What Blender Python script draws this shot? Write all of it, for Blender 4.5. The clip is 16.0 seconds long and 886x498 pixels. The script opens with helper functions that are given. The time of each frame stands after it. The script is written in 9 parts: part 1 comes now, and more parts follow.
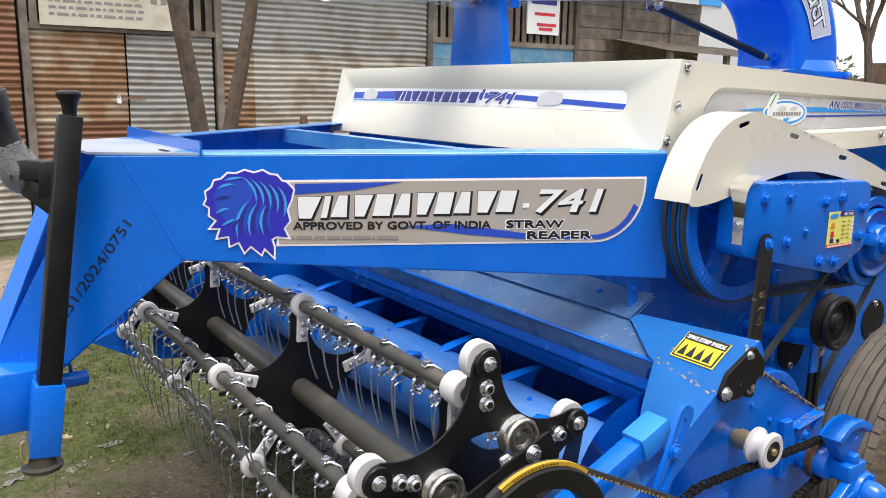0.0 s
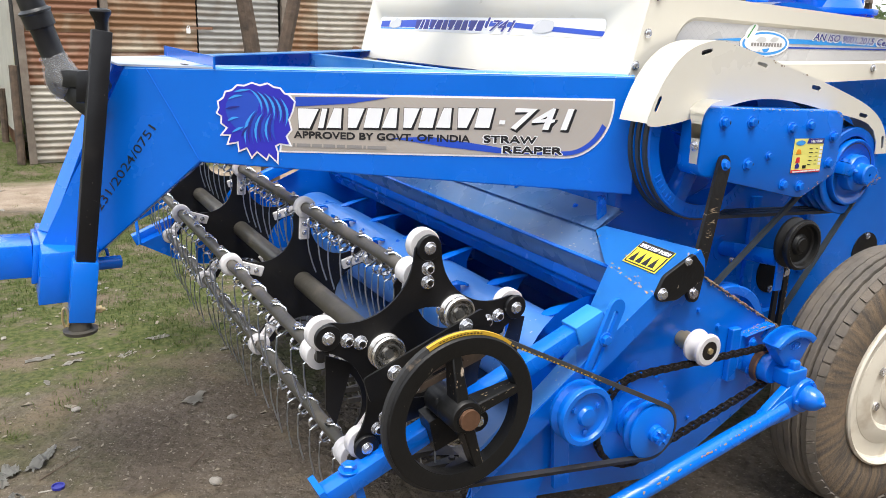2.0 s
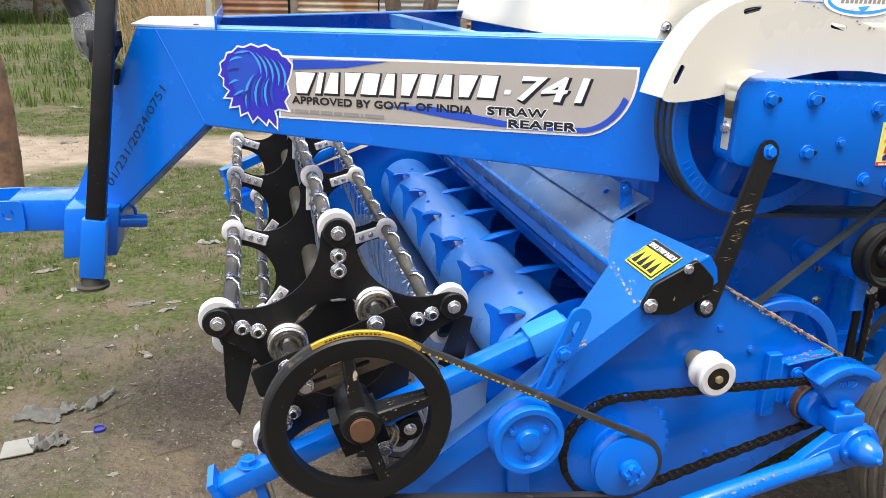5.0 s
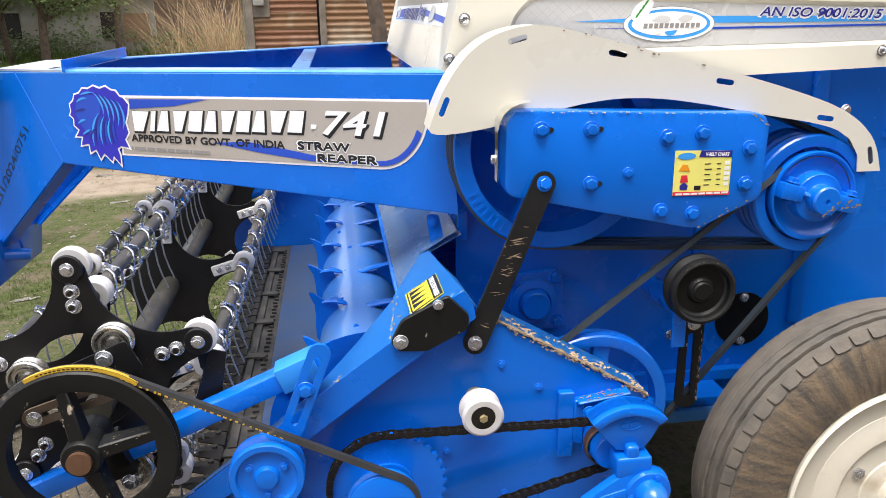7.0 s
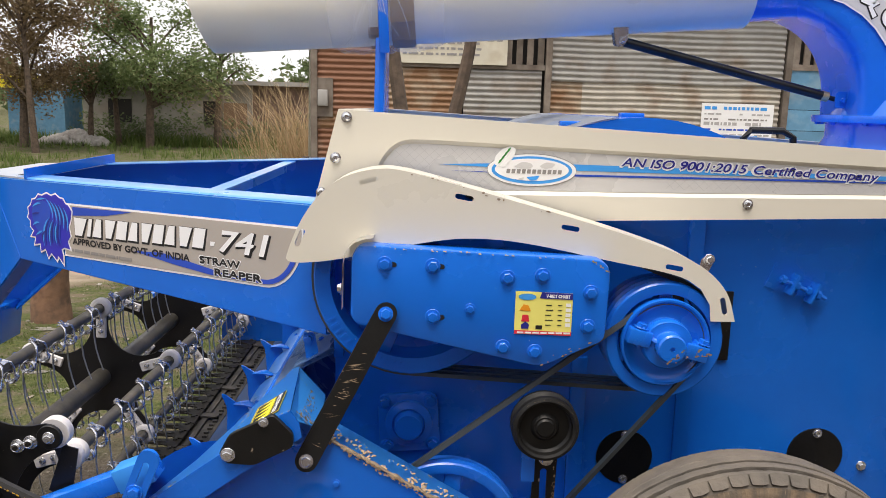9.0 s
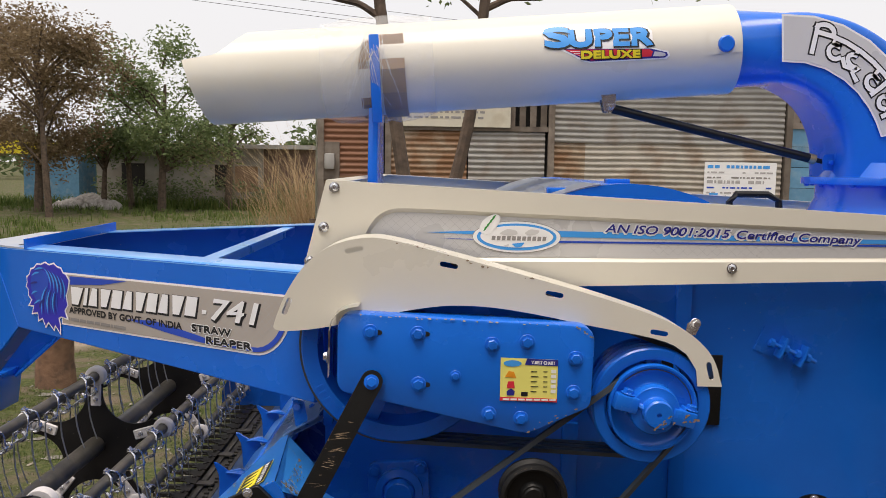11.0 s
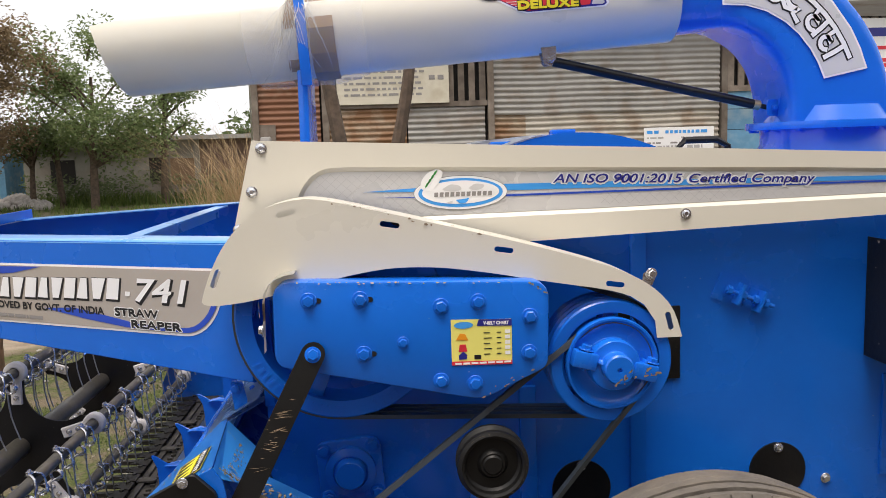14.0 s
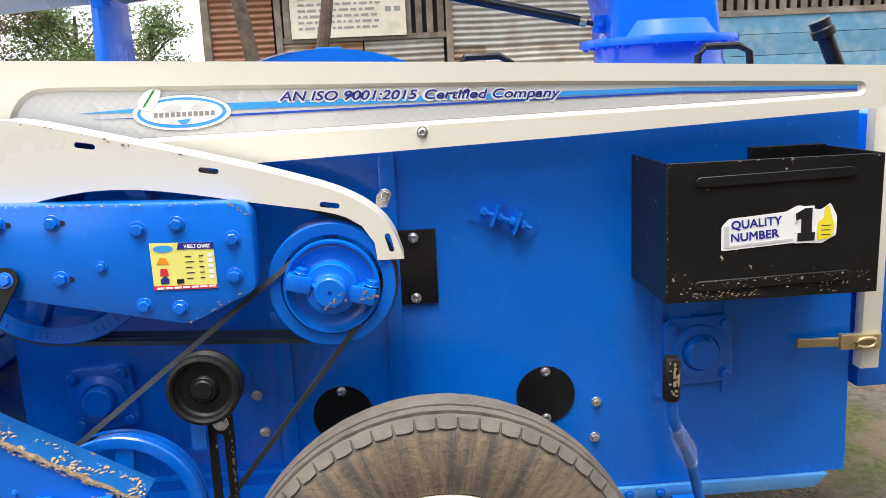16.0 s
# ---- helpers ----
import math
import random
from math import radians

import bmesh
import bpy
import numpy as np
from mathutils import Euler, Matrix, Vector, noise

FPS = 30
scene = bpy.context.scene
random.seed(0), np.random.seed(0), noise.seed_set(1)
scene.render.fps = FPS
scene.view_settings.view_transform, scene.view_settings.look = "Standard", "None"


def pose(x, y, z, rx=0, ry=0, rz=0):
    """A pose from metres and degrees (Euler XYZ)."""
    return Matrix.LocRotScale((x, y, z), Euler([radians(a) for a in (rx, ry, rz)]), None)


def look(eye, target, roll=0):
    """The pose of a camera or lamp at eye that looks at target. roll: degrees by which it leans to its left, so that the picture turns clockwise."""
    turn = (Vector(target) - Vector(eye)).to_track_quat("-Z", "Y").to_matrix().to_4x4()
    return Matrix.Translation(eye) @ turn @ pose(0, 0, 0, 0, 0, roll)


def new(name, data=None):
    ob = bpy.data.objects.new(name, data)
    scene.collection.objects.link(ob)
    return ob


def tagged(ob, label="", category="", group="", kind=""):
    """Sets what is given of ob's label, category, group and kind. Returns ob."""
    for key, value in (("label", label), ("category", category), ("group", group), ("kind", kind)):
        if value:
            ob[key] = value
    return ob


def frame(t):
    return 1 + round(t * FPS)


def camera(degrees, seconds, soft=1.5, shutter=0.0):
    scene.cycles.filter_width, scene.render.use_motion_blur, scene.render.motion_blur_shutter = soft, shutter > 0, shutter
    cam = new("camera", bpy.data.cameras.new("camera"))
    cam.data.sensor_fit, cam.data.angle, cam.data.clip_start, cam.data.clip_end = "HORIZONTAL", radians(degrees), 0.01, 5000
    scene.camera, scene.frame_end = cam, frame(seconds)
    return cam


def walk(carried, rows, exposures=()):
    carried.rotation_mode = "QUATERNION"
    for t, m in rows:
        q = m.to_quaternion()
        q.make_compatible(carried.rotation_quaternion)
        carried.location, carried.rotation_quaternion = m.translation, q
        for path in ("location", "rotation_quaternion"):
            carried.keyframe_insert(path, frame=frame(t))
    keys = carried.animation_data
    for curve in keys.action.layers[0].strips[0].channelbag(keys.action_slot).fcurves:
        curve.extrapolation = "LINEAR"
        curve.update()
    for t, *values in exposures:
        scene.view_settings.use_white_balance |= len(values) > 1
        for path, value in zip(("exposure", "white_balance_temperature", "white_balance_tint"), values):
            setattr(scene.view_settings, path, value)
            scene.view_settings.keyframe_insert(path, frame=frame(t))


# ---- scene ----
cam = camera(58.5, 16.0, 0.6)
METRES, EYE, TILT, LEAN, TURN = 3.7, 1.56, -11.25, -0.85, -34.5
ROWS = [
    (0.0, 0.0, 0.0, 0.0, 0.0, 0.0, -0.0),
    (0.5, 0.0211, 0.0008, -0.0059, 0.02, -1.26, 0.51),
    (1.0, 0.0385, -0.0079, -0.0134, 0.52, -2.75, 0.05),
    (1.5, 0.0507, -0.0392, -0.021, 2.15, -3.03, -0.49),
    (2.0, 0.0728, -0.0664, -0.0236, 5.19, -4.3, -2.03),
    (2.5, 0.1156, -0.0604, -0.0224, 8.31, -4.45, -2.2),
    (3.0, 0.1706, -0.0514, -0.024, 13.29, -4.92, -4.07),
    (5.5, 0.2685, 0.0539, -0.0026, 21.71, -7.86, -3.47),
    (6.0, 0.3388, 0.0677, 0.0032, 24.25, -7.89, -3.61),
    (6.5, 0.376, 0.0792, 0.0091, 26.38, -7.71, -3.61),
    (7.0, 0.3965, 0.1096, 0.0133, 26.59, -6.34, -3.58),
    (7.5, 0.4155, 0.1365, 0.0303, 28.28, -3.73, -3.85),
    (8.0, 0.4472, 0.1518, 0.0378, 29.55, -2.61, -3.91),
    (8.5, 0.5047, 0.1588, 0.0455, 30.7, -2.28, -6.21),
    (9.0, 0.5422, 0.1566, 0.0524, 32.96, -0.25, -7.1),
    (9.5, 0.554, 0.1543, 0.0528, 33.65, 0.88, -6.92),
    (12.0, 0.556, 0.1672, 0.0645, 33.35, 5.31, -6.01),
    (12.5, 0.5373, 0.1656, 0.0642, 31.98, 5.54, -5.51),
    (13.0, 0.5232, 0.1656, 0.056, 30.58, 5.38, -3.74),
    (13.5, 0.5185, 0.1784, 0.047, 30.06, 3.76, -3.26),
    (14.0, 0.5432, 0.1933, 0.0468, 30.08, 2.98, -3.15),
    (14.5, 0.5891, 0.2118, 0.046, 30.69, 1.47, -3.71),
    (15.0, 0.623, 0.2291, 0.0457, 30.98, 0.1, -3.62),
    (15.5, 0.6534, 0.2676, 0.0403, 31.0, -0.34, -2.78),
    (16.0, 0.6972, 0.3038, 0.0452, 30.96, -1.47, -2.44),
]
EDGES = [(3.2, look((0.428, -0.539, 1.524), (1.071, 1.271, 0.964), 2.2)), (5.3, look((0.840, -0.365, 1.529), (1.271, 1.479, 0.886), 0.7))]
walk(cam, sorted([(t, pose(0, 0, EYE, TILT, LEAN, TURN) @ pose(METRES * x, METRES * y, METRES * z, 90 + pitch, roll, yaw)) for t, x, y, z, yaw, pitch, roll in ROWS] + EDGES, key=lambda r: r[0]), exposures=[(0.0, 0.83, 6550, 10), (1.5, 1.03, 6500, 10), (3.0, 1.15, 6450, 10), (6.0, 1.19, 6450, 10), (7.5, 1.09, 6650, 11), (8.5, 0.94, 6900, 12), (9.2, 0.68, 7000, 13), (12.5, 0.33, 7100, 14), (14.0, 0.65, 6950, 13), (16.0, 1.25, 6500, 9)])

# ---- world and light: hazy bright overcast ----
world = bpy.data.worlds.new("sky")
scene.world = world
world.use_nodes = True
wn, wl = world.node_tree.nodes, world.node_tree.links
wn.clear()
w_out, w_bg = wn.new("ShaderNodeOutputWorld"), wn.new("ShaderNodeBackground")
w_sky, w_mix, w_sc = wn.new("ShaderNodeTexSky"), wn.new("ShaderNodeMix"), wn.new("ShaderNodeMix")
SUN_EL, SUN_ROT = 72.0, 201.0
w_sky.sky_type, w_sky.sun_disc = "NISHITA", False
w_sky.sun_elevation, w_sky.sun_rotation, w_sky.dust_density, w_sky.air_density = radians(SUN_EL), radians(SUN_ROT), 6.0, 1.2
w_sc.data_type, w_sc.blend_type = "RGBA", "MULTIPLY"
w_sc.inputs[0].default_value, w_sc.inputs[7].default_value = 1.0, (0.11, 0.11, 0.11, 1)
wl.new(w_sky.outputs[0], w_sc.inputs[6])
w_mix.data_type = "RGBA"
w_mix.inputs[0].default_value, w_mix.inputs[7].default_value = 0.8, (0.785, 0.82, 0.875, 1)
wl.new(w_sc.outputs[2], w_mix.inputs[6])
wl.new(w_mix.outputs[2], w_bg.inputs[0])
w_bg.inputs[1].default_value = 0.98
wl.new(w_bg.outputs[0], w_out.inputs[0])
sun = new("sun", bpy.data.lights.new("sun", "SUN"))
sun.data.energy, sun.data.angle, sun.data.color = 2.1, radians(34), (1.0, 0.96, 0.90)
sun.matrix_basis = look((-1.0, -2.6, 9), (0, 0, 0))

# ---- materials ----


def mat(name, color, rough=0.5, metal=0.0, vary=0.06, scale=6.0, bump=0.0, bump_scale=60.0, color2=None, mixed=0.5, scale2=3.0, sharp=0.12, coat=0.0, spec=0.5, rvary=0.08, rand=0.0, detail=6.0, fleck=None):
    """A painted or raw surface: base colour with grain, patches of a second colour, uneven gloss and fine relief."""
    m = bpy.data.materials.new(name)
    m.use_nodes = True
    n, l = m.node_tree.nodes, m.node_tree.links
    b = n["Principled BSDF"]
    b.inputs["Roughness"].default_value, b.inputs["Metallic"].default_value = rough, metal
    b.inputs["Coat Weight"].default_value, b.inputs["Coat Roughness"].default_value = coat, 0.12
    b.inputs["Specular IOR Level"].default_value = spec
    co = n.new("ShaderNodeTexCoord")
    t1 = n.new("ShaderNodeTexNoise")
    t1.inputs["Scale"].default_value, t1.inputs["Detail"].default_value = scale, detail
    l.new(co.outputs["Object"], t1.inputs["Vector"])
    mx = n.new("ShaderNodeMix")
    mx.data_type = "RGBA"
    mx.inputs[6].default_value = (*[c * (1 - vary * 2) for c in color], 1)
    mx.inputs[7].default_value = (*[min(1, c * (1 + vary * 2)) for c in color], 1)
    l.new(t1.outputs[0], mx.inputs[0])
    last = mx.outputs[2]
    if color2:
        t2 = n.new("ShaderNodeTexNoise")
        t2.inputs["Scale"].default_value, t2.inputs["Detail"].default_value = scale2, 10.0
        l.new(co.outputs["Object"], t2.inputs["Vector"])
        r = n.new("ShaderNodeMapRange")
        r.inputs[1].default_value, r.inputs[2].default_value = 1 - mixed - sharp, 1 - mixed + sharp
        l.new(t2.outputs[0], r.inputs[0])
        m2 = n.new("ShaderNodeMix")
        m2.data_type = "RGBA"
        m2.inputs[7].default_value = (*color2, 1)
        l.new(last, m2.inputs[6])
        l.new(r.outputs[0], m2.inputs[0])
        last = m2.outputs[2]
    if fleck:
        t4 = n.new("ShaderNodeTexNoise")
        t4.inputs["Scale"].default_value, t4.inputs["Detail"].default_value = fleck[1], 2.0
        l.new(co.outputs["Object"], t4.inputs["Vector"])
        r4, m4 = n.new("ShaderNodeMapRange"), n.new("ShaderNodeMix")
        r4.inputs[1].default_value, r4.inputs[2].default_value, r4.inputs[4].default_value = fleck[2], fleck[2] + 0.04, 0.75
        l.new(t4.outputs[0], r4.inputs[0])
        m4.data_type = "RGBA"
        m4.inputs[7].default_value = (*fleck[0], 1)
        l.new(last, m4.inputs[6])
        l.new(r4.outputs[0], m4.inputs[0])
        last = m4.outputs[2]
    if rand:
        oi = n.new("ShaderNodeObjectInfo")
        r = n.new("ShaderNodeMapRange")
        r.inputs[3].default_value, r.inputs[4].default_value = 1 - rand, 1 + rand
        l.new(oi.outputs["Random"], r.inputs[0])
        hs = n.new("ShaderNodeHueSaturation")
        l.new(r.outputs[0], hs.inputs["Value"])
        l.new(last, hs.inputs["Color"])
        last = hs.outputs[0]
    l.new(last, b.inputs["Base Color"])
    rr = n.new("ShaderNodeMapRange")
    rr.inputs[3].default_value, rr.inputs[4].default_value = max(0.02, rough - rvary), min(1, rough + rvary)
    l.new(t1.outputs[0], rr.inputs[0])
    l.new(rr.outputs[0], b.inputs["Roughness"])
    if bump:
        t3 = n.new("ShaderNodeTexNoise")
        t3.inputs["Scale"].default_value, t3.inputs["Detail"].default_value = bump_scale, 8.0
        l.new(co.outputs["Object"], t3.inputs["Vector"])
        bp = n.new("ShaderNodeBump")
        bp.inputs["Strength"].default_value, bp.inputs["Distance"].default_value = min(1, bump), 0.01
        l.new(t3.outputs[0], bp.inputs["Height"])
        l.new(bp.outputs[0], b.inputs["Normal"])
    return m


BLUE = mat("blue_paint", (0.001, 0.142, 0.67), 0.26, vary=0.05, scale=5, bump=0.12, bump_scale=9, coat=0.34, spec=0.42, color2=(0.002, 0.162, 0.69), mixed=0.32, scale2=2.5, fleck=((0.22, 0.34, 0.60), 95.0, 0.765))
# Blue paled to paint the sky's light on upper faces, with dust flecks.
SKYTOP = mat("sky_paled_blue_paint", (0.035, 0.26, 0.72), 0.30, vary=0.08, scale=7, bump=0.10, bump_scale=12, coat=0.5, color2=(0.12, 0.36, 0.74), mixed=0.45, scale2=5, sharp=0.2, fleck=((0.42, 0.48, 0.60), 90.0, 0.68))
# Base blue lightened for the sky it faces; the tan patches are dust.
DUSTY = mat("dusty_skylit_blue", (0.025, 0.245, 0.71), 0.36, vary=0.06, scale=5, bump=0.06, bump_scale=20, color2=(0.36, 0.30, 0.25), mixed=0.29, scale2=26, sharp=0.04)
CREAM = mat("cream_paint", (0.73, 0.695, 0.60), 0.30, vary=0.025, scale=3, bump=0.04, bump_scale=9, coat=0.2, color2=(0.71, 0.67, 0.565), mixed=0.35, scale2=2.2)
BLACK = mat("black_paint", (0.008, 0.008, 0.009), 0.36, vary=0.2, scale=9, bump=0.08, bump_scale=50, color2=(0.022, 0.020, 0.018), mixed=0.33, scale2=7, spec=0.35, fleck=((0.16, 0.14, 0.12), 110.0, 0.73))
WORN = mat("worn_black_paint", (0.009, 0.009, 0.009), 0.40, vary=0.2, scale=9, bump=0.1, bump_scale=60, color2=(0.42, 0.34, 0.26), mixed=0.285, scale2=34, sharp=0.025, spec=0.3)
TUBE = mat("dull_black_steel_tube", (0.078, 0.072, 0.060), 0.40, metal=0.3, vary=0.2, scale=12, bump=0.08, color2=(0.17, 0.145, 0.115), mixed=0.36, scale2=9)
OLDIRON = mat("black_dusty_iron", (0.030, 0.028, 0.026), 0.6, vary=0.2, scale=14, bump=0.1, color2=(0.085, 0.075, 0.062), mixed=0.4, scale2=10)
# Greyed for dust, and to paint the sky's sheen seen at low angles.
HOODPALE = mat("dust_and_sheen_hood_paint", (0.075, 0.235, 0.56), 0.28, vary=0.08, scale=7, bump=0.08, bump_scale=12, coat=0.5, color2=(0.20, 0.32, 0.54), mixed=0.48, scale2=4, sharp=0.25)
ZINC = mat("zinc_plated_steel", (0.66, 0.67, 0.70), 0.26, metal=0.88, vary=0.12, scale=40, bump=0.05)
BRASS = mat("yellow_zinc_steel", (0.52, 0.41, 0.22), 0.35, metal=0.65, vary=0.15, scale=30)
RUST = mat("rusty_shaft_steel", (0.16, 0.085, 0.05), 0.55, metal=0.5, vary=0.25, scale=30, bump=0.2)
NYLON = mat("white_nylon", (0.60, 0.58, 0.58), 0.45, vary=0.04, scale=15, color2=(0.55, 0.50, 0.44), mixed=0.27, scale2=18)
RUBBER = mat("black_rubber_belt", (0.022, 0.022, 0.023), 0.62, vary=0.2, scale=20, bump=0.1, color2=(0.16, 0.12, 0.085), mixed=0.30, scale2=24, sharp=0.05)
BELT = mat("dark_belt", (0.036, 0.046, 0.054), 0.42, vary=0.15, scale=20)
TYRE = mat("dusty_tyre_rubber", (0.115, 0.102, 0.088), 0.8, vary=0.25, scale=26, bump=0.3, bump_scale=70, color2=(0.160, 0.136, 0.110), mixed=0.5, scale2=9)
TINE_STEEL = mat("grey_spring_steel", (0.40, 0.42, 0.45), 0.36, metal=0.8, vary=0.15, scale=40)
AUGER = mat("dust_filmed_auger_paint", (0.015, 0.165, 0.58), 0.30, vary=0.08, scale=6, bump=0.08, bump_scale=14, coat=0.25, color2=(0.10, 0.23, 0.54), mixed=0.46, scale2=3.2, sharp=0.25, fleck=((0.40, 0.44, 0.52), 80.0, 0.70))
TROUGH = mat("dusty_trough_paint", (0.025, 0.135, 0.42), 0.5, vary=0.1, scale=6, bump=0.1, bump_scale=20, color2=(0.13, 0.16, 0.24), mixed=0.52, scale2=4, sharp=0.3)


def sidewall(name, cx, cz):
    """Muddy tyre wall with streaks that run outwards from the axle at (cx, cz)."""
    m = mat(name, (0.085, 0.074, 0.062), 0.85, vary=0.25, scale=18, bump=0.35, bump_scale=80)
    n, l = m.node_tree.nodes, m.node_tree.links
    b = n["Principled BSDF"]
    old = b.inputs["Base Color"].links[0].from_socket
    co, sp = n.new("ShaderNodeTexCoord"), n.new("ShaderNodeSeparateXYZ")
    l.new(co.outputs["Object"], sp.inputs[0])

    def op(kind, a, c):
        q = n.new("ShaderNodeMath")
        q.operation = kind
        for i, v in ((0, a), (1, c)):
            if isinstance(v, float):
                q.inputs[i].default_value = v
            else:
                l.new(v, q.inputs[i])
        return q.outputs[0]

    dx, dz = op("SUBTRACT", sp.outputs[0], cx), op("SUBTRACT", sp.outputs[2], cz)
    ang = op("MULTIPLY", op("ARCTAN2", dz, dx), 16.0)
    rad = op("POWER", op("ADD", op("MULTIPLY", dx, dx), op("MULTIPLY", dz, dz)), 0.5)
    cv = n.new("ShaderNodeCombineXYZ")
    l.new(ang, cv.inputs[0])
    l.new(op("MULTIPLY", rad, 5.0), cv.inputs[1])
    last = old
    for sc, lo, hi, col in ((0.9, 0.38, 0.62, (0.215, 0.155, 0.10)), (4.0, 0.54, 0.72, (0.105, 0.088, 0.070)), (9.0, 0.60, 0.70, (0.24, 0.18, 0.125))):
        t, r, x = n.new("ShaderNodeTexNoise"), n.new("ShaderNodeMapRange"), n.new("ShaderNodeMix")
        t.inputs["Scale"].default_value, t.inputs["Detail"].default_value = sc, 6.0
        l.new(cv.outputs[0], t.inputs["Vector"])
        r.inputs[1].default_value, r.inputs[2].default_value = lo, hi
        l.new(t.outputs[0], r.inputs[0])
        x.data_type = "RGBA"
        l.new(r.outputs[0], x.inputs[0])
        l.new(last, x.inputs[6])
        x.inputs[7].default_value = (*col, 1)
        last = x.outputs[2]
    l.new(last, b.inputs["Base Color"])
    return m


TYRE_SIDE = sidewall("muddy_tyre_sidewall", 2.825, 0.340)
CHAIN = mat("oily_chain_steel", (0.03, 0.026, 0.023), 0.45, metal=0.6, vary=0.3, scale=60)
WHITE = mat("white_vinyl", (0.86, 0.86, 0.86), 0.35, vary=0.02)
SILVER = mat("silver_vinyl", (0.60, 0.60, 0.61), 0.28, vary=0.05, scale=3, metal=0.1, color2=(0.72, 0.71, 0.69), mixed=0.45, scale2=1.4, sharp=0.3)
TAN = mat("tan_brushed_vinyl", (0.40, 0.345, 0.29), 0.32, vary=0.05, scale=3, color2=(0.50, 0.46, 0.42), mixed=0.48, scale2=1.3, sharp=0.35)
GRID = mat("grey_vinyl_lines", (0.27, 0.255, 0.245), 0.35)
LATT = mat("pale_lattice_lines", (0.43, 0.42, 0.41), 0.35)
LATP = mat("faint_lattice_lines", (0.53, 0.53, 0.53), 0.35)
CRUST = mat("tan_chaff_crust", (0.23, 0.175, 0.12), 0.95, vary=0.3, scale=70, bump=0.9, bump_scale=120, color2=(0.33, 0.245, 0.155), mixed=0.42, scale2=60)
PRINT = mat("orange_belt_print", (0.56, 0.34, 0.03), 0.5, vary=0.08, scale=30, color2=(0.45, 0.27, 0.04), mixed=0.30, scale2=40)
INK = mat("black_ink", (0.012, 0.012, 0.014), 0.4)
NAVY = mat("navy_vinyl", (0.022, 0.026, 0.24), 0.35)
ROYAL = mat("royal_blue_vinyl", (0.020, 0.075, 0.50), 0.35)
SKYB = mat("sky_blue_vinyl", (0.05, 0.33, 0.80), 0.35)
PURPLE = mat("violet_vinyl", (0.030, 0.028, 0.45), 0.35)
YELLOW = mat("yellow_vinyl", (0.84, 0.70, 0.04), 0.4, vary=0.03)
LEMON = mat("lemon_vinyl", (0.84, 0.78, 0.20), 0.4, vary=0.04)
RED = mat("red_vinyl", (0.66, 0.03, 0.05), 0.4)
ORANGE = mat("orange_vinyl", (0.80, 0.30, 0.02), 0.4)
GREEN = mat("green_vinyl", (0.04, 0.30, 0.06), 0.4)
STRAW = mat("chaff_and_dust", (0.33, 0.245, 0.16), 0.9, vary=0.25, scale=60, rand=0.2)
CARD = mat("brown_cardboard", (0.44, 0.29, 0.175), 0.75, vary=0.1, scale=10)
DECK = mat("pale_grey_blue_blotched", (0.42, 0.45, 0.50), 0.35, vary=0.08, color2=(0.25, 0.33, 0.50), mixed=0.4)
# Near-black laid flat to draw the shade inside slots.
SLOTBLACK = mat("slot_shade_black", (0.006, 0.006, 0.007), 0.7)


def film_mat():
    m = bpy.data.materials.new("clear_wrapping_film")
    m.use_nodes = True
    n, l = m.node_tree.nodes, m.node_tree.links
    b = n["Principled BSDF"]
    b.inputs["Base Color"].default_value, b.inputs["Roughness"].default_value = (0.92, 0.92, 0.92, 1), 0.15
    b.inputs["Alpha"].default_value = 0.17
    co, t, bp = n.new("ShaderNodeTexCoord"), n.new("ShaderNodeTexNoise"), n.new("ShaderNodeBump")
    t.inputs["Scale"].default_value, t.inputs["Detail"].default_value, t.inputs["Distortion"].default_value = 22, 6, 2.0
    l.new(co.outputs["Object"], t.inputs["Vector"])
    l.new(t.outputs[0], bp.inputs["Height"])
    bp.inputs["Strength"].default_value, bp.inputs["Distance"].default_value = 0.9, 0.01
    l.new(bp.outputs[0], b.inputs["Normal"])
    return m


FILM = film_mat()

# ---- building helpers ----
PLACE = {}


def thing(name, loc, label, category, group="", kind=""):
    e = new(name)
    e.empty_display_size = 0.1
    e.location = loc
    PLACE[e.name] = Matrix.Translation(loc)
    return tagged(e, label, category, group, kind)


def settle(ob, parent, m=None):
    m = m or Matrix.Identity(4)
    ob.matrix_basis = m
    PLACE[ob.name] = m.copy()
    if parent is not None:
        ob.parent = parent
        ob.matrix_parent_inverse = PLACE[parent.name].inverted()
    return ob


def mesh_of(name, bm, material, angle=35):
    bm.normal_update()
    for f in bm.faces:
        f.smooth = True
    c = radians(angle)
    for e in bm.edges:
        if len(e.link_faces) == 2 and e.calc_face_angle(4) > c:
            e.smooth = False
    me = bpy.data.meshes.new(name)
    bm.to_mesh(me)
    bm.free()
    for x in material if isinstance(material, (list, tuple)) else [material]:
        me.materials.append(x)
    return me


def part(name, bm, material, parent, label="", m=None, angle=35):
    ob = settle(new(name, mesh_of(name, bm, material, angle)), parent, m)
    if label:
        ob["label"] = label
    return ob


def again(name, me, parent, m, label=""):
    ob = settle(new(name, me), parent, m)
    if label:
        ob["label"] = label
    return ob


def B():
    return bmesh.new()


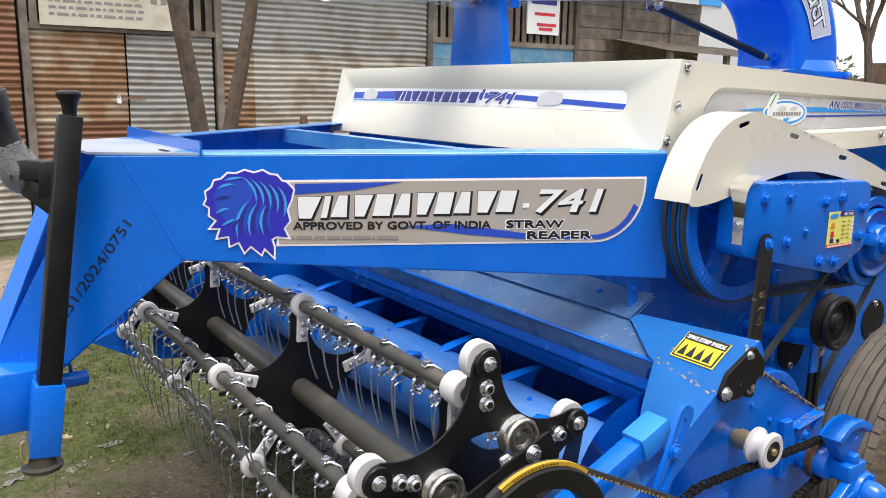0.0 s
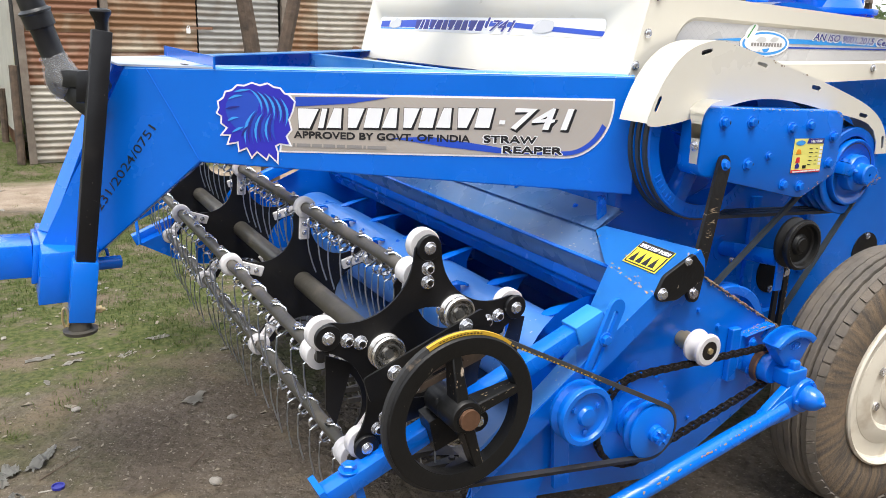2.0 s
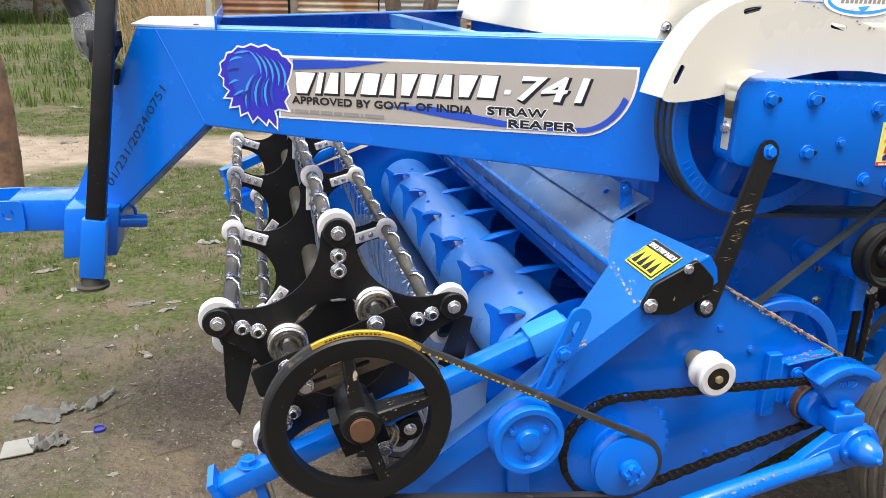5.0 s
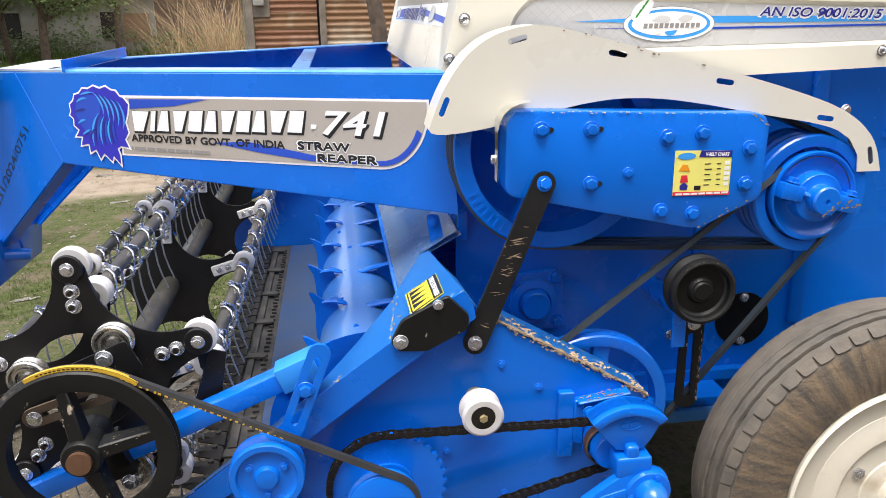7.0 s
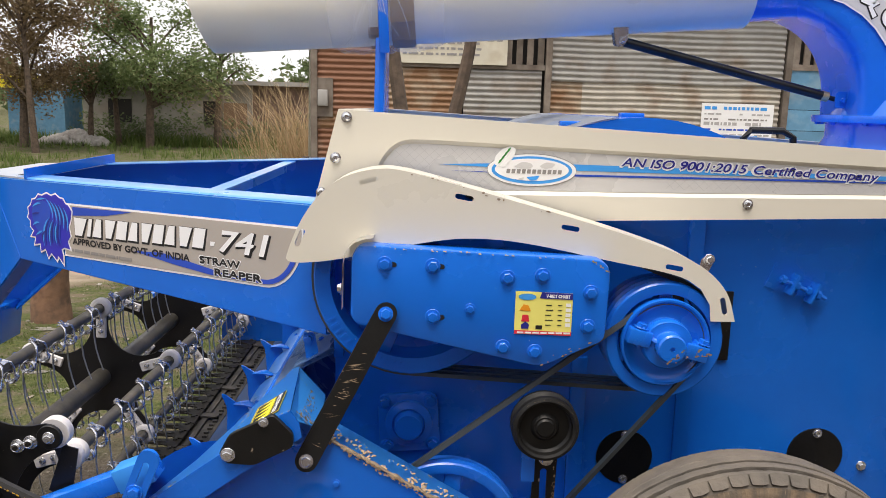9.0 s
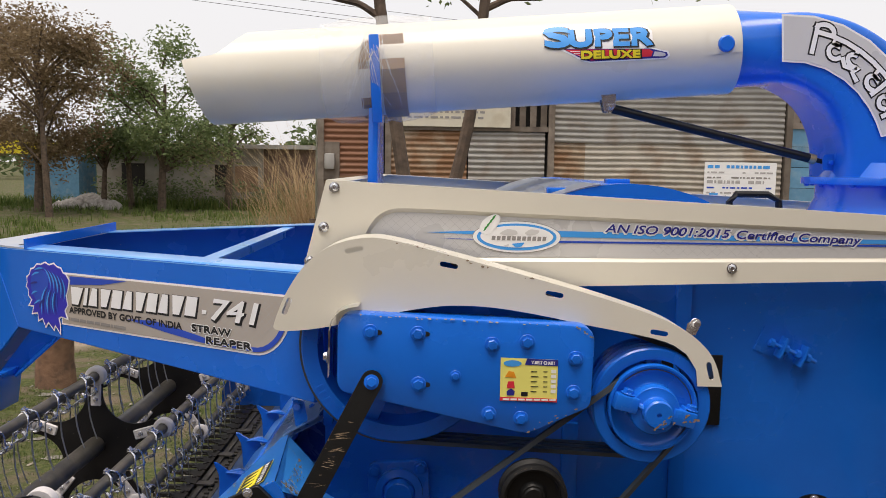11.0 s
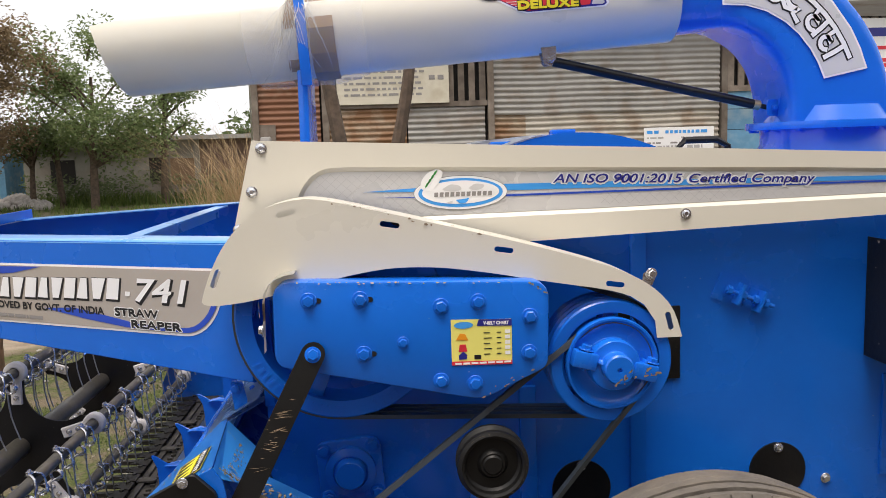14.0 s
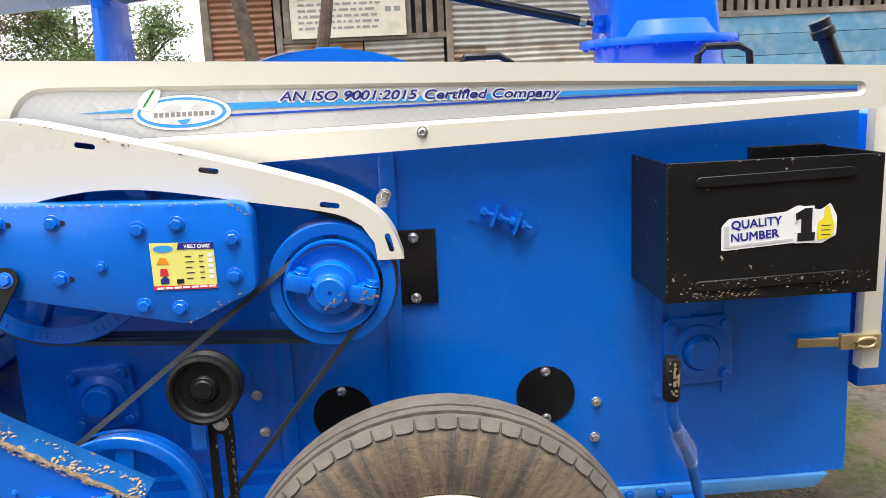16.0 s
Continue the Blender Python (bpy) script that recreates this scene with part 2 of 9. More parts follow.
def box(bm, lo, hi, m=None, mi=0):
    r = bmesh.ops.create_cube(bm, size=1)["verts"]
    lo, hi = Vector(lo), Vector(hi)
    mm = Matrix.Translation((lo + hi) / 2) @ Matrix.Diagonal((*(hi - lo), 1))
    if m is not None:
        mm = m @ mm
    bmesh.ops.transform(bm, matrix=mm, verts=r)
    for f in {f for v in r for f in v.link_faces}:
        f.material_index = mi
    return r


def axis_to(a, b):
    a, b = Vector(a), Vector(b)
    return Matrix.Translation((a + b) / 2) @ (b - a).to_track_quat("Z", "Y").to_matrix().to_4x4()


def rod(bm, a, b, r, seg=12, r2=None, mi=0):
    v = bmesh.ops.create_cone(bm, segments=seg, radius1=r, radius2=r if r2 is None else r2, depth=(Vector(b) - Vector(a)).length, cap_ends=True)["verts"]
    bmesh.ops.transform(bm, matrix=axis_to(a, b), verts=v)
    for f in {f for x in v for f in x.link_faces}:
        f.material_index = mi
    return v


def bar(bm, a, b, w, h, up=(0, 0, 1), mi=0):
    """A square bar from a to b: w across, h along up."""
    a, b, up = Vector(a), Vector(b), Vector(up)
    z = (b - a).normalized()
    x = up.cross(z).normalized()
    y = z.cross(x)
    m = Matrix((x, y, z)).transposed().to_4x4()
    m.translation = (a + b) / 2
    return box(bm, (-w / 2, -h / 2, -(b - a).length / 2), (w / 2, h / 2, (b - a).length / 2), m, mi)


def plate(bm, pts, d, m=None, mi=0):
    """A flat plate from 2D points (u, v), extruded by d along -w in the frame m (u, v, w)."""
    vs = [bm.verts.new((p[0], p[1], 0)) for p in pts]
    f = bm.faces.new(vs)
    f.material_index = mi
    r = bmesh.ops.extrude_face_region(bm, geom=[f])["geom"]
    ex = [g for g in r if isinstance(g, bmesh.types.BMVert)]
    bmesh.ops.translate(bm, vec=(0, 0, -d), verts=ex)
    allv = vs + ex
    for ff in {ff for v in allv for ff in v.link_faces}:
        ff.material_index = mi
    bmesh.ops.recalc_face_normals(bm, faces=list({ff for v in allv for ff in v.link_faces}))
    if m is not None:
        bmesh.ops.transform(bm, matrix=m, verts=allv)
    return allv


def ring_plate(bm, outer, holes, d, m=None):
    """A plate with round or slotted holes through it."""
    edges, vs = [], []
    for loop in [outer] + holes:
        k = [bm.verts.new((p[0], p[1], 0)) for p in loop]
        vs += k
        edges += [bm.edges.new((k[i], k[(i + 1) % len(k)])) for i in range(len(k))]
    fs = [g for g in bmesh.ops.triangle_fill(bm, edges=edges, use_beauty=True)["geom"] if isinstance(g, bmesh.types.BMFace)]
    r = bmesh.ops.extrude_face_region(bm, geom=fs)["geom"]
    ex = [g for g in r if isinstance(g, bmesh.types.BMVert)]
    bmesh.ops.translate(bm, vec=(0, 0, -d), verts=ex)
    bmesh.ops.recalc_face_normals(bm, faces=bm.faces[:])
    if m is not None:
        bmesh.ops.transform(bm, matrix=m, verts=vs + ex)


def soften(bm, w, seg=2, angle=40):
    bm.normal_update()
    es = [e for e in bm.edges if len(e.link_faces) == 2 and e.calc_face_angle(0) > radians(angle)]
    bmesh.ops.bevel(bm, geom=es, offset=w, segments=seg, profile=0.5, affect="EDGES", clamp_overlap=True)


def lathe(bm, prof, m=None, seg=40, mi=0):
    """A turned shape: prof is (radius, height) along z; in the frame m."""
    rings = []
    for r, h in prof:
        rings.append([bm.verts.new((r * math.cos(6.28318 * i / seg), r * math.sin(6.28318 * i / seg), h)) for i in range(seg)])
    for a, b in zip(rings, rings[1:]):
        for i in range(seg):
            f = bm.faces.new((a[i], a[(i + 1) % seg], b[(i + 1) % seg], b[i]))
            f.material_index = mi
    for k, rg in ((0, rings[0]), (-1, rings[-1])):
        if prof[k][0] > 1e-4 and prof[0] != prof[-1]:
            f = bm.faces.new(rg)
            f.material_index = mi
    vs = [v for rg in rings for v in rg]
    if prof[0] == prof[-1]:
        bmesh.ops.remove_doubles(bm, verts=vs, dist=1e-6)
        vs = [v for v in vs if v.is_valid]
    fs = list({f for v in vs for f in v.link_faces})
    bmesh.ops.recalc_face_normals(bm, faces=fs)
    if m is not None:
        bmesh.ops.transform(bm, matrix=m, verts=vs)
    return vs


def sweep(bm, pts, r, seg=8, closed=False, mi=0):
    """A round wire along points."""
    pts = [Vector(p) for p in pts]
    n = len(pts)
    rings = []
    ref = Vector((0.13, 0.21, 0.97))
    for i, p in enumerate(pts):
        a = pts[i - 1] if (i or closed) else p
        b = pts[(i + 1) % n] if (i < n - 1 or closed) else p
        t = (b - a).normalized()
        x = t.cross(ref)
        if x.length < 1e-3:
            x = t.cross(Vector((1, 0, 0)))
        x.normalize()
        y = t.cross(x)
        ref = y.cross(t) * 0 + ref
        rr = r[i] if isinstance(r, (list, tuple)) else r
        rings.append([bm.verts.new(p + rr * (x * math.cos(6.28318 * k / seg) + y * math.sin(6.28318 * k / seg))) for k in range(seg)])
    for i in range(n if closed else n - 1):
        a, b = rings[i], rings[(i + 1) % n]
        for k in range(seg):
            f = bm.faces.new((a[k], a[(k + 1) % seg], b[(k + 1) % seg], b[k]))
            f.material_index = mi
    if not closed:
        for rg in (rings[0], rings[-1]):
            bm.faces.new(rg).material_index = mi
    fs = list({f for rg in rings for v in rg for f in v.link_faces})
    bmesh.ops.recalc_face_normals(bm, faces=fs)


def strap(bm, pts, w, th, mi=0):
    """A belt of width w along y and thickness th, along points (x, y, z), closed."""
    pts = [Vector(p) for p in pts]
    n = len(pts)
    rows = []
    for i, p in enumerate(pts):
        t = (pts[(i + 1) % n] - pts[i - 1]).normalized()
        o = Vector((t.z, 0, -t.x)).normalized() * th / 2
        y = Vector((0, w / 2, 0))
        rows.append([bm.verts.new(p + q) for q in (o + y, o - y, -o - y * 0.6, -o + y * 0.6)])
    for i in range(n):
        a, b = rows[i], rows[(i + 1) % n]
        for k in range(4):
            bm.faces.new((a[k], a[(k + 1) % 4], b[(k + 1) % 4], b[k])).material_index = mi
    bmesh.ops.recalc_face_normals(bm, faces=bm.faces[:])


def belt_round(circles, y, n=28):
    """Points of a belt round circles (x, z, r), given in clockwise order as seen from the near side."""
    out = []
    k = len(circles)
    for i in range(k):
        (x0, z0, r0), (x1, z1, r1), (x2, z2, r2) = circles[i - 1], circles[i], circles[(i + 1) % k]

        def leave(xa, za, ra, xb, zb, rb):
            d = math.hypot(xb - xa, zb - za)
            return math.atan2(zb - za, xb - xa) + math.acos((ra - rb) / d)
        a_in = leave(x0, z0, r0, x1, z1, r1)
        a_out = leave(x1, z1, r1, x2, z2, r2)
        while a_out > a_in:
            a_out -= 2 * math.pi
        m = max(2, int(n * (a_in - a_out) / 3.0))
        for j in range(m + 1):
            a = a_in + (a_out - a_in) * j / m
            out.append((x1 + r1 * math.cos(a), y, z1 + r1 * math.sin(a)))
    return out


def frame_at(o, u, v):
    """The frame with u to the right, v up and w = u x v out of the surface."""
    u, v = Vector(u).normalized(), Vector(v)
    w = u.cross(v).normalized()
    v = w.cross(u)
    m = Matrix((u, v, w)).transposed().to_4x4()
    m.translation = o
    return m


def side(y):
    """The machine's near side at y: u along x, v up, w towards the viewer's side (-y)."""
    return frame_at((0, y, 0), (1, 0, 0), (0, 0, 1))


def arc(cx, cy, r, a0, a1, n):
    return [(cx + r * math.cos(radians(a0 + (a1 - a0) * i / n)), cy + r * math.sin(radians(a0 + (a1 - a0) * i / n))) for i in range(n + 1)]


def rounded(pts, r, n=4):
    """A polygon with its corners rounded."""
    out = []
    k = len(pts)
    for i in range(k):
        a, p, b = Vector(pts[i - 1]), Vector(pts[i]), Vector(pts[(i + 1) % k])
        rr = min(r if not isinstance(r, (list, tuple)) else r[i], (a - p).length * 0.45, (b - p).length * 0.45)
        s, e = p + (a - p).normalized() * rr, p + (b - p).normalized() * rr
        for j in range(n + 1):
            t = j / n
            q = s * (1 - t) ** 2 + p * 2 * t * (1 - t) + e * t * t
            out.append((q.x, q.y))
    return out


def slot(cx, cy, l, w, ang, n=5):
    """The outline of a slot with round ends."""
    c, s = math.cos(radians(ang)), math.sin(radians(ang))
    pts = arc(l / 2 - w / 2, 0, w / 2, -90, 90, n) + arc(-l / 2 + w / 2, 0, w / 2, 90, 270, n)
    return [(cx + x * c - y * s, cy + x * s + y * c) for x, y in pts]


def sheet(name, pts, material, parent, m, lift=0.0, d=0.0006, label=""):
    bm = B()
    plate(bm, pts, d, m @ Matrix.Translation((0, 0, lift + d)))
    return part(name, bm, material, parent, label)


def writing(name, words, material, parent, m, size, width=None, shear=0.0, fat=0.0, lift=0.002, label="", thick=0.0004, align="LEFT"):
    """Words in the built-in font in the frame m: capital height size, squeezed to width."""
    cu = bpy.data.curves.new(name, "FONT")
    cu.body, cu.size, cu.shear, cu.offset, cu.extrude, cu.resolution_u = words, 1.0, shear, 0.0, 0.0, 3
    ob = bpy.data.objects.new(name, cu)
    me = bpy.data.meshes.new_from_object(ob)
    bpy.data.objects.remove(ob)
    n = len(me.vertices)
    co = np.empty(n * 3)
    me.vertices.foreach_get("co", co)
    co = co.reshape(-1, 3)
    w = co[:, 0].max() - co[:, 0].min()
    k = size / 0.69
    kx = width / w if width else k
    co[:, 0] = (co[:, 0] - co[:, 0].min()) * kx
    if align == "CENTER":
        co[:, 0] -= w * kx / 2
    co[:, 1] *= k
    co[:, 2] = 0
    bm = B()
    me.vertices.foreach_set("co", co.reshape(-1))
    bm.from_mesh(me)
    bpy.data.meshes.remove(me)
    if fat:
        bmesh.ops.remove_doubles(bm, verts=bm.verts[:], dist=1e-6)
        bm.normal_update()
        shift = {}
        for v in bm.verts:
            d = Vector()
            for e in v.link_edges:
                if len(e.link_faces) == 1:
                    t = e.other_vert(v).co - v.co
                    nn = Vector((t.y, -t.x, 0)).normalized()
                    c = e.link_faces[0].calc_center_median() - (v.co + e.other_vert(v).co) / 2
                    d += -nn if nn.dot(c) > 0 else nn
            shift[v] = d.normalized() * fat if d.length > 1e-6 else d
        for v, d in shift.items():
            v.co += d
    bmesh.ops.transform(bm, matrix=m @ Matrix.Translation((0, 0, lift)), verts=bm.verts[:])
    return part(name, bm, material, parent, label)


def bars_of(name, spans, h, material, parent, m, lift=0.002, slant=0.0, d=0.0004):
    """Unreadable or withheld writing: plain slanted bars (u0, u1, v) of height h."""
    bm = B()
    for u0, u1, v in spans:
        plate(bm, [(u0, v), (u1, v), (u1 + slant * h, v + h), (u0 + slant * h, v + h)], d, m @ Matrix.Translation((0, 0, lift + d)))
    ob = part(name, bm, material, parent)
    if len(spans) > 3:
        ob["kind"] = "stuff"
    return ob


def hexbolt_mesh(name, r, material, h=None, washer=1.4):
    """A hexagon bolt head on a washer, its top corners turned off."""
    bm = B()
    h = h or r * 0.95
    lathe(bm, [(0, 0), (r * washer, 0), (r * washer, r * 0.13), (r * (washer - 0.06), r * 0.19), (0, r * 0.19)], None, 20)
    rod(bm, (0, 0, r * 0.19), (0, 0, h - r * 0.10), r, 6)
    v = rod(bm, (0, 0, h - r * 0.10), (0, 0, h), r, 6, r2=r * 0.86)
    rod(bm, (0, 0, h), (0, 0, h + r * 0.04), r * 0.40, 10)
    return mesh_of(name, bm, material, 10)


def chips(parent, runs, seed=1, material=None, size=(0.002, 0.006), name="chipped_paint"):
    """Dust and chipped paint along edges: runs of (from, to, normal, across, count)."""
    rng = random.Random(seed)
    bm = B()
    for a, b, nrm, across, count in runs:
        a, b, nrm, across = Vector(a), Vector(b), Vector(nrm).normalized(), Vector(across)
        u = (b - a).normalized()
        v = nrm.cross(u)
        for _ in range(count):
            p = a.lerp(b, rng.random()) + across * rng.random() ** 2.2 + nrm * 0.0012
            r = rng.uniform(*size) * 0.68
            n = 6
            t = rng.uniform(0, 6.28)
            st = rng.uniform(0.7, 2.6)
            bm.faces.new([bm.verts.new(p + u * r * st * math.cos(t + 6.2832 * k / n) * rng.uniform(0.5, 1.1) + v * r * math.sin(t + 6.2832 * k / n) * rng.uniform(0.5, 1.1)) for k in range(n)])
    ob = part(name, bm, material or STRAW, parent)
    ob["kind"] = "stuff"
    return ob


BOLT_BLUE = hexbolt_mesh("bolt", 0.0135, BLUE)
BOLT_ZINC = hexbolt_mesh("bolt", 0.0105, ZINC)
BOLT_BRASS = hexbolt_mesh("bolt", 0.012, BRASS)


def dome_screw():
    bm = B()
    lathe(bm, [(0.014, 0), (0.014, 0.002), (0.011, 0.0025), (0.010, 0.006), (0.006, 0.008), (0.005, 0.006), (0.0, 0.006)], None, 16)
    return mesh_of("screw", bm, ZINC)


SCREW = dome_screw()


def nut_mesh():
    """A lock nut on a washer with the thread's end inside its collar."""
    bm = B()
    lathe(bm, [(0, 0), (0.0165, 0), (0.0165, 0.0016), (0.0158, 0.0022), (0, 0.0022)], None, 20)
    rod(bm, (0, 0, 0.0022), (0, 0, 0.0105), 0.0132, 6)
    lathe(bm, [(0.0115, 0.0105), (0.0102, 0.0135), (0.0085, 0.0148), (0.0070, 0.0142), (0.0068, 0.0110), (0.0, 0.0110)], None, 20)
    rod(bm, (0, 0, 0.010), (0, 0, 0.0160), 0.0052, 10, mi=1)
    return mesh_of("lock_nut", bm, [ZINC, CHAIN], 10)


NUT = nut_mesh()


def bolt_on(me, parent, p, out=(0, -1, 0), turn=0.0, name="bolt", k=1.0):
    q = Vector(out).to_track_quat("Z", "Y").to_matrix().to_4x4()
    return again(name, me, parent, Matrix.Translation(p) @ q @ Matrix.Rotation(turn, 4, "Z") @ Matrix.Scale(k, 4))


NEAR = Matrix.Rotation(radians(90), 4, "X")  # turns a lathe's z axis towards -y


def turned(x, y, z):
    """The frame of a turned part whose axis points to the near side."""
    return Matrix.Translation((x, y, z)) @ NEAR

# ==== ground ====
def lay(x, y):
    """Height of the ground."""
    dip = -0.16 * math.exp(-((y - 10.2) / 3.5) ** 2)
    amp = 0.012 if abs(x - 2.5) < 6 and y < 8 else 0.05
    wear = -0.045 - 0.10 * min(1.0, max(0.0, (x - 1.3) / 1.2)) if y < 8 else -0.045
    return dip + wear + amp * noise.noise(Vector((x * 0.9, y * 0.9, 0.3))) + 0.006 * noise.noise(Vector((x * 4, y * 4, 1.7))) - 0.006


BAND = (7.0, 7.4, 8.7, 9.3)  # where the worn path crosses the yard


def ground_mat():
    m = bpy.data.materials.new("trodden_soil_and_grass")
    m.use_nodes = True
    n, l = m.node_tree.nodes, m.node_tree.links
    b = n["Principled BSDF"]
    b.inputs["Roughness"].default_value, b.inputs["Specular IOR Level"].default_value = 0.95, 0.15
    co = n.new("ShaderNodeTexCoord")

    def tex(scale, detail=8.0, dist=0.0):
        t = n.new("ShaderNodeTexNoise")
        t.inputs["Scale"].default_value, t.inputs["Detail"].default_value, t.inputs["Distortion"].default_value = scale, detail, dist
        l.new(co.outputs["Object"], t.inputs["Vector"])
        return t.outputs[0]

    def ramp(x, a, b_):
        r = n.new("ShaderNodeMapRange")
        r.inputs[1].default_value, r.inputs[2].default_value = a, b_
        l.new(x, r.inputs[0])
        return r.outputs[0]

    def mix(f, a, c):
        x = n.new("ShaderNodeMix")
        x.data_type = "RGBA"
        l.new(f, x.inputs[0])
        for s, v in ((6, a), (7, c)):
            if isinstance(v, tuple):
                x.inputs[s].default_value = (*v, 1)
            else:
                l.new(v, x.inputs[s])
        return x.outputs[2]

    soil = mix(ramp(tex(3.0), 0.35, 0.65), (0.086, 0.070, 0.054), (0.138, 0.114, 0.090))
    soil = mix(ramp(tex(22.0), 0.46, 0.70), soil, (0.074, 0.060, 0.044))
    soil = mix(ramp(tex(75.0, 3.0), 0.60, 0.72), soil, (0.235, 0.205, 0.170))
    grass = mix(ramp(tex(34.0), 0.38, 0.62), (0.050, 0.066, 0.020), (0.100, 0.108, 0.040))
    grass = mix(ramp(tex(9.0, 10.0), 0.50, 0.66), grass, (0.122, 0.104, 0.070))
    sp, q, ad = n.new("ShaderNodeSeparateXYZ"), n.new("ShaderNodeMapRange"), n.new("ShaderNodeMath")
    l.new(co.outputs["Object"], sp.inputs[0])
    q.inputs[1].default_value, q.inputs[2].default_value, q.inputs[3].default_value, q.inputs[4].default_value = 2.2, 4.4, -0.10, 0.15
    l.new(sp.outputs[1], q.inputs[0])
    l.new(q.outputs[0], ad.inputs[0])
    l.new(tex(0.75, 9.0, 0.4), ad.inputs[1])
    patch = mix(ramp(ad.outputs[0], 0.42, 0.56), soil, grass)
    patch = mix(ramp(tex(2.6, 10.0), 0.53, 0.64), patch, (0.138, 0.110, 0.076))
    rise, fall, both = n.new("ShaderNodeMapRange"), n.new("ShaderNodeMapRange"), n.new("ShaderNodeMath")
    wob = n.new("ShaderNodeMath")
    wob.operation, both.operation = "MULTIPLY_ADD", "MULTIPLY"
    l.new(tex(0.8, 6.0), wob.inputs[0])
    wob.inputs[1].default_value = 2.4
    l.new(sp.outputs[1], wob.inputs[2])
    for r, a, c in ((rise, BAND[0], BAND[1]), (fall, BAND[3], BAND[2])):
        r.inputs[1].default_value, r.inputs[2].default_value = a + 1.2, c + 1.2
        l.new(wob.outputs[0], r.inputs[0])
    l.new(rise.outputs[0], both.inputs[0])
    l.new(fall.outputs[0], both.inputs[1])
    path = mix(ramp(tex(5.0), 0.35, 0.65), (0.25, 0.195, 0.145), (0.33, 0.27, 0.21))
    patch = mix(both.outputs[0], patch, path)
    l.new(patch, b.inputs["Base Color"])
    bp = n.new("ShaderNodeBump")
    bp.inputs["Strength"].default_value, bp.inputs["Distance"].default_value = 1.0, 0.035
    l.new(tex(30.0, 10.0), bp.inputs["Height"])
    l.new(bp.outputs[0], b.inputs["Normal"])
    return m


xs = sorted({round(x, 3) for x in [-400, -200, -100, -60, -40, -25, -15, -10, -7] + [-5 + 0.2 * k for k in range(61)] + [8, 10, 12, 16, 22, 30, 45, 70, 120, 250, 500]})
ys = sorted({round(y, 3) for y in [-300, -120, -50, -20, -8, -4, -2] + [-1 + 0.2 * k for k in range(66)] + [13, 15, 18, 22, 26, 30, 36, 45, 60, 100, 200, 500, 1500]})
bm = B()
gv = [[bm.verts.new((x, y, lay(x, y))) for x in xs] for y in ys]
for j in range(len(ys) - 1):
    for i in range(len(xs) - 1):
        bm.faces.new((gv[j][i], gv[j][i + 1], gv[j + 1][i + 1], gv[j + 1][i]))
ground = new("ground", mesh_of("ground", bm, ground_mat(), 180))
tagged(ground, "trodden bare soil with patches of short grass", "ground", kind="structure")


def blades(name, count, place, h0, h1, w, material, label, category, bend=0.35, seed=1, per=5, spread=6.0):
    """A great many thin bent blades in tufts, one mesh."""
    rng = random.Random(seed)
    co, fa = [], []
    for _ in range(count):
        p = place(rng)
        if p is None:
            continue
        x, y, z = p
        for _k in range(per):
            a = rng.uniform(0, 6.283)
            h = rng.uniform(h0, h1)
            bx, by = x + rng.gauss(0, w * spread), y + rng.gauss(0, w * spread)
            dx, dy = math.cos(a) * h * bend * rng.uniform(0.3, 1.3), math.sin(a) * h * bend * rng.uniform(0.3, 1.3)
            px, py = -math.sin(a) * w, math.cos(a) * w
            i = len(co)
            co += [(bx - px, by - py, z - 0.005), (bx + px, by + py, z - 0.005), (bx + dx * 0.4 + px * 0.7, by + dy * 0.4 + py * 0.7, z + h * 0.6), (bx + dx * 0.4 - px * 0.7, by + dy * 0.4 - py * 0.7, z + h * 0.6), (bx + dx, by + dy, z + h)]
            fa += [(i, i + 1, i + 2, i + 3), (i + 3, i + 2, i + 4)]
    me = bpy.data.meshes.new(name)
    me.from_pydata(co, [], fa)
    me.materials.append(material)
    ob = new(name, me)
    return tagged(ob, label, category, kind="stuff")


def leaf_mat(name, c1, c2, rough=0.6):
    m = bpy.data.materials.new(name)
    m.use_nodes = True
    n, l = m.node_tree.nodes, m.node_tree.links
    b = n["Principled BSDF"]
    b.inputs["Roughness"].default_value, b.inputs["Specular IOR Level"].default_value = rough, 0.25
    g, x = n.new("ShaderNodeNewGeometry"), n.new("ShaderNodeMix")
    x.data_type = "RGBA"
    x.inputs[6].default_value, x.inputs[7].default_value = (*c1, 1), (*c2, 1)
    l.new(g.outputs["Random Per Island"], x.inputs[0])
    l.new(x.outputs[2], b.inputs["Base Color"])
    tr, ms = n.new("ShaderNodeBsdfTranslucent"), n.new("ShaderNodeMixShader")
    l.new(x.outputs[2], tr.inputs[0])
    ms.inputs[0].default_value = 0.40
    l.new(b.outputs[0], ms.inputs[1])
    l.new(tr.outputs[0], ms.inputs[2])
    l.new(ms.outputs[0], n["Material Output"].inputs[0])
    return m


GRASS = leaf_mat("grass_blades", (0.052, 0.094, 0.018), (0.130, 0.152, 0.050))
DRY = leaf_mat("dry_reeds", (0.32, 0.21, 0.11), (0.52, 0.38, 0.23))
GREENER = leaf_mat("fresh_grass_blades", (0.062, 0.112, 0.022), (0.150, 0.185, 0.052))
# Leaf colours raised to paint in the haze of the distance.
LEAF = leaf_mat("green_leaves", (0.120, 0.172, 0.066), (0.225, 0.275, 0.120))
LEAF_DARK = leaf_mat("dark_green_leaves", (0.085, 0.122, 0.052), (0.165, 0.205, 0.092))
LEAF_RED = leaf_mat("reddish_leaves", (0.165, 0.115, 0.066), (0.27, 0.195, 0.110))
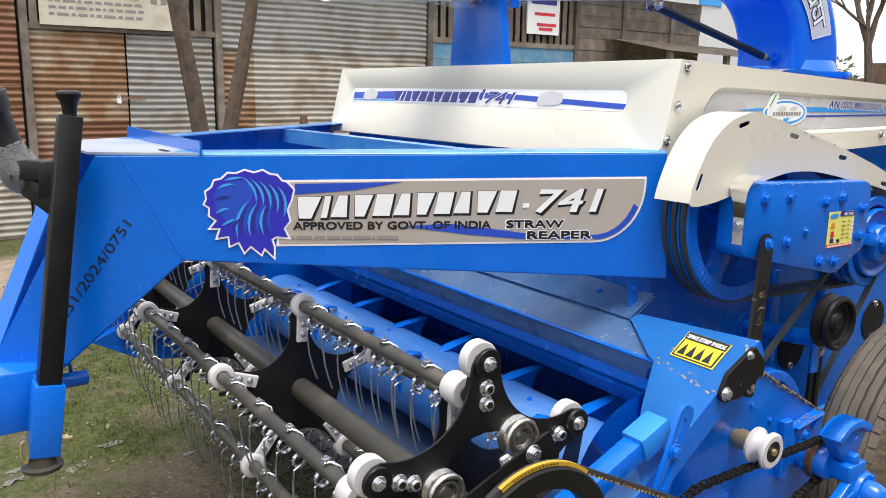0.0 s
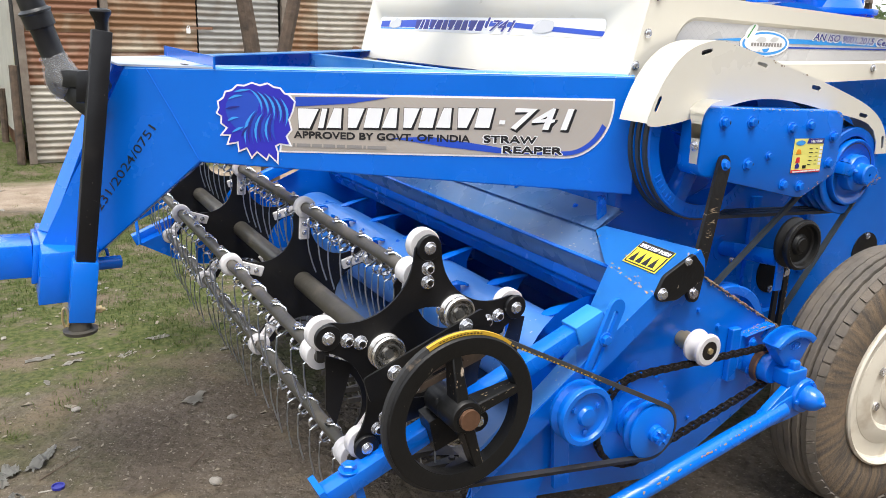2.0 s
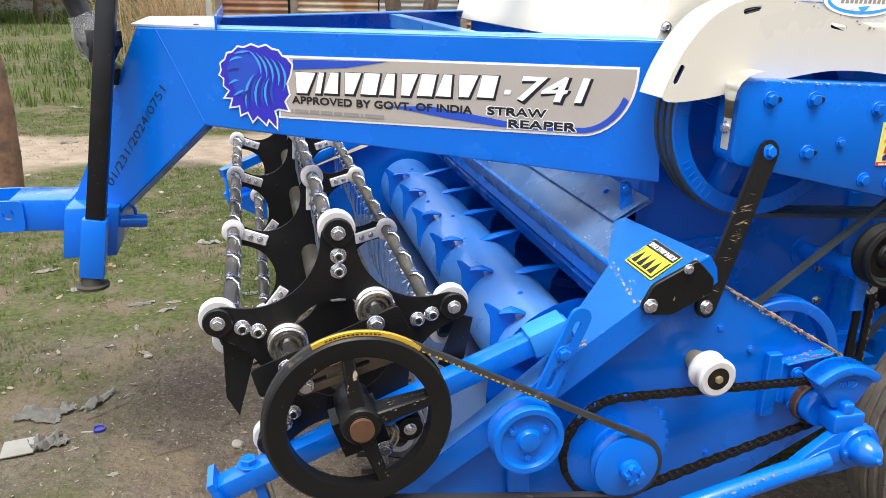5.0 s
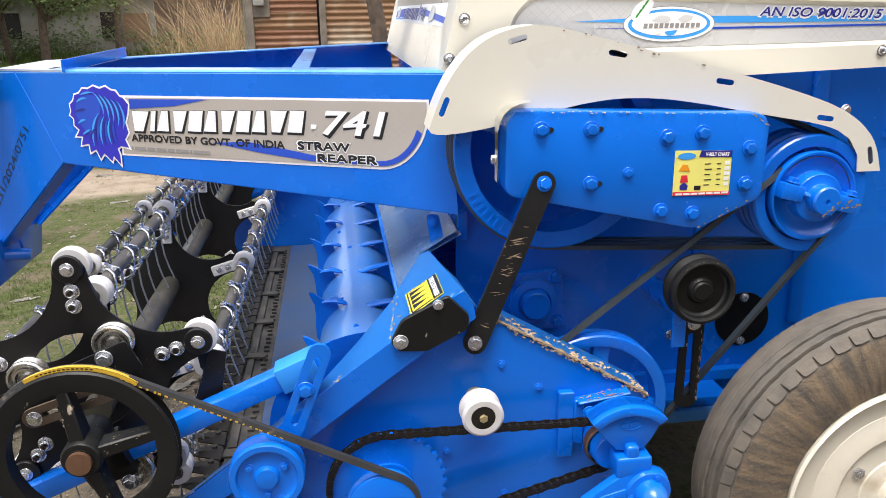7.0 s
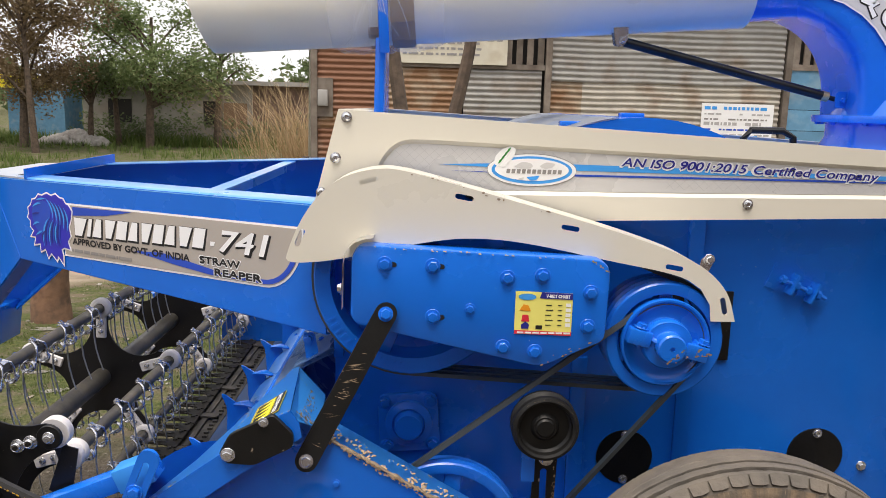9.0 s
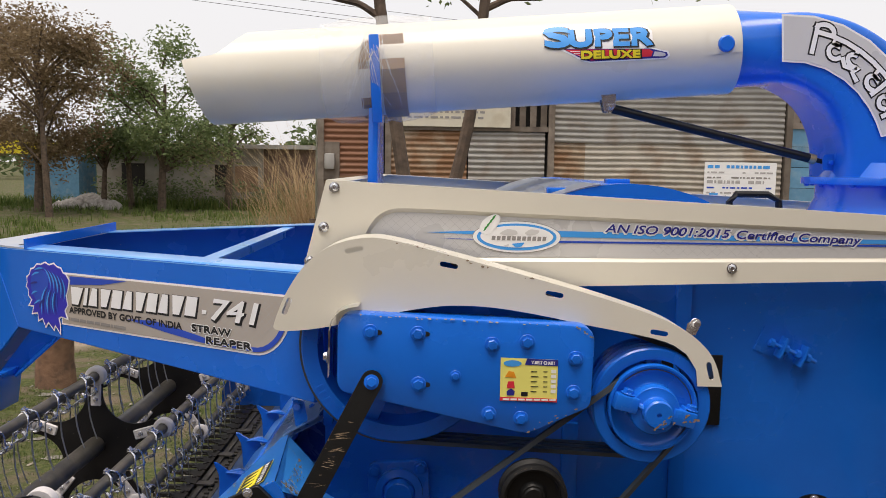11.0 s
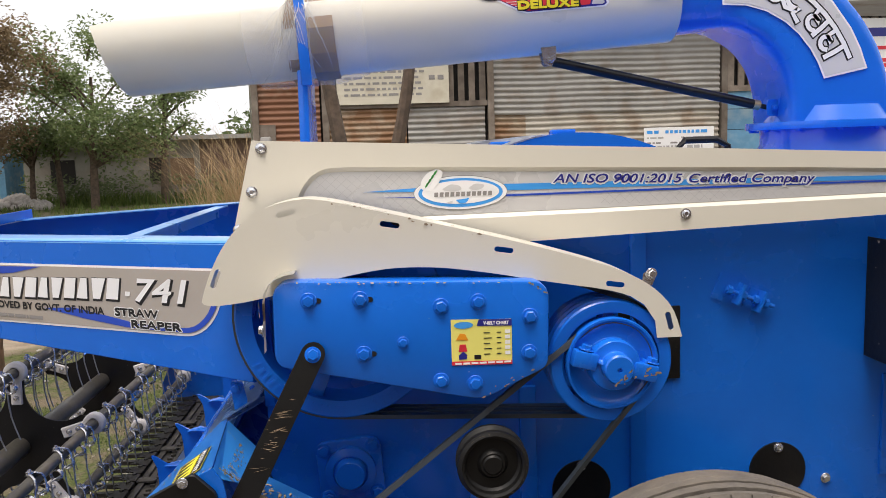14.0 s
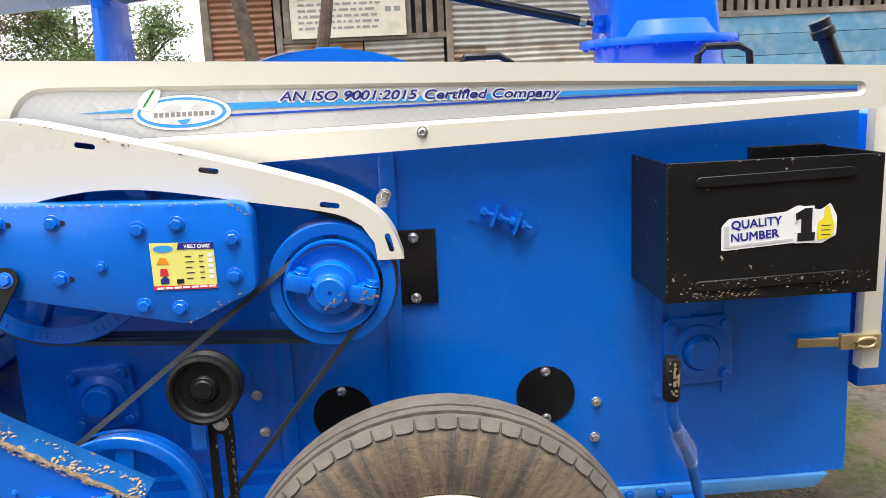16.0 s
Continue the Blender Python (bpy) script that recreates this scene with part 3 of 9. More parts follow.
BARK = mat("brown_bark", (0.115, 0.080, 0.056), 0.9, vary=0.3, scale=16, bump=0.8, bump_scale=30, color2=(0.055, 0.040, 0.030), mixed=0.42, scale2=10)
BARK2 = mat("reddish_bark", (0.19, 0.105, 0.062), 0.9, vary=0.3, scale=14, bump=0.8, bump_scale=24, color2=(0.08, 0.050, 0.034), mixed=0.42, scale2=9)


def near_grass(rng):
    x, y = rng.uniform(-4.5, 3.2), 2.0 + 10.0 * rng.random() ** 1.35
    g = noise.noise(Vector((x * 0.75, y * 0.75, 4.2))) + 0.35 * noise.noise(Vector((x * 2.3, y * 2.3, 1.2))) + min(0.24, max(-0.6, (y - 3.5) * 0.38)) + (0.12 if x < 0.9 else -0.10)
    if g < rng.uniform(0.02, 0.30) or (BAND[0] + 0.1 < y < BAND[3] - 0.1 and rng.random() < 0.93):
        return None
    return x, y, lay(x, y)


blades("grass", 44000, near_grass, 0.006, 0.030, 0.0016, GRASS, "short trodden grass in patches", "grass", 1.1, 2, 7, 11.0)


def far_grass(rng):
    x, y = rng.uniform(-22, 2.5), rng.uniform(11.5, 33)
    if noise.noise(Vector((x * 0.25, y * 0.25, 2.2))) < rng.uniform(-0.25, 0.2) or (x > -1 and y < 20):
        return None
    return x, y, lay(x, y)


blades("far_grass", 5200, far_grass, 0.06, 0.28, 0.010, GREENER, "rough green grass of the open yard", "grass", 0.5, 3, 6)

# litter: scraps, stones, leaves, a lid
PAPER = mat("dirty_paper_scrap", (0.33, 0.31, 0.275), 0.9, vary=0.2, scale=20, color2=(0.22, 0.19, 0.15), mixed=0.4, scale2=9, rand=0.2)
STONE = mat("dusty_stone", (0.27, 0.25, 0.22), 0.95, vary=0.25, scale=25, bump=0.5, rand=0.25)
LEAFD = mat("dry_leaf_litter", (0.25, 0.215, 0.165), 0.9, vary=0.25, scale=25, rand=0.35)


def crumpled(rng, w, d, nx, ny, lift, ragged=0.35):
    """A thin torn sheet pushed into folds."""
    bm = B()
    o = Vector((rng.uniform(0, 50), rng.uniform(0, 50), 0))
    vs = {}
    for i in range(nx + 1):
        for j in range(ny + 1):
            u, v = 2 * i / nx - 1, 2 * j / ny - 1
            if math.hypot(u, v) > 1.05 + ragged * noise.noise(Vector((u * 1.7, v * 1.7, o.x))):
                continue
            p = Vector((u * w, v * d, 0))
            q = p / max(w, d)
            fold = abs(noise.noise(q * 1.5 + o)) + 0.45 * abs(noise.noise(q * 3.6 + o))
            p += Vector((noise.noise(q * 2 + o * 2), noise.noise(q * 2 - o), 0)) * 0.12 * w
            p.z = lift * fold
            vs[i, j] = bm.verts.new(p)
    fs = [bm.faces.new([vs[k] for k in ((i, j), (i + 1, j), (i + 1, j + 1), (i, j + 1))]) for i in range(nx) for j in range(ny) if all(k in vs for k in ((i, j), (i + 1, j), (i + 1, j + 1), (i, j + 1)))]
    bmesh.ops.solidify(bm, geom=fs, thickness=0.0015)
    return bm


rng = random.Random(21)
SPOTS = [(0.70, 2.85, 0.075, 0.045, 0.9), (0.30, 3.6, 0.05, 0.02, 0.2), (0.203, 2.625, 0.024, 0.012, 0.7), (0.051, 2.264, 0.025, 0.016, 0), (0.216, 2.075, 0.022, 0.014, 0.4), (0.122, 3.60, 0.075, 0.028, 0.1), (-0.194, 3.88, 0.075, 0.035, 0.3), (0.261, 3.49, 0.055, 0.026, 0.5), (0.508, 3.485, 0.06, 0.03, 0.6), (0.676, 3.64, 0.06, 0.03, 0), (0.95, 3.35, 0.04, 0.02, 0.2), (-0.45, 4.2, 0.09, 0.04, 0.3), (0.45, 4.6, 0.08, 0.04, 0.2), (-0.8, 3.3, 0.06, 0.03, 0.9), (-0.9, 5.2, 0.09, 0.05, 0.1), (0.1, 5.4, 0.07, 0.04, 0.5), (-1.6, 6.2, 0.10, 0.06, 0.2), (-0.6, 7.0, 0.10, 0.05, 0.4), (-2.2, 7.6, 0.12, 0.06, 0.6), (-1.2, 8.8, 0.12, 0.06, 0.1), (0.0, 8.4, 0.1, 0.05, 0.9), (-2.6, 4.6, 0.08, 0.04, 0.3), (-1.4, 4.0, 0.07, 0.04, 0.5)]
for k in range(60):
    s = 0.010 + 0.026 * rng.random() ** 2
    SPOTS.append((rng.uniform(-2.6, 1.3), 2.9 + 5.0 * rng.random() ** 1.6, s, s * rng.uniform(0.35, 0.7), rng.uniform(0, 3)))
for x, y, w, d, turn in SPOTS:
    ob = new("paper_scrap", mesh_of("paper_scrap", crumpled(rng, w, d, 8, 6, 0.4 * d, 0.6), PAPER, 30))
    ob.matrix_basis = Matrix.Translation((x, y, lay(x, y) + 0.001)) @ Matrix.Rotation(turn, 4, "Z")
    tagged(ob, "crumpled pale scrap lying on the soil", "litter", "litter on the ground")
BAG = mat("grey_plastic_bag", (0.25, 0.245, 0.222), 0.6, vary=0.15, scale=14, color2=(0.19, 0.17, 0.14), mixed=0.4, scale2=8)
for x, y, w, d, turn in ((-0.088, 2.525, 0.095, 0.075, -0.3), (-0.030, 2.315, 0.062, 0.052, 0.4), (0.088, 2.592, 0.090, 0.030, 0.95)):
    ob = new("plastic_bag", mesh_of("plastic_bag", crumpled(rng, w, d, 30, 26, 0.040, 0.7), BAG, 25))
    ob.matrix_basis = Matrix.Translation((x, y, lay(x, y) + 0.001)) @ Matrix.Rotation(turn, 4, "Z")
    tagged(ob, "torn crumpled grey plastic bag on the soil", "plastic bag", "torn bags on the ground")
bm = B()
plate(bm, [(-0.055, -0.060), (0.050, -0.052), (0.045, 0.055), (-0.052, 0.048)], 0.004)
card = new("cardboard_piece", mesh_of("cardboard_piece", bm, BAG))
card.matrix_basis = Matrix.Translation((-0.122, 2.295, lay(-0.122, 2.295) + 0.009)) @ Matrix.Rotation(0.12, 4, "Z")
tagged(card, "flat grey square piece of card on the soil", "cardboard")
bm = B()
sweep(bm, [(0.065, 2.372, 0.0), (0.092, 2.366, 0.002), (0.118, 2.370, 0.0)], 0.0028, 6)
stick = new("paper_stick", mesh_of("paper_stick", bm, PAPER))
stick.matrix_basis = Matrix.Translation((0, 0, lay(0.09, 2.37) + 0.003))
tagged(stick, "short pale paper stick on the soil", "stick")
for a, b in (((0.07, 2.45), (0.21, 2.56)), ((0.63, 2.39), (0.56, 2.31)), ((0.35, 2.16), (0.47, 2.20))):
    bm = B()
    za, zb = lay(*a) + 0.004, lay(*b) + 0.006
    sweep(bm, [(*a, za), ((a[0] + b[0]) / 2 + 0.006, (a[1] + b[1]) / 2, (za + zb) / 2 + 0.003), (*b, zb)], 0.0018, 6)
    ob = new("twig", mesh_of("twig", bm, BARK))
    tagged(ob, "thin dry brown twig on the soil", "twig", "twigs on the ground")
stones = []
for k in range(4):
    bm = B()
    v = bmesh.ops.create_icosphere(bm, subdivisions=2, radius=1.0)["verts"]
    for q in v:
        q.co *= 1 + 0.35 * noise.noise(q.co * 1.3 + Vector((k * 7, 0, 0)))
        q.co.z *= 0.5
    stones.append(mesh_of("pebble", bm, STONE, 40))
for k in range(70):
    x, y = rng.uniform(-2.5, 1.6), rng.uniform(1.6, 7.5)
    s = rng.uniform(0.008, 0.03)
    ob = new("pebble", stones[k % 4])
    ob.matrix_basis = Matrix.Translation((x, y, lay(x, y) + s * 0.15)) @ Matrix.Rotation(rng.uniform(0, 6), 4, "Z") @ Matrix.Diagonal((s, s * 0.75, s, 1))
    tagged(ob, "small dusty pebble on the soil", "stone", "pebbles on the ground")
bm = B()
for k in range(5200):
    x, y = rng.uniform(-3, 2.2), 1.3 + 6.7 * rng.random() ** 1.3
    s, a = 0.002 + 0.011 * rng.random() ** 2, rng.uniform(0, 6.28)
    z = lay(x, y) + 0.005
    c, sn = math.cos(a) * s, math.sin(a) * s
    bm.faces.new([bm.verts.new((x + p * c - q * sn, y + p * sn + q * c, z + rng.uniform(-0.004, 0.005))) for p, q in ((-1, 0), (0, -0.45), (1, 0), (0, 0.45))])
for k in range(170):
    x, y = rng.uniform(-2.8, 1.5), 2.6 + 5.0 * rng.random() ** 1.5
    s, a, e = 0.010 + 0.022 * rng.random() ** 2.5, rng.uniform(0, 6.28), rng.uniform(0.25, 0.6)
    z = lay(x, y) + 0.007
    c, sn = math.cos(a) * s, math.sin(a) * s
    bm.faces.new([bm.verts.new((x + p * c - q * e * sn, y + p * sn + q * e * c, z + rng.uniform(-0.004, 0.010))) for p, q in ((-1, 0.1), (-0.5, -0.7), (0.3, -0.9), (1, -0.2), (0.6, 0.7), (-0.3, 0.8))])
lf = new("leaf_litter", mesh_of("leaf_litter", bm, LEAFD, 60))
tagged(lf, "scattered dry leaves and straw bits", "leaves", kind="stuff")
bm = B()
lathe(bm, [(0.0, 0.004), (0.017, 0.004), (0.019, 0.009), (0.022, 0.009), (0.022, 0.0), (0.0, 0.0)], None, 24)
lid = new("bottle_cap", mesh_of("bottle_cap", bm, NAVY))
lid.matrix_basis = Matrix.Translation((0.127, 2.375, lay(0.127, 2.375) + 0.004))
tagged(lid, "small dark blue plastic cap on the soil", "cap")

# ==== the straw reaper ====
REAPER = thing("straw_reaper", (2.6, 2.4, 0.0), "bright blue and cream straw reaper parked on bare ground", "farm machine")
YC = 2.41  # the machine's middle line


def flip(y):
    return 2 * YC - y


# ---- hitch frame ----
BEAM = frame_at((0.418, 2.166, 0), (0.8664, -0.4993, 0), (0, 0, 1))
FARBEAM = frame_at((0.418, flip(2.166), 0), (0.8664, 0.4993, 0), (0, 0, 1))
BEAM_LINE = [(-0.300, 0.838), (-0.143, 0.805), (0.205, 1.116), (1.515, 1.062), (1.492, 1.408), (0.0, 1.388)]


def hitch_beam(m, inward):
    bm = B()
    plate(bm, BEAM_LINE, 0.007, m)
    # flanges folded inwards along the top, the underside and the front
    for a, b, ww in ((2, 3, 0.062), (1, 2, 0.062), (0, 5, 0.062)):
        p, q = Vector((*BEAM_LINE[a], 0)), Vector((*BEAM_LINE[b], 0))
        n = Vector((-(q - p).y, (q - p).x, 0)).normalized() * 0.0035
        pts = [p, q]
        vs = [bm.verts.new(m @ (x + Vector((0, 0, k * inward)) + n * s)) for x in pts for k in (-0.004, -ww) for s in (-1, 1)]
        for f in ((0, 1, 3, 2), (4, 5, 7, 6), (0, 1, 5, 4), (2, 3, 7, 6), (0, 2, 6, 4), (1, 3, 7, 5)):
            bm.faces.new([vs[i] for i in f])
    bmesh.ops.recalc_face_normals(bm, faces=bm.faces[:])
    beam = part("hitch_beam", bm, BLUE, REAPER)
    # rounded top bend with its flat flange
    bm = B()
    prof = [(0.0004, -0.005), (0.0004, -0.003), (-0.0015, 0.001), (-0.006, 0.0045), (-0.012, 0.0055), (-0.105, 0.0055), (-0.105, 0.0015), (-0.012, 0.0015)]
    rows = [[bm.verts.new(m @ Vector((BEAM_LINE[i][0], BEAM_LINE[i][1] + z, w * inward + (0 if inward > 0 else -0.007)))) for w, z in prof] for i in (5, 4)]
    for i in range(len(prof)):
        bm.faces.new((rows[0][i], rows[0][(i + 1) % len(prof)], rows[1][(i + 1) % len(prof)], rows[1][i]))
    bmesh.ops.recalc_face_normals(bm, faces=bm.faces[:])
    # the paler blue puts sky light into the flange's colour
    part("top_flange", bm, SKYTOP, beam, "rounded top flange paled for sky light and dust", angle=50)
    return beam


near_beam = hitch_beam(BEAM, 1)
hitch_beam(FARBEAM, -1)
bm = B()  # weld seam at the bend
sweep(bm, [BEAM @ Vector((0.06, 1.387, 0.001)), BEAM @ Vector((0.125, 1.27, 0.001)), BEAM @ Vector((0.205, 1.118, 0.001))], 0.0016, 6)
part("weld_seam", bm, BLUE, near_beam)

bm = B()  # top plate of the nose with its raised lip
plate(bm, [(0.40, 2.176), (0.645, 2.035), (0.645, flip(2.035)), (0.40, flip(2.176))], 0.006, Matrix.Translation((0, 0, 1.396)))
nose = part("nose_plate", bm, DECK, REAPER, "top plate of the nose pale grey")
bm = B()
bar(bm, (0.645, 2.03, 1.408), (0.645, flip(2.03), 1.414), 0.006, 0.036)
part("nose_lip", bm, BLUE, nose)
# the slot is not cut; a black sheet paints its shade
sheet("nose_slot", slot(0.585, 2.15, 0.075, 0.016, 90), SLOTBLACK, nose, Matrix.Translation((0, 0, 1.396)), 0.0008)
bm = B()  # cross brace
bar(bm, (1.324, 1.72, 1.372), (1.324, flip(1.72), 1.372), 0.006, 0.05)
bar(bm, (1.345, 1.72, 1.3975), (1.345, flip(1.72), 1.3975), 0.05, 0.006)
part("cross_brace", bm, SKYTOP, REAPER)

bm = B()  # drawbar box, leaning with the jack
LEAN = Matrix.Shear("XY", 4, (0.0, 0.0))
LEAN[0][2], LEAN[0][3] = 0.146, -0.146 * 0.675
box(bm, (0.125, 2.20, 0.675), (0.285, flip(2.20), 0.837))
soften(bm, 0.004)
bmesh.ops.transform(bm, matrix=LEAN, verts=bm.verts[:])
drawbar = part("drawbar_box", bm, BLUE, REAPER)
bm = B()  # collar where the tongue enters
box(bm, (0.108, 2.30, 0.715), (0.126, flip(2.30), 0.842))
soften(bm, 0.004)
bmesh.ops.transform(bm, matrix=LEAN, verts=bm.verts[:])
part("tongue_collar", bm, BLUE, drawbar)
bm = B()
plate(bm, [(-0.04, 0.735), (0.122, 0.729), (0.128, 0.834), (-0.04, 0.840)], 0.17, side(2.325))
soften(bm, 0.004)
tongue = part("drawbar_tongue", bm, BLUE, REAPER)
for y in (2.315, flip(2.315) - 0.012):  # cheek plates of the hitch
    bm = B()
    ring_plate(bm, rounded([(-0.34, 0.745), (0.0, 0.735), (0.0, 0.838), (-0.34, 0.835)], 0.02), [arc(-0.045, 0.795, 0.018, 0, 345, 16)], 0.012, side(y))
    part("hitch_cheek", bm, BLUE, tongue)
bm = B()
rod(bm, (0.28, 2.26, 0.772), (0.375, 2.28, 0.766), 0.021, 18)
part("stub_pipe", bm, BLUE, drawbar)
bm = B()
sweep(bm, [(0.315 + 0.026 * math.cos(a), 2.30, 0.785 + 0.042 * math.sin(a)) for a in [k * 0.33 for k in range(-2, 13)]], 0.005, 6)
part("ring_pin", bm, BLUE, drawbar)

# jack stand
J0, J1 = Vector((0.227, 2.085, 0.632)), Vector((0.356, 2.110, 1.490))
jd = (J1 - J0).normalized()
bm = B()
bar(bm, J0 + jd * 0.13, J1, 0.053, 0.053, up=(0, 1, 0))
soften(bm, 0.004)
jack = part("jack_post", bm, BLACK, REAPER, "black square steel jack post")
bm = B()
bar(bm, J0 + jd * 0.022, J0 + jd * 0.205, 0.070, 0.070, up=(0, 1, 0))
bar(bm, J0 + jd * 0.05 + Vector((0, 0.05, 0)), J0 + jd * 0.20 + Vector((0, 0.05, 0)), 0.05, 0.09, up=(0, 1, 0))
soften(bm, 0.003)
part("jack_sleeve", bm, BLUE, REAPER)
bm = B()
lathe(bm, [(0.0, -0.016), (0.047, -0.016), (0.049, -0.006), (0.034, -0.003), (0.030, 0.024)], Matrix.Translation(J0), 28)
part("jack_foot", bm, TUBE, jack)
bm = B()
lathe(bm, [(0.016, 0), (0.017, 0.02), (0.020, 0.034), (0.027, 0.046), (0.029, 0.053), (0.027, 0.058), (0.018, 0.062), (0.0, 0.063)], Matrix.Translation(J1 + Vector((0.0, 0.0, -0.002))), 28)
part("jack_knob", bm, BLACK, jack, "black mushroom-shaped plastic knob")
bm = B()
rod(bm, (0.262, 2.085, 0.680), (0.300, 2.085, 0.680), 0.006, 8)
rod(bm, (0.276, 2.085, 0.680), (0.290, 2.085, 0.680), 0.012, 6)
part("jack_bolt", bm, BRASS, jack)
bm = B()
sweep(bm, [(0.189 + 0.008 * math.cos(a), 2.07, 0.672 + 0.030 * math.sin(a)) for a in [k * 0.4 for k in range(-3, 12)]], 0.004, 8)
part("jack_lynch_pin", bm, BRASS, jack)

# drive shaft folded up beside the jack, its joint wrapped in film
bm = B()
plate(bm, [(-0.04, -0.05), (0.03, -0.045), (0.060, 0.0), (0.04, 0.05), (-0.03, 0.04)], 0.03, frame_at((0.31, 2.14, 1.335), (0.87, -0.5, 0), (0, 0, 1)))
bar(bm, (0.27, 2.3, 1.31), (0.345, 2.19, 1.24), 0.02, 0.06)
bar(bm, (0.25, 2.33, 1.345), (0.350, 2.185, 1.350), 0.05, 0.05)
soften(bm, 0.004)
shaft = part("drive_shaft", bm, BLACK, REAPER, "black drive shaft folded up, joint wrapped in film")
bm = B()
lathe(bm, [(0.0, -0.055), (0.03, -0.05), (0.047, -0.025), (0.05, 0.0), (0.045, 0.025), (0.034, 0.05), (0.034, 0.155), (0.035, 0.16), (0.042, 0.162), (0.043, 0.20), (0.046, 0.203), (0.046, 0.208), (0.040, 0.212), (0.036, 0.216), (0.036, 0.42), (0.0, 0.42)], axis_to((0.262, 2.33, 1.34), (0.14, 2.30, 1.74)) @ Matrix.Translation((0, 0, -0.21)), 28)
part("shaft_joint", bm, mat("black_joint_plastic", (0.014, 0.015, 0.018), 0.38, vary=0.2, color2=(0.05, 0.05, 0.05), mixed=0.3, scale2=12), shaft)
bm = B()
vs = lathe(bm, [(0.02, -0.058), (0.042, -0.045), (0.050, -0.025), (0.0525, 0.0), (0.049, 0.02), (0.046, 0.04), (0.040, 0.06), (0.039, 0.075)], axis_to((0.262, 2.33, 1.34), (0.14, 2.30, 1.74)) @ Matrix.Translation((0, 0, -0.21)), 30)
rng = random.Random(8)
for v in bm.verts:
    v.co += Vector((rng.gauss(0, 0.0022), rng.gauss(0, 0.0022), rng.gauss(0, 0.003)))
part("film_wrap", bm, FILM, shaft)

# ---- decal on the beam ----
decal_line = [(0.475, 1.322), (1.435, 1.337), *[(1.302 + 0.133 * math.cos(radians(a)), 1.320 + 0.152 * math.sin(radians(a))) for a in range(-2, -91, -8)], (0.455, 1.158)]


def grown(pts, k):
    c = Vector((sum(p[0] for p in pts) / len(pts), sum(p[1] for p in pts) / len(pts)))
    out = []
    n = len(pts)
    for i in range(n):
        a, p, b = Vector(pts[i - 1]), Vector(pts[i]), Vector(pts[(i + 1) % n])
        n1, n2 = Vector((-(p - a).y, (p - a).x)).normalized(), Vector((-(b - p).y, (b - p).x)).normalized()
        d = n1 + n2
        d = d / max(0.35, d.length * d.length / 2) if d.length else d
        out.append((p.x + d.x * k, p.y + d.y * k))
    return out


decal = sheet("decal", grown(decal_line, 0.006), WHITE, near_beam, BEAM, 0.001, label="silver and tan vinyl decal with white edge")
sheet("decal_field", decal_line, TAN, decal, BEAM, 0.0022)


def hatch(name, u0, u1, v0, v1, step, parent, m, lift, inside, slope=0.9, material=None):
    """A fine diamond lattice printed on a decal."""
    bm = B()
    w = 0.0007
    u = u0 - (v1 - v0) / slope
    while u < u1 + (v1 - v0) / slope:
        for sgn in (1, -1):
            n = 24
            for i in range(n):
                a, b = i / n, (i + 1) / n
                va, vb = v0 + (v1 - v0) * a, v0 + (v1 - v0) * b
                ua, ub = u + sgn * (va - v0) / slope, u + sgn * (vb - v0) / slope
                if inside(ua, va) and inside(ub, vb):
                    bm.faces.new([bm.verts.new(m @ Vector((x, y, lift))) for x, y in ((ua - w, va), (ua + w, va), (ub + w, vb), (ub - w, vb))])
        u += step
    return part(name, bm, material or LATT, parent)


hatch("decal_lattice", 0.98, 1.43, 1.165, 1.332, 0.024, decal, BEAM, 0.0032, lambda u, v: v < 1.325 + 0.01 * u / 1.4 and v > 1.16 + max(0, u - 1.27) * 0.75 + max(0, u - 1.37) * 1.4)
sheet("decal_swash", [(0.50, 1.318), (0.78, 1.325), (0.66, 1.303), (0.50, 1.290)], ROYAL, decal, BEAM, 0.0034)
sheet("decal_swash", [(0.78, 1.206), (0.90, 1.214), (1.02, 1.200), (1.15, 1.183), (1.25, 1.180), *[(1.302 + 0.115 * math.cos(radians(a)), 1.320 + 0.136 * math.sin(radians(a))) for a in range(-82, -20, 10)], *[(1.302 + 0.131 * math.cos(radians(a)), 1.320 + 0.149 * math.sin(radians(a))) for a in range(-24, -91, -8)], (1.10, 1.172), (0.95, 1.185)], ROYAL, decal, BEAM, 0.0034)
# the name is withheld: one plain slanted block for each sign
spans, u = [], 0.492
for k, w in enumerate((0.072, 0.026, 0.052, 0.058, 0.055, 0.052, 0.056, 0.052, 0.052, 0.062, 0.054)):
    spans.append((u, u + w - 0.015, 1.221 + 0.0019 * k))
    u += w


def name_blocks(parent, m, spans, h, base, edge=0.005, slant=0.22, lift=0.0042, tops=(WHITE, INK)):
    """Plain tapered blocks, one a sign, each with a dark edge."""
    for k, (a, b, v) in enumerate(spans):
        w = b - a
        top, low = ((0.0, 0.24), (0.0, 0.0), (0.22, 0.0))[k % 3]
        top, low = (top * w, low * w) if w > 0.03 else (0.0, 0.0)
        for nm, g, mt, lf, dx in (("name_block_shadow", edge * 0.75, tops[1], lift - 0.0007, 0.0025), ("name_block", 0.0, tops[0], lift, 0.0)):
            pts = [(a + low - g, v - g), (b - low + g, v - g), (b - top + g + slant * h, v + h + g), (a + top - g + slant * h, v + h + g)]
            sheet(nm, [(x + dx, y - dx) for x, y in pts], mt, parent, m, lf, 0.0004)


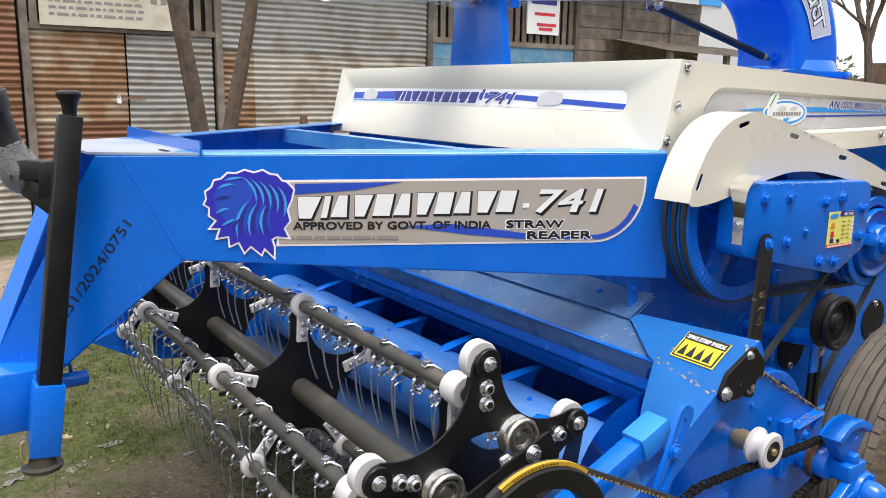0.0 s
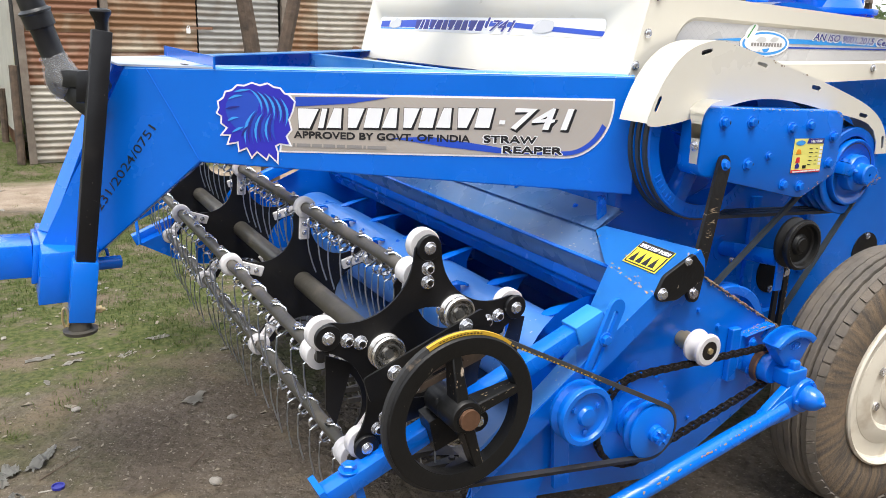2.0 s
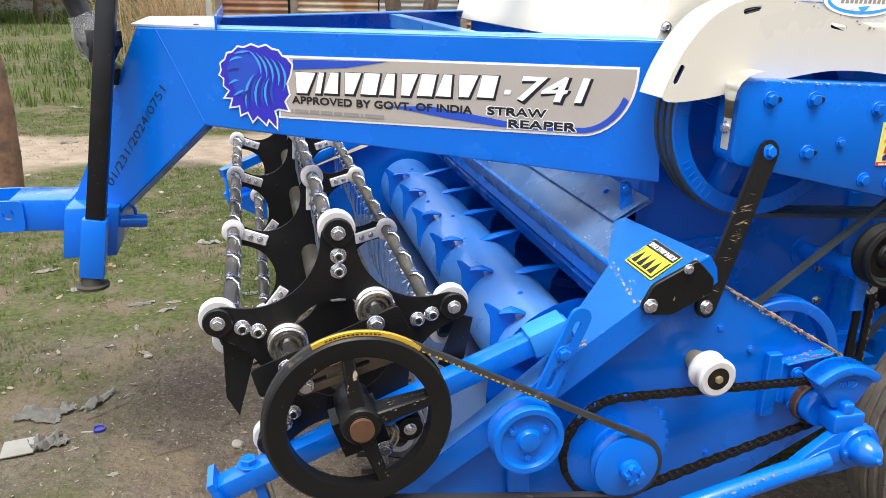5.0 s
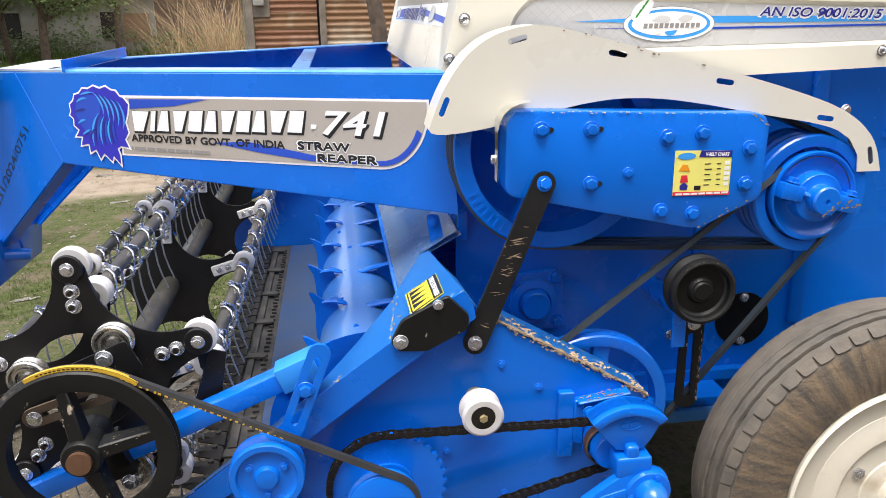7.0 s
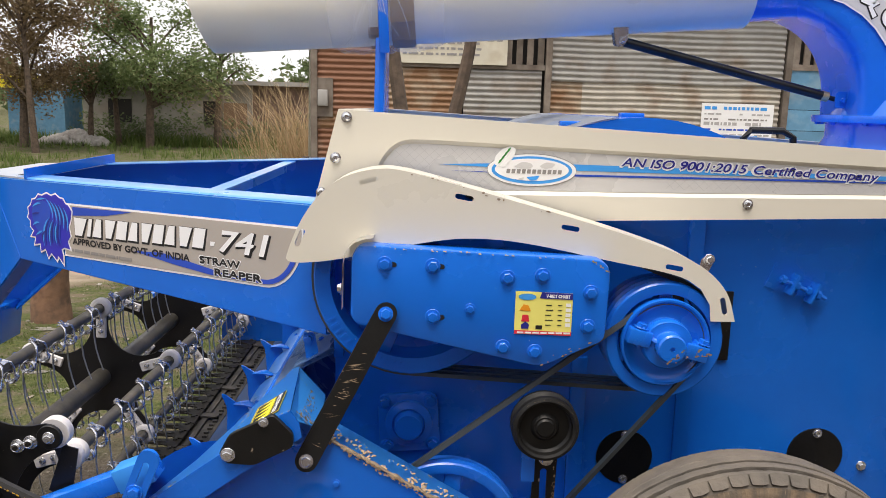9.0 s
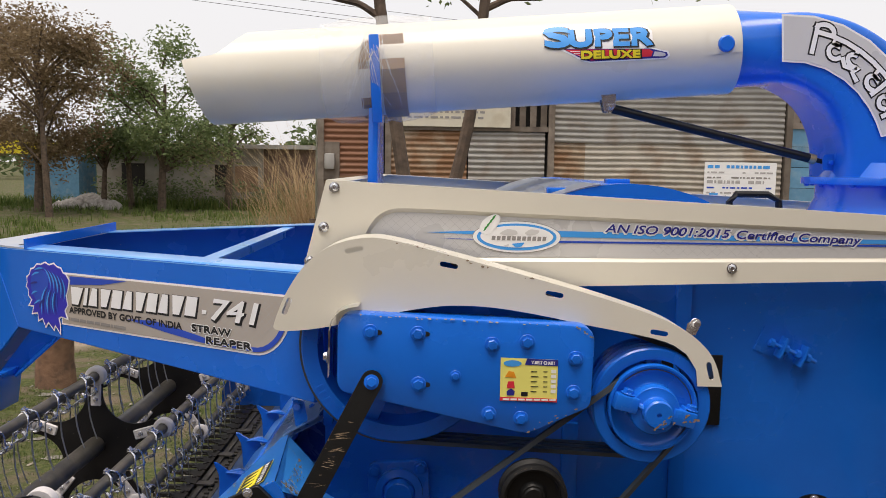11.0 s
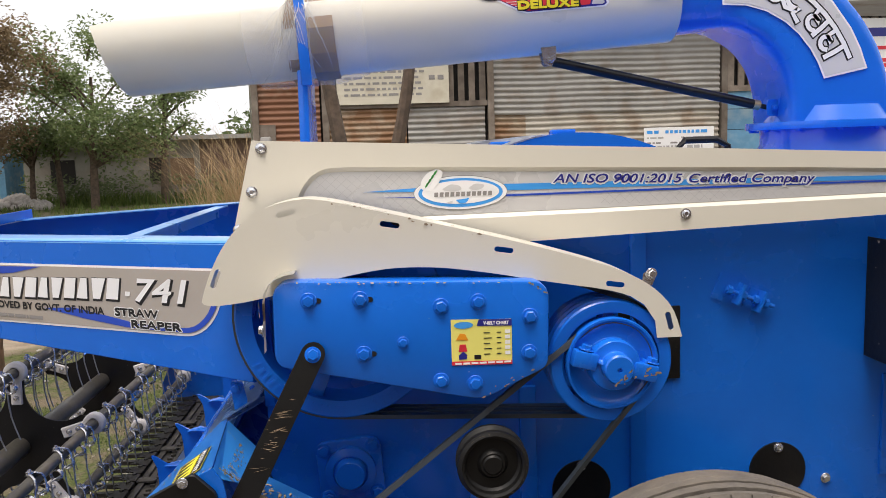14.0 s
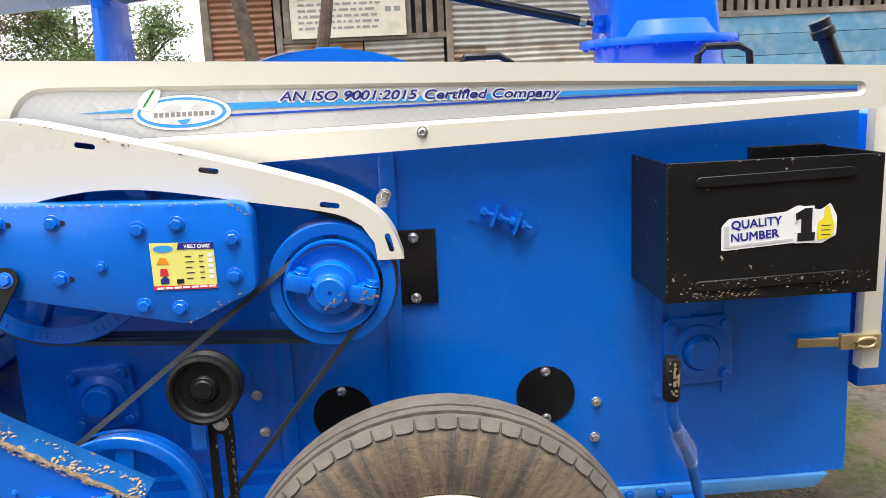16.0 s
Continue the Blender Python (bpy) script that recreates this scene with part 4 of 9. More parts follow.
big = [(a + 0.002, b + 0.007, v + 0.006) for a, b, v in spans]
name_blocks(decal, BEAM, big, 0.058, 1.235)
for mt, fat, lf, dx in ((INK, 0.0085, 0.0036, 0.004), (WHITE, 0.0035, 0.0044, 0.0)):
    writing("model_number", "741", mt, decal, BEAM @ Matrix.Translation((1.142 + dx, 1.247 - dx, 0)) @ Matrix.Rotation(radians(1.0), 4, "Z"), 0.058, 0.180, shear=0.22, fat=fat, lift=lf)
bars_of("name_dash", [(1.103, 1.120, 1.258)], 0.012, WHITE, decal, BEAM, 0.0044, 0.2)
writing("wording", "APPROVED BY GOVT. OF INDIA", INK, decal, BEAM @ Matrix.Translation((0.494, 1.197, 0)) @ Matrix.Rotation(radians(0.5), 4, "Z"), 0.0195, 0.525, fat=0.0014, lift=0.0042)
writing("wording", "STRAW", WHITE, decal, BEAM @ Matrix.Translation((1.060, 1.202, 0)) @ Matrix.Rotation(radians(0.6), 4, "Z"), 0.0205, 0.158, fat=0.0042, lift=0.0042)
writing("wording", "STRAW", INK, decal, BEAM @ Matrix.Translation((1.062, 1.203, 0)) @ Matrix.Rotation(radians(0.6), 4, "Z"), 0.0195, 0.155, fat=0.0018, lift=0.0049)
writing("wording", "REAPER", WHITE, decal, BEAM @ Matrix.Translation((1.118, 1.172, 0)) @ Matrix.Rotation(radians(0.6), 4, "Z"), 0.0205, 0.178, fat=0.0042, lift=0.0042)
writing("wording", "REAPER", INK, decal, BEAM @ Matrix.Translation((1.120, 1.173, 0)) @ Matrix.Rotation(radians(0.6), 4, "Z"), 0.0195, 0.175, fat=0.0018, lift=0.0049)
small = []
u = 0.49
for w in (0.012, 0.046, 0.034, 0.04, 0.03, 0.05, 0.012, 0.062):
    small.append((u, u + w - 0.005, 1.171))
    u += w
bars_of("small_print_bar", small, 0.010, GRID, decal, BEAM, 0.0042)

# the emblem becomes a plain blue flame-like shape
def eu(x, y):
    return 0.268 + 0.228 * x, 1.125 + 0.228 * y


EMB = [eu(*p) for p in ((1.0, 0.78), (0.93, 0.86), (0.87, 0.875), (0.82, 0.94), (0.74, 0.95), (0.66, 0.995), (0.56, 0.965), (0.46, 0.995), (0.36, 0.955), (0.27, 0.96), (0.20, 0.895), (0.12, 0.875), (0.09, 0.80), (0.02, 0.75), (0.03, 0.67), (0.00, 0.61), (0.06, 0.57), (0.05, 0.48), (0.13, 0.42), (0.06, 0.335), (0.17, 0.335), (0.13, 0.22), (0.26, 0.245), (0.27, 0.13), (0.37, 0.175), (0.43, 0.055), (0.50, 0.13), (0.62, 0.03), (0.655, 0.105), (0.76, 0.0), (0.765, 0.115), (0.735, 0.205), (0.80, 0.24), (0.93, 0.225), (0.88, 0.33), (0.95, 0.42), (0.92, 0.55), (0.97, 0.66))][::-1]
emblem = sheet("emblem_edge", grown(EMB, 0.0050), WHITE, near_beam, BEAM, 0.0036, label="flame-edged blue emblem with white edge")
sheet("emblem", EMB, PURPLE, emblem, BEAM, 0.0046)
sheet("emblem_field", rounded([eu(*p) for p in ((0.10, 0.70), (0.18, 0.84), (0.40, 0.90), (0.56, 0.80), (0.50, 0.56), (0.36, 0.36), (0.22, 0.42), (0.12, 0.56))], 0.02)[::-1], ROYAL, emblem, BEAM, 0.0050)


def lick(p0, p1, bow, w, mt, k):
    """A bowed, pointed lick of colour on the emblem."""
    a, b = Vector(p0), Vector(p1)
    n = Vector((-(b - a).y, (b - a).x))
    mid = [(a.lerp(b, t) + n * bow * 4 * t * (1 - t), w * math.sin(math.pi * t) ** 0.8) for t in (0.0, 0.2, 0.4, 0.6, 0.8, 1.0)]
    nn = n.normalized()
    pts = [q + nn * h for q, h in mid] + [q - nn * h for q, h in mid[-2:0:-1]]
    sheet("emblem_stroke", [eu(*q) for q in pts][::-1], mt, emblem, BEAM, 0.0054 + 0.00008 * k, 0.00006)


rng = random.Random(14)
for k in range(9):
    f = k / 8
    lick((0.42 + 0.40 * f, 0.93 - 0.10 * f), (0.58 + 0.30 * f, 0.62 - 0.16 * f), 0.16, 0.016, (SKYB, NAVY)[k % 2], k)
for k in range(9):
    f = k / 8
    lick((0.50 + 0.26 * f, 0.66 - 0.06 * f), (0.36 + 0.40 * f, 0.20 + 0.06 * f), -0.14, 0.017, (SKYB, NAVY, ROYAL)[k % 3], 10 + k)
for k, (p, q) in enumerate((((0.14, 0.78), (0.34, 0.84)), ((0.10, 0.66), (0.30, 0.70)), ((0.12, 0.50), (0.28, 0.56)), ((0.18, 0.36), (0.34, 0.44)), ((0.30, 0.30), (0.42, 0.46)), ((0.22, 0.88), (0.44, 0.92)))):
    lick(p, q, 0.10 - 0.06 * (k % 2), 0.015, (SKYB, NAVY, SKYB, SKYB, NAVY, SKYB)[k], 20 + k)
writing("stencilled_number", "01/231/2024/0751", INK, near_beam, BEAM @ Matrix.Translation((-0.149, 0.893, 0)) @ Matrix.Rotation(radians(54), 4, "Z"), 0.026, 0.39, lift=0.0012)

# ---- body ----
bm = B()
plate(bm, [(1.742, 0.40), (4.02, 0.40), (4.003, 1.44), (1.742, 1.40)], 0.006, side(1.53))
body = part("side_panel", bm, BLUE, REAPER)
bm = B()
plate(bm, [(1.742, 0.40), (4.02, 0.40), (4.003, 1.44), (1.742, 1.40)], 0.006, side(flip(1.53)))
part("side_panel", bm, BLUE, REAPER)
bm = B()
box(bm, (1.742, 1.536, 0.98), (1.748, flip(1.542), 1.40))
part("front_panel", bm, BLUE, REAPER)
bm = B()
box(bm, (4.0, 1.536, 0.42), (4.006, flip(1.542), 1.52))
part("rear_panel", bm, BLUE, REAPER)
bm = B()
box(bm, (1.75, 1.538, 0.40), (3.99, flip(1.542), 0.406))
part("floor_panel", bm, BLUE, REAPER)
bm = B()
box(bm, (1.76, 1.54, 1.445), (4.0, flip(1.542), 1.45))
part("deck", bm, BLUE, REAPER)
bm = B()
plate(bm, [(1.9, 0.395), (3.965, 0.398), (3.925, 0.358), (1.9, 0.358)], 0.04, side(1.515))
soften(bm, 0.002)
rail = part("bottom_rail", bm, SKYTOP, REAPER)
for x in (3.38, 3.47, 3.58, 3.30):
    bolt_on(BOLT_BLUE, rail, (x, 1.515, 0.378), k=0.8)
for x0, x1, z0, z1, y in ((2.722, 2.764, 0.66, 1.42, 1.512), (2.415, 2.46, 0.45, 0.98, 1.512), (1.742, 1.768, 0.97, 1.40, 1.49)):
    bm = B()
    box(bm, (x0, y, z0), (x1, 1.5295, z1))
    soften(bm, 0.003)
    part("stiffener", bm, BLUE, REAPER)
bm = B()
box(bm, (2.05, 1.50, 0.50), (2.62, 1.5295, 0.53))
box(bm, (2.05, 1.40, 0.49), (2.5, 1.5, 0.50))
part("cross_rail", bm, BLUE, REAPER)


# ---- cream covers ----
def side_cover(y, sgn):
    """A cream side cover with a long sunk field; the sunk field's floor is returned by its outline."""
    out = [(1.70, 1.372), (2.43, 1.383), (3.19, 1.409), (4.012, 1.443), (4.010, 1.547), (2.9, 1.603), (1.758, 1.655), (1.698, 1.418)]
    inn = [(1.92, 1.440), (2.18, 1.446), (2.60, 1.450), (3.19, 1.460), (3.62, 1.467), (3.945, 1.475), (3.955, 1.482), (3.959, 1.493), (3.955, 1.505), (3.945, 1.511), (3.618, 1.526), (3.19, 1.545), (1.985, 1.584), (1.93, 1.583), (1.895, 1.565), (1.868, 1.53), (1.853, 1.485), (1.87, 1.452)]
    inn = rounded(inn, 0.05, 3)
    m = frame_at((0, y, 0), (1, 0, 0), (0, 0, 1)) if sgn > 0 else frame_at((0, y, 0), (1, 0, 0), (0, 0, 1)) @ Matrix.Diagonal((1, 1, -1, 1))
    bm = B()
    loops = []
    for pts, w in ((out, 0.0), (inn, 0.0), (grown(inn, 0.010), -0.009)):
        loops.append([bm.verts.new((p[0], p[1], w)) for p in pts])
    es = []
    for lp in loops[:2]:
        es += [bm.edges.new((lp[i], lp[(i + 1) % len(lp)])) for i in range(len(lp))]
    bmesh.ops.triangle_fill(bm, edges=es, use_beauty=True)
    a, b = loops[1], loops[2]
    for i in range(len(a)):
        bm.faces.new((a[i], a[(i + 1) % len(a)], b[(i + 1) % len(b)], b[i]))
    bm.faces.new(b)
    # folded edges along the top and the underside
    o = loops[0]
    for i, j in ((4, 5), (5, 6), (6, 7), (0, 1), (1, 2), (2, 3), (3, 4)):
        p, q = o[i], o[j]
        r, s = bm.verts.new(p.co + Vector((0, 0, -0.035))), bm.verts.new(q.co + Vector((0, 0, -0.035)))
        bm.faces.new((p, q, s, r))
    bmesh.ops.remove_doubles(bm, verts=bm.verts[:], dist=1e-5)
    bmesh.ops.recalc_face_normals(bm, faces=bm.faces[:])
    bmesh.ops.solidify(bm, geom=bm.faces[:], thickness=0.0025)
    bmesh.ops.transform(bm, matrix=m, verts=bm.verts[:])
    return part("side_cover", bm, CREAM, REAPER, "cream painted side cover with sunk decal field"), grown(inn, 0.011)


cover, field = side_cover(1.43, 1)
side_cover(flip(1.43), -1)
FLD = side(1.439)
# front cover with its own sunk field
FC = frame_at((1.698, 1.435, 1.418), (0, 1, 0), (0.062, 0, 0.238)) @ Matrix.Diagonal((1, 1, -1, 1))
FCW, FCH = flip(1.435) - 1.435, 0.246
bm = B()
ol = [(0, -0.04), (FCW, -0.04), (FCW, FCH), (0, FCH)]
il = rounded([(0.165, 0.098), (1.825, 0.098), (1.825, 0.160), (0.165, 0.160)], 0.028, 5)
loops = [[bm.verts.new((p[0], p[1], w)) for p in pts] for pts, w in ((ol, 0.0), (grown(il, -0.012), 0.0), (il, -0.008))]
es = []
for lp in loops[:2]:
    es += [bm.edges.new((lp[i], lp[(i + 1) % len(lp)])) for i in range(len(lp))]
bmesh.ops.triangle_fill(bm, edges=es, use_beauty=True)
a, b = loops[1], loops[2]
for i in range(len(a)):
    bm.faces.new((a[i], a[(i + 1) % len(a)], b[(i + 1) % len(b)], b[i]))
bm.faces.new(b)
for i, j in ((0, 1), (2, 3)):
    p, q = loops[0][i], loops[0][j]
    r, s = bm.verts.new(p.co + Vector((0, 0, -0.03))), bm.verts.new(q.co + Vector((0, 0, -0.03)))
    bm.faces.new((p, q, s, r))
bmesh.ops.recalc_face_normals(bm, faces=bm.faces[:])
bmesh.ops.solidify(bm, geom=bm.faces[:], thickness=0.0025)
bmesh.ops.transform(bm, matrix=FC, verts=bm.verts[:])
bmesh.ops.recalc_face_normals(bm, faces=bm.faces[:])
fcover = part("front_cover", bm, CREAM, REAPER, "cream painted front cover with sunk decal field")
FCF = frame_at((1.698, 1.435 + FCW, 1.418), (0, -1, 0), (0.062, 0, 0.238)) @ Matrix.Translation((0, 0, -0.008))
fd = sheet("decal", [(FCW - p[0], p[1]) for p in reversed(il)], WHITE, fcover, FCF, 0.0008)
sheet("decal_stripe", [(0.15, 0.112), (0.60, 0.116), (1.2, 0.128), (1.79, 0.104), (1.79, 0.120), (1.2, 0.146), (0.60, 0.150), (0.15, 0.140)], ROYAL, fd, FCF, 0.0018)
sheet("decal_stripe", [(0.15, 0.104), (0.6, 0.107), (1.1, 0.114), (0.6, 0.113), (0.15, 0.109)], SKYB, fd, FCF, 0.0018)
sp, u = [], 0.50
for k, w in enumerate((0.062, 0.027, 0.052, 0.055, 0.054, 0.053, 0.055, 0.053, 0.053, 0.062, 0.054)):
    sp.append((u, u + w - 0.008, 0.108))
    u += w
sp.append((u + 0.012, u + 0.026, 0.120))
name_blocks(fd, FCF, sp, 0.040, 0, 0.004, 0.3, 0.0034, (NAVY, WHITE))
writing("model_number", "741", WHITE, fd, FCF @ Matrix.Translation((1.128, 0.108, 0)), 0.041, 0.162, shear=0.3, fat=0.0055, lift=0.0036)
writing("model_number", "741", NAVY, fd, FCF @ Matrix.Translation((1.130, 0.109, 0)), 0.040, 0.158, shear=0.3, fat=0.0018, lift=0.0042)
for x in (0.24, 1.40):
    sheet("gear_mark", rounded([(x, 0.112), (x + 0.04, 0.108), (x + 0.085, 0.108), (x + 0.125, 0.118), (x + 0.12, 0.148), (x + 0.06, 0.156), (x + 0.01, 0.146)], 0.02), SILVER, fd, FCF, 0.0034)

# side cover decal
sd = sheet("decal", [p for p in field], SILVER, cover, FLD, 0.0006, label="silver vinyl decal with fine lattice")
def in_field(u, v):
    return 1.905 < u < 2.40 and v < 1.572 - 0.03 * (u - 1.9) and v > 1.455 + max(0, u - 2.2) * 0.03 and v < 1.46 + (u - 1.87) * 3.0
hatch("decal_lattice", 1.9, 2.6, 1.45, 1.575, 0.026, sd, FLD, 0.0018, in_field, material=LATP)
hatch("decal_lattice", 2.6, 3.7, 1.470, 1.548, 0.026, sd, FLD, 0.0018, lambda u, v: 2.62 < u < 3.66 and v < 1.550 - 0.042 * (u - 2.6) and v > 1.466 + 0.014 * (u - 2.6), material=LATP)
sheet("decal_stripe", [(2.02, 1.521), (2.25, 1.514), (2.9, 1.511), (3.48, 1.5065), (3.938, 1.4935), (3.938, 1.5005), (3.48, 1.5165), (2.9, 1.5245), (2.25, 1.531)], SKYB, sd, FLD, 0.0020)
sheet("decal_stripe", [(2.05, 1.506), (2.3, 1.498), (3.0, 1.501), (3.48, 1.5015), (3.938, 1.4880), (3.938, 1.4928), (3.48, 1.506), (3.0, 1.506), (2.3, 1.503)], ROYAL, sd, FLD, 0.0020)
LX, LZ = 2.264, 1.512
logo = sheet("oval_logo_edge", [(LX + 0.118 * math.cos(a / 40 * 6.2832), LZ + 0.043 * math.sin(a / 40 * 6.2832)) for a in range(40)], GRID, sd, FLD, 0.0026, label="white oval logo with green leaf mark")
for nm, rx, rz, dz, mt, lf in (("oval_rim", 0.1165, 0.0415, 0, WHITE, 0.0031), ("oval_ring", 0.106, 0.036, 0, SKYB, 0.0036), ("oval_field", 0.097, 0.029, 0.001, WHITE, 0.0042)):
    sheet(nm, [(LX + rx * math.cos(a / 40 * 6.2832), LZ + dz + rz * math.sin(a / 40 * 6.2832)) for a in range(40)], mt, logo, FLD, lf)
LEAF_EDGE = rounded([(2.163, 1.524), (2.190, 1.516), (2.214, 1.543), (2.222, 1.566), (2.205, 1.574), (2.180, 1.562), (2.166, 1.545)], 0.012)
sheet("logo_leaf_edge", grown(LEAF_EDGE, 0.0015), GRID, logo, FLD, 0.0049)
sheet("logo_leaf", LEAF_EDGE, WHITE, logo, FLD, 0.0052)
for k in range(4):
    x, z = 2.174 + 0.007 * k, 1.526 + 0.0095 * k
    sheet("leaf_grain", rounded([(x, z), (x + 0.007, z + 0.004), (x + 0.013, z + 0.016), (x + 0.005, z + 0.012)], 0.003, 2), GREEN, logo, FLD, 0.0058)
for pts in ([(2.215, 1.520), (2.238, 1.534), (2.262, 1.530), (2.268, 1.520), (2.246, 1.514)], [(2.282, 1.522), (2.300, 1.534), (2.326, 1.530), (2.318, 1.520), (2.298, 1.516)], [(2.226, 1.488), (2.246, 1.494), (2.240, 1.484)]):
    sheet("logo_map", rounded(pts, 0.006, 2), SILVER, logo, FLD, 0.0050)
bars_of("logo_name_bar", [(2.197 + k * 0.0135, 2.2065 + k * 0.0135, 1.503) for k in range(11)], 0.011, GRID, logo, FLD, 0.0056, 0.1)
sheet("logo_mark", rounded([(2.250, 1.494), (2.286, 1.498), (2.276, 1.486), (2.262, 1.484)], 0.004, 2), SKYB, logo, FLD, 0.0056)
IM = FLD @ Matrix.Translation((2.498, 1.529, 0)) @ Matrix.Rotation(radians(-1.75), 4, "Z") @ Matrix.Scale(1.03, 4, (1, 0, 0))
writing("wording", "AN ISO 9001:2015", WHITE, sd, IM @ Matrix.Translation((-0.002, -0.0015, 0)), 0.0235, 0.328, shear=0.25, fat=0.0038, lift=0.0034)
writing("wording", "AN ISO 9001:2015", NAVY, sd, IM, 0.0215, 0.323, shear=0.25, fat=0.0007, lift=0.0044)
writing("wording", "Certified Company", WHITE, sd, IM @ Matrix.Translation((0.338, -0.002, 0)), 0.0235, 0.328, shear=0.22, fat=0.0038, lift=0.0034)
writing("wording", "Certified Company", NAVY, sd, IM @ Matrix.Translation((0.341, -0.0005, 0)), 0.0215, 0.323, shear=0.22, fat=0.0006, lift=0.0044)
for x, z in ((1.780, 1.636), (1.752, 1.531), (1.715, 1.44), (2.838, 1.438)):
    bolt_on(SCREW, cover, (x, 1.4285, z), name="screw")

# ---- threshing drum hood, deck fittings ----
bm = B()
ya, yb, R, cx, cz = 1.60, flip(1.60), 0.56, 2.60, 1.095
pa = arc(cx, cz, R, 38, 142, 24)
va = [[bm.verts.new((x, y, z)) for x, z in pa] for y in (ya, yb)]
for i in range(24):
    bm.faces.new((va[0][i], va[0][i + 1], va[1][i + 1], va[1][i]))
for r in va:
    bm.faces.new(r)
bmesh.ops.recalc_face_normals(bm, faces=bm.faces[:])
hood = part("drum_hood", bm, BLUE, REAPER, "curved blue drum hood", angle=30)
bm = B()
va = [[bm.verts.new((cx + (R + 0.004) * math.cos(radians(a)), y, cz + (R + 0.004) * math.sin(radians(a)))) for a in range(98, 143, 4)] for y in (ya - 0.004, yb)]
bmesh.ops.solidify(bm, geom=[bm.faces.new((va[0][i], va[0][i + 1], va[1][i + 1], va[1][i])) for i in range(11)], thickness=0.003)
part("hood_apron", bm, DECK, hood, "front of the hood pale grey", angle=30)
for x in (2.42, 2.60):
    bm = B()
    box(bm, (x - 0.035, 1.75, -0.006), (x + 0.035, 1.80, 0.012))
    soften(bm, 0.004)
    bmesh.ops.translate(bm, vec=(0, 0, cz + math.sqrt(R * R - (x - cx) ** 2)), verts=bm.verts[:])
    part("hood_latch", bm, BLUE, hood)
for x0 in (2.965, 3.675):
    bm = B()
    sweep(bm, [(x0, 1.82, 1.45), (x0, 1.82, 1.600), (x0 + 0.02, 1.82, 1.625), (x0 + 0.12, 1.82, 1.625), (x0 + 0.155, 1.82, 1.605), (x0 + 0.17, 1.82, 1.45)], 0.011, 8)
    part("grab_handle", bm, BLACK, REAPER, "black arched grab handle")

# ---- belt guard ----
GUARD = [(1.644, 1.277), (1.653, 1.312), (1.671, 1.359), (1.699, 1.412), (1.74, 1.463), (1.793, 1.499), (1.86, 1.517), (1.92, 1.518), (2.05, 1.487), (2.394, 1.398), (2.584, 1.340), (2.660, 1.308), (2.712, 1.274), (2.755, 1.226), (2.776, 1.155), (2.714, 1.155), (2.709, 1.197), (2.683, 1.237), (2.630, 1.272), (2.434, 1.306), (2.311, 1.331), (2.202, 1.348), (2.12, 1.352), (2.054, 1.349), (1.96, 1.333), (1.853, 1.308), (1.75, 1.285)]
for _ in range(2):  # round the bent outline, keeping its two square ends
    out = []
    for k, p in enumerate(GUARD):
        q = GUARD[(k + 1) % len(GUARD)]
        if math.dist(p, q) < 0.065 and p[1] < 1.20:
            out += [p, q]
        else:
            out += [(p[0] * 0.75 + q[0] * 0.25, p[1] * 0.75 + q[1] * 0.25), (p[0] * 0.25 + q[0] * 0.75, p[1] * 0.25 + q[1] * 0.75)]
    GUARD = [p for k, p in enumerate(out) if math.dist(p, out[k - 1]) > 0.001]
holes = [slot(*h) for h in ((1.682, 1.343, 0.046, 0.013, 68), (1.848, 1.487, 0.046, 0.013, 14), (2.083, 1.452, 0.046, 0.013, -10), (2.347, 1.383, 0.046, 0.013, -9), (2.612, 1.290, 0.046, 0.013, -9), (2.744, 1.195, 0.046, 0.013, -76))]
bm = B()
ring_plate(bm, GUARD, holes, 0.003, side(1.285))
top = GUARD[:max(range(len(GUARD)), key=lambda k: GUARD[k][0]) + 1]
for a, b in zip(top, top[1:]):
    vs = [bm.verts.new((p[0], y, p[1])) for p, y in ((a, 1.2853), (b, 1.2853), (b, 1.40), (a, 1.40))]
    bm.faces.new(vs)
bmesh.ops.remove_doubles(bm, verts=bm.verts[:], dist=2e-4)
guard = part("belt_guard", bm, CREAM, REAPER, "cream sheet-metal belt guard with slots", angle=50)
chips(guard, [((1.93, 1.30, 1.517), (2.394, 1.30, 1.399), (-0.2, 0, 1), (0, 0.08, 0), 34), ((2.394, 1.30, 1.399), (2.65, 1.30, 1.298), (-0.3, 0, 1), (0, 0.08, 0), 22), ((1.95, 1.284, 1.505), (2.39, 1.284, 1.393), (0, -1, 0), (0, 0, 0.008), 10)], 6, size=(0.0015, 0.005))
bm = B()
rows = []  # a bent strip that follows the corner of the tension plate
for x, z, y in ((1.792, 1.178, 1.254), (1.793, 1.250, 1.256), (1.793, 1.290, 1.262), (1.797, 1.312, 1.276), (1.806, 1.330, 1.285), (1.822, 1.344, 1.285), (1.842, 1.352, 1.285), (1.866, 1.356, 1.285)):
    rows.append([bm.verts.new((x, 1.224, z)), bm.verts.new((x, y, z))])
bmesh.ops.solidify(bm, geom=[bm.faces.new((p[0], p[1], q[1], q[0])) for p, q in zip(rows, rows[1:])], thickness=0.007)
part("guard_bracket", bm, CREAM, guard)
bolt_on(BOLT_ZINC, guard, (1.790, 1.238, 1.228), (-1, 0, 0))
bm = B()
plate(bm, [(2.712, 1.262), (2.740, 1.262), (2.754, 1.292), (2.740, 1.308), (2.718, 1.294)], 0.003, side(1.398))
part("guard_tab", bm, ZINC, guard)
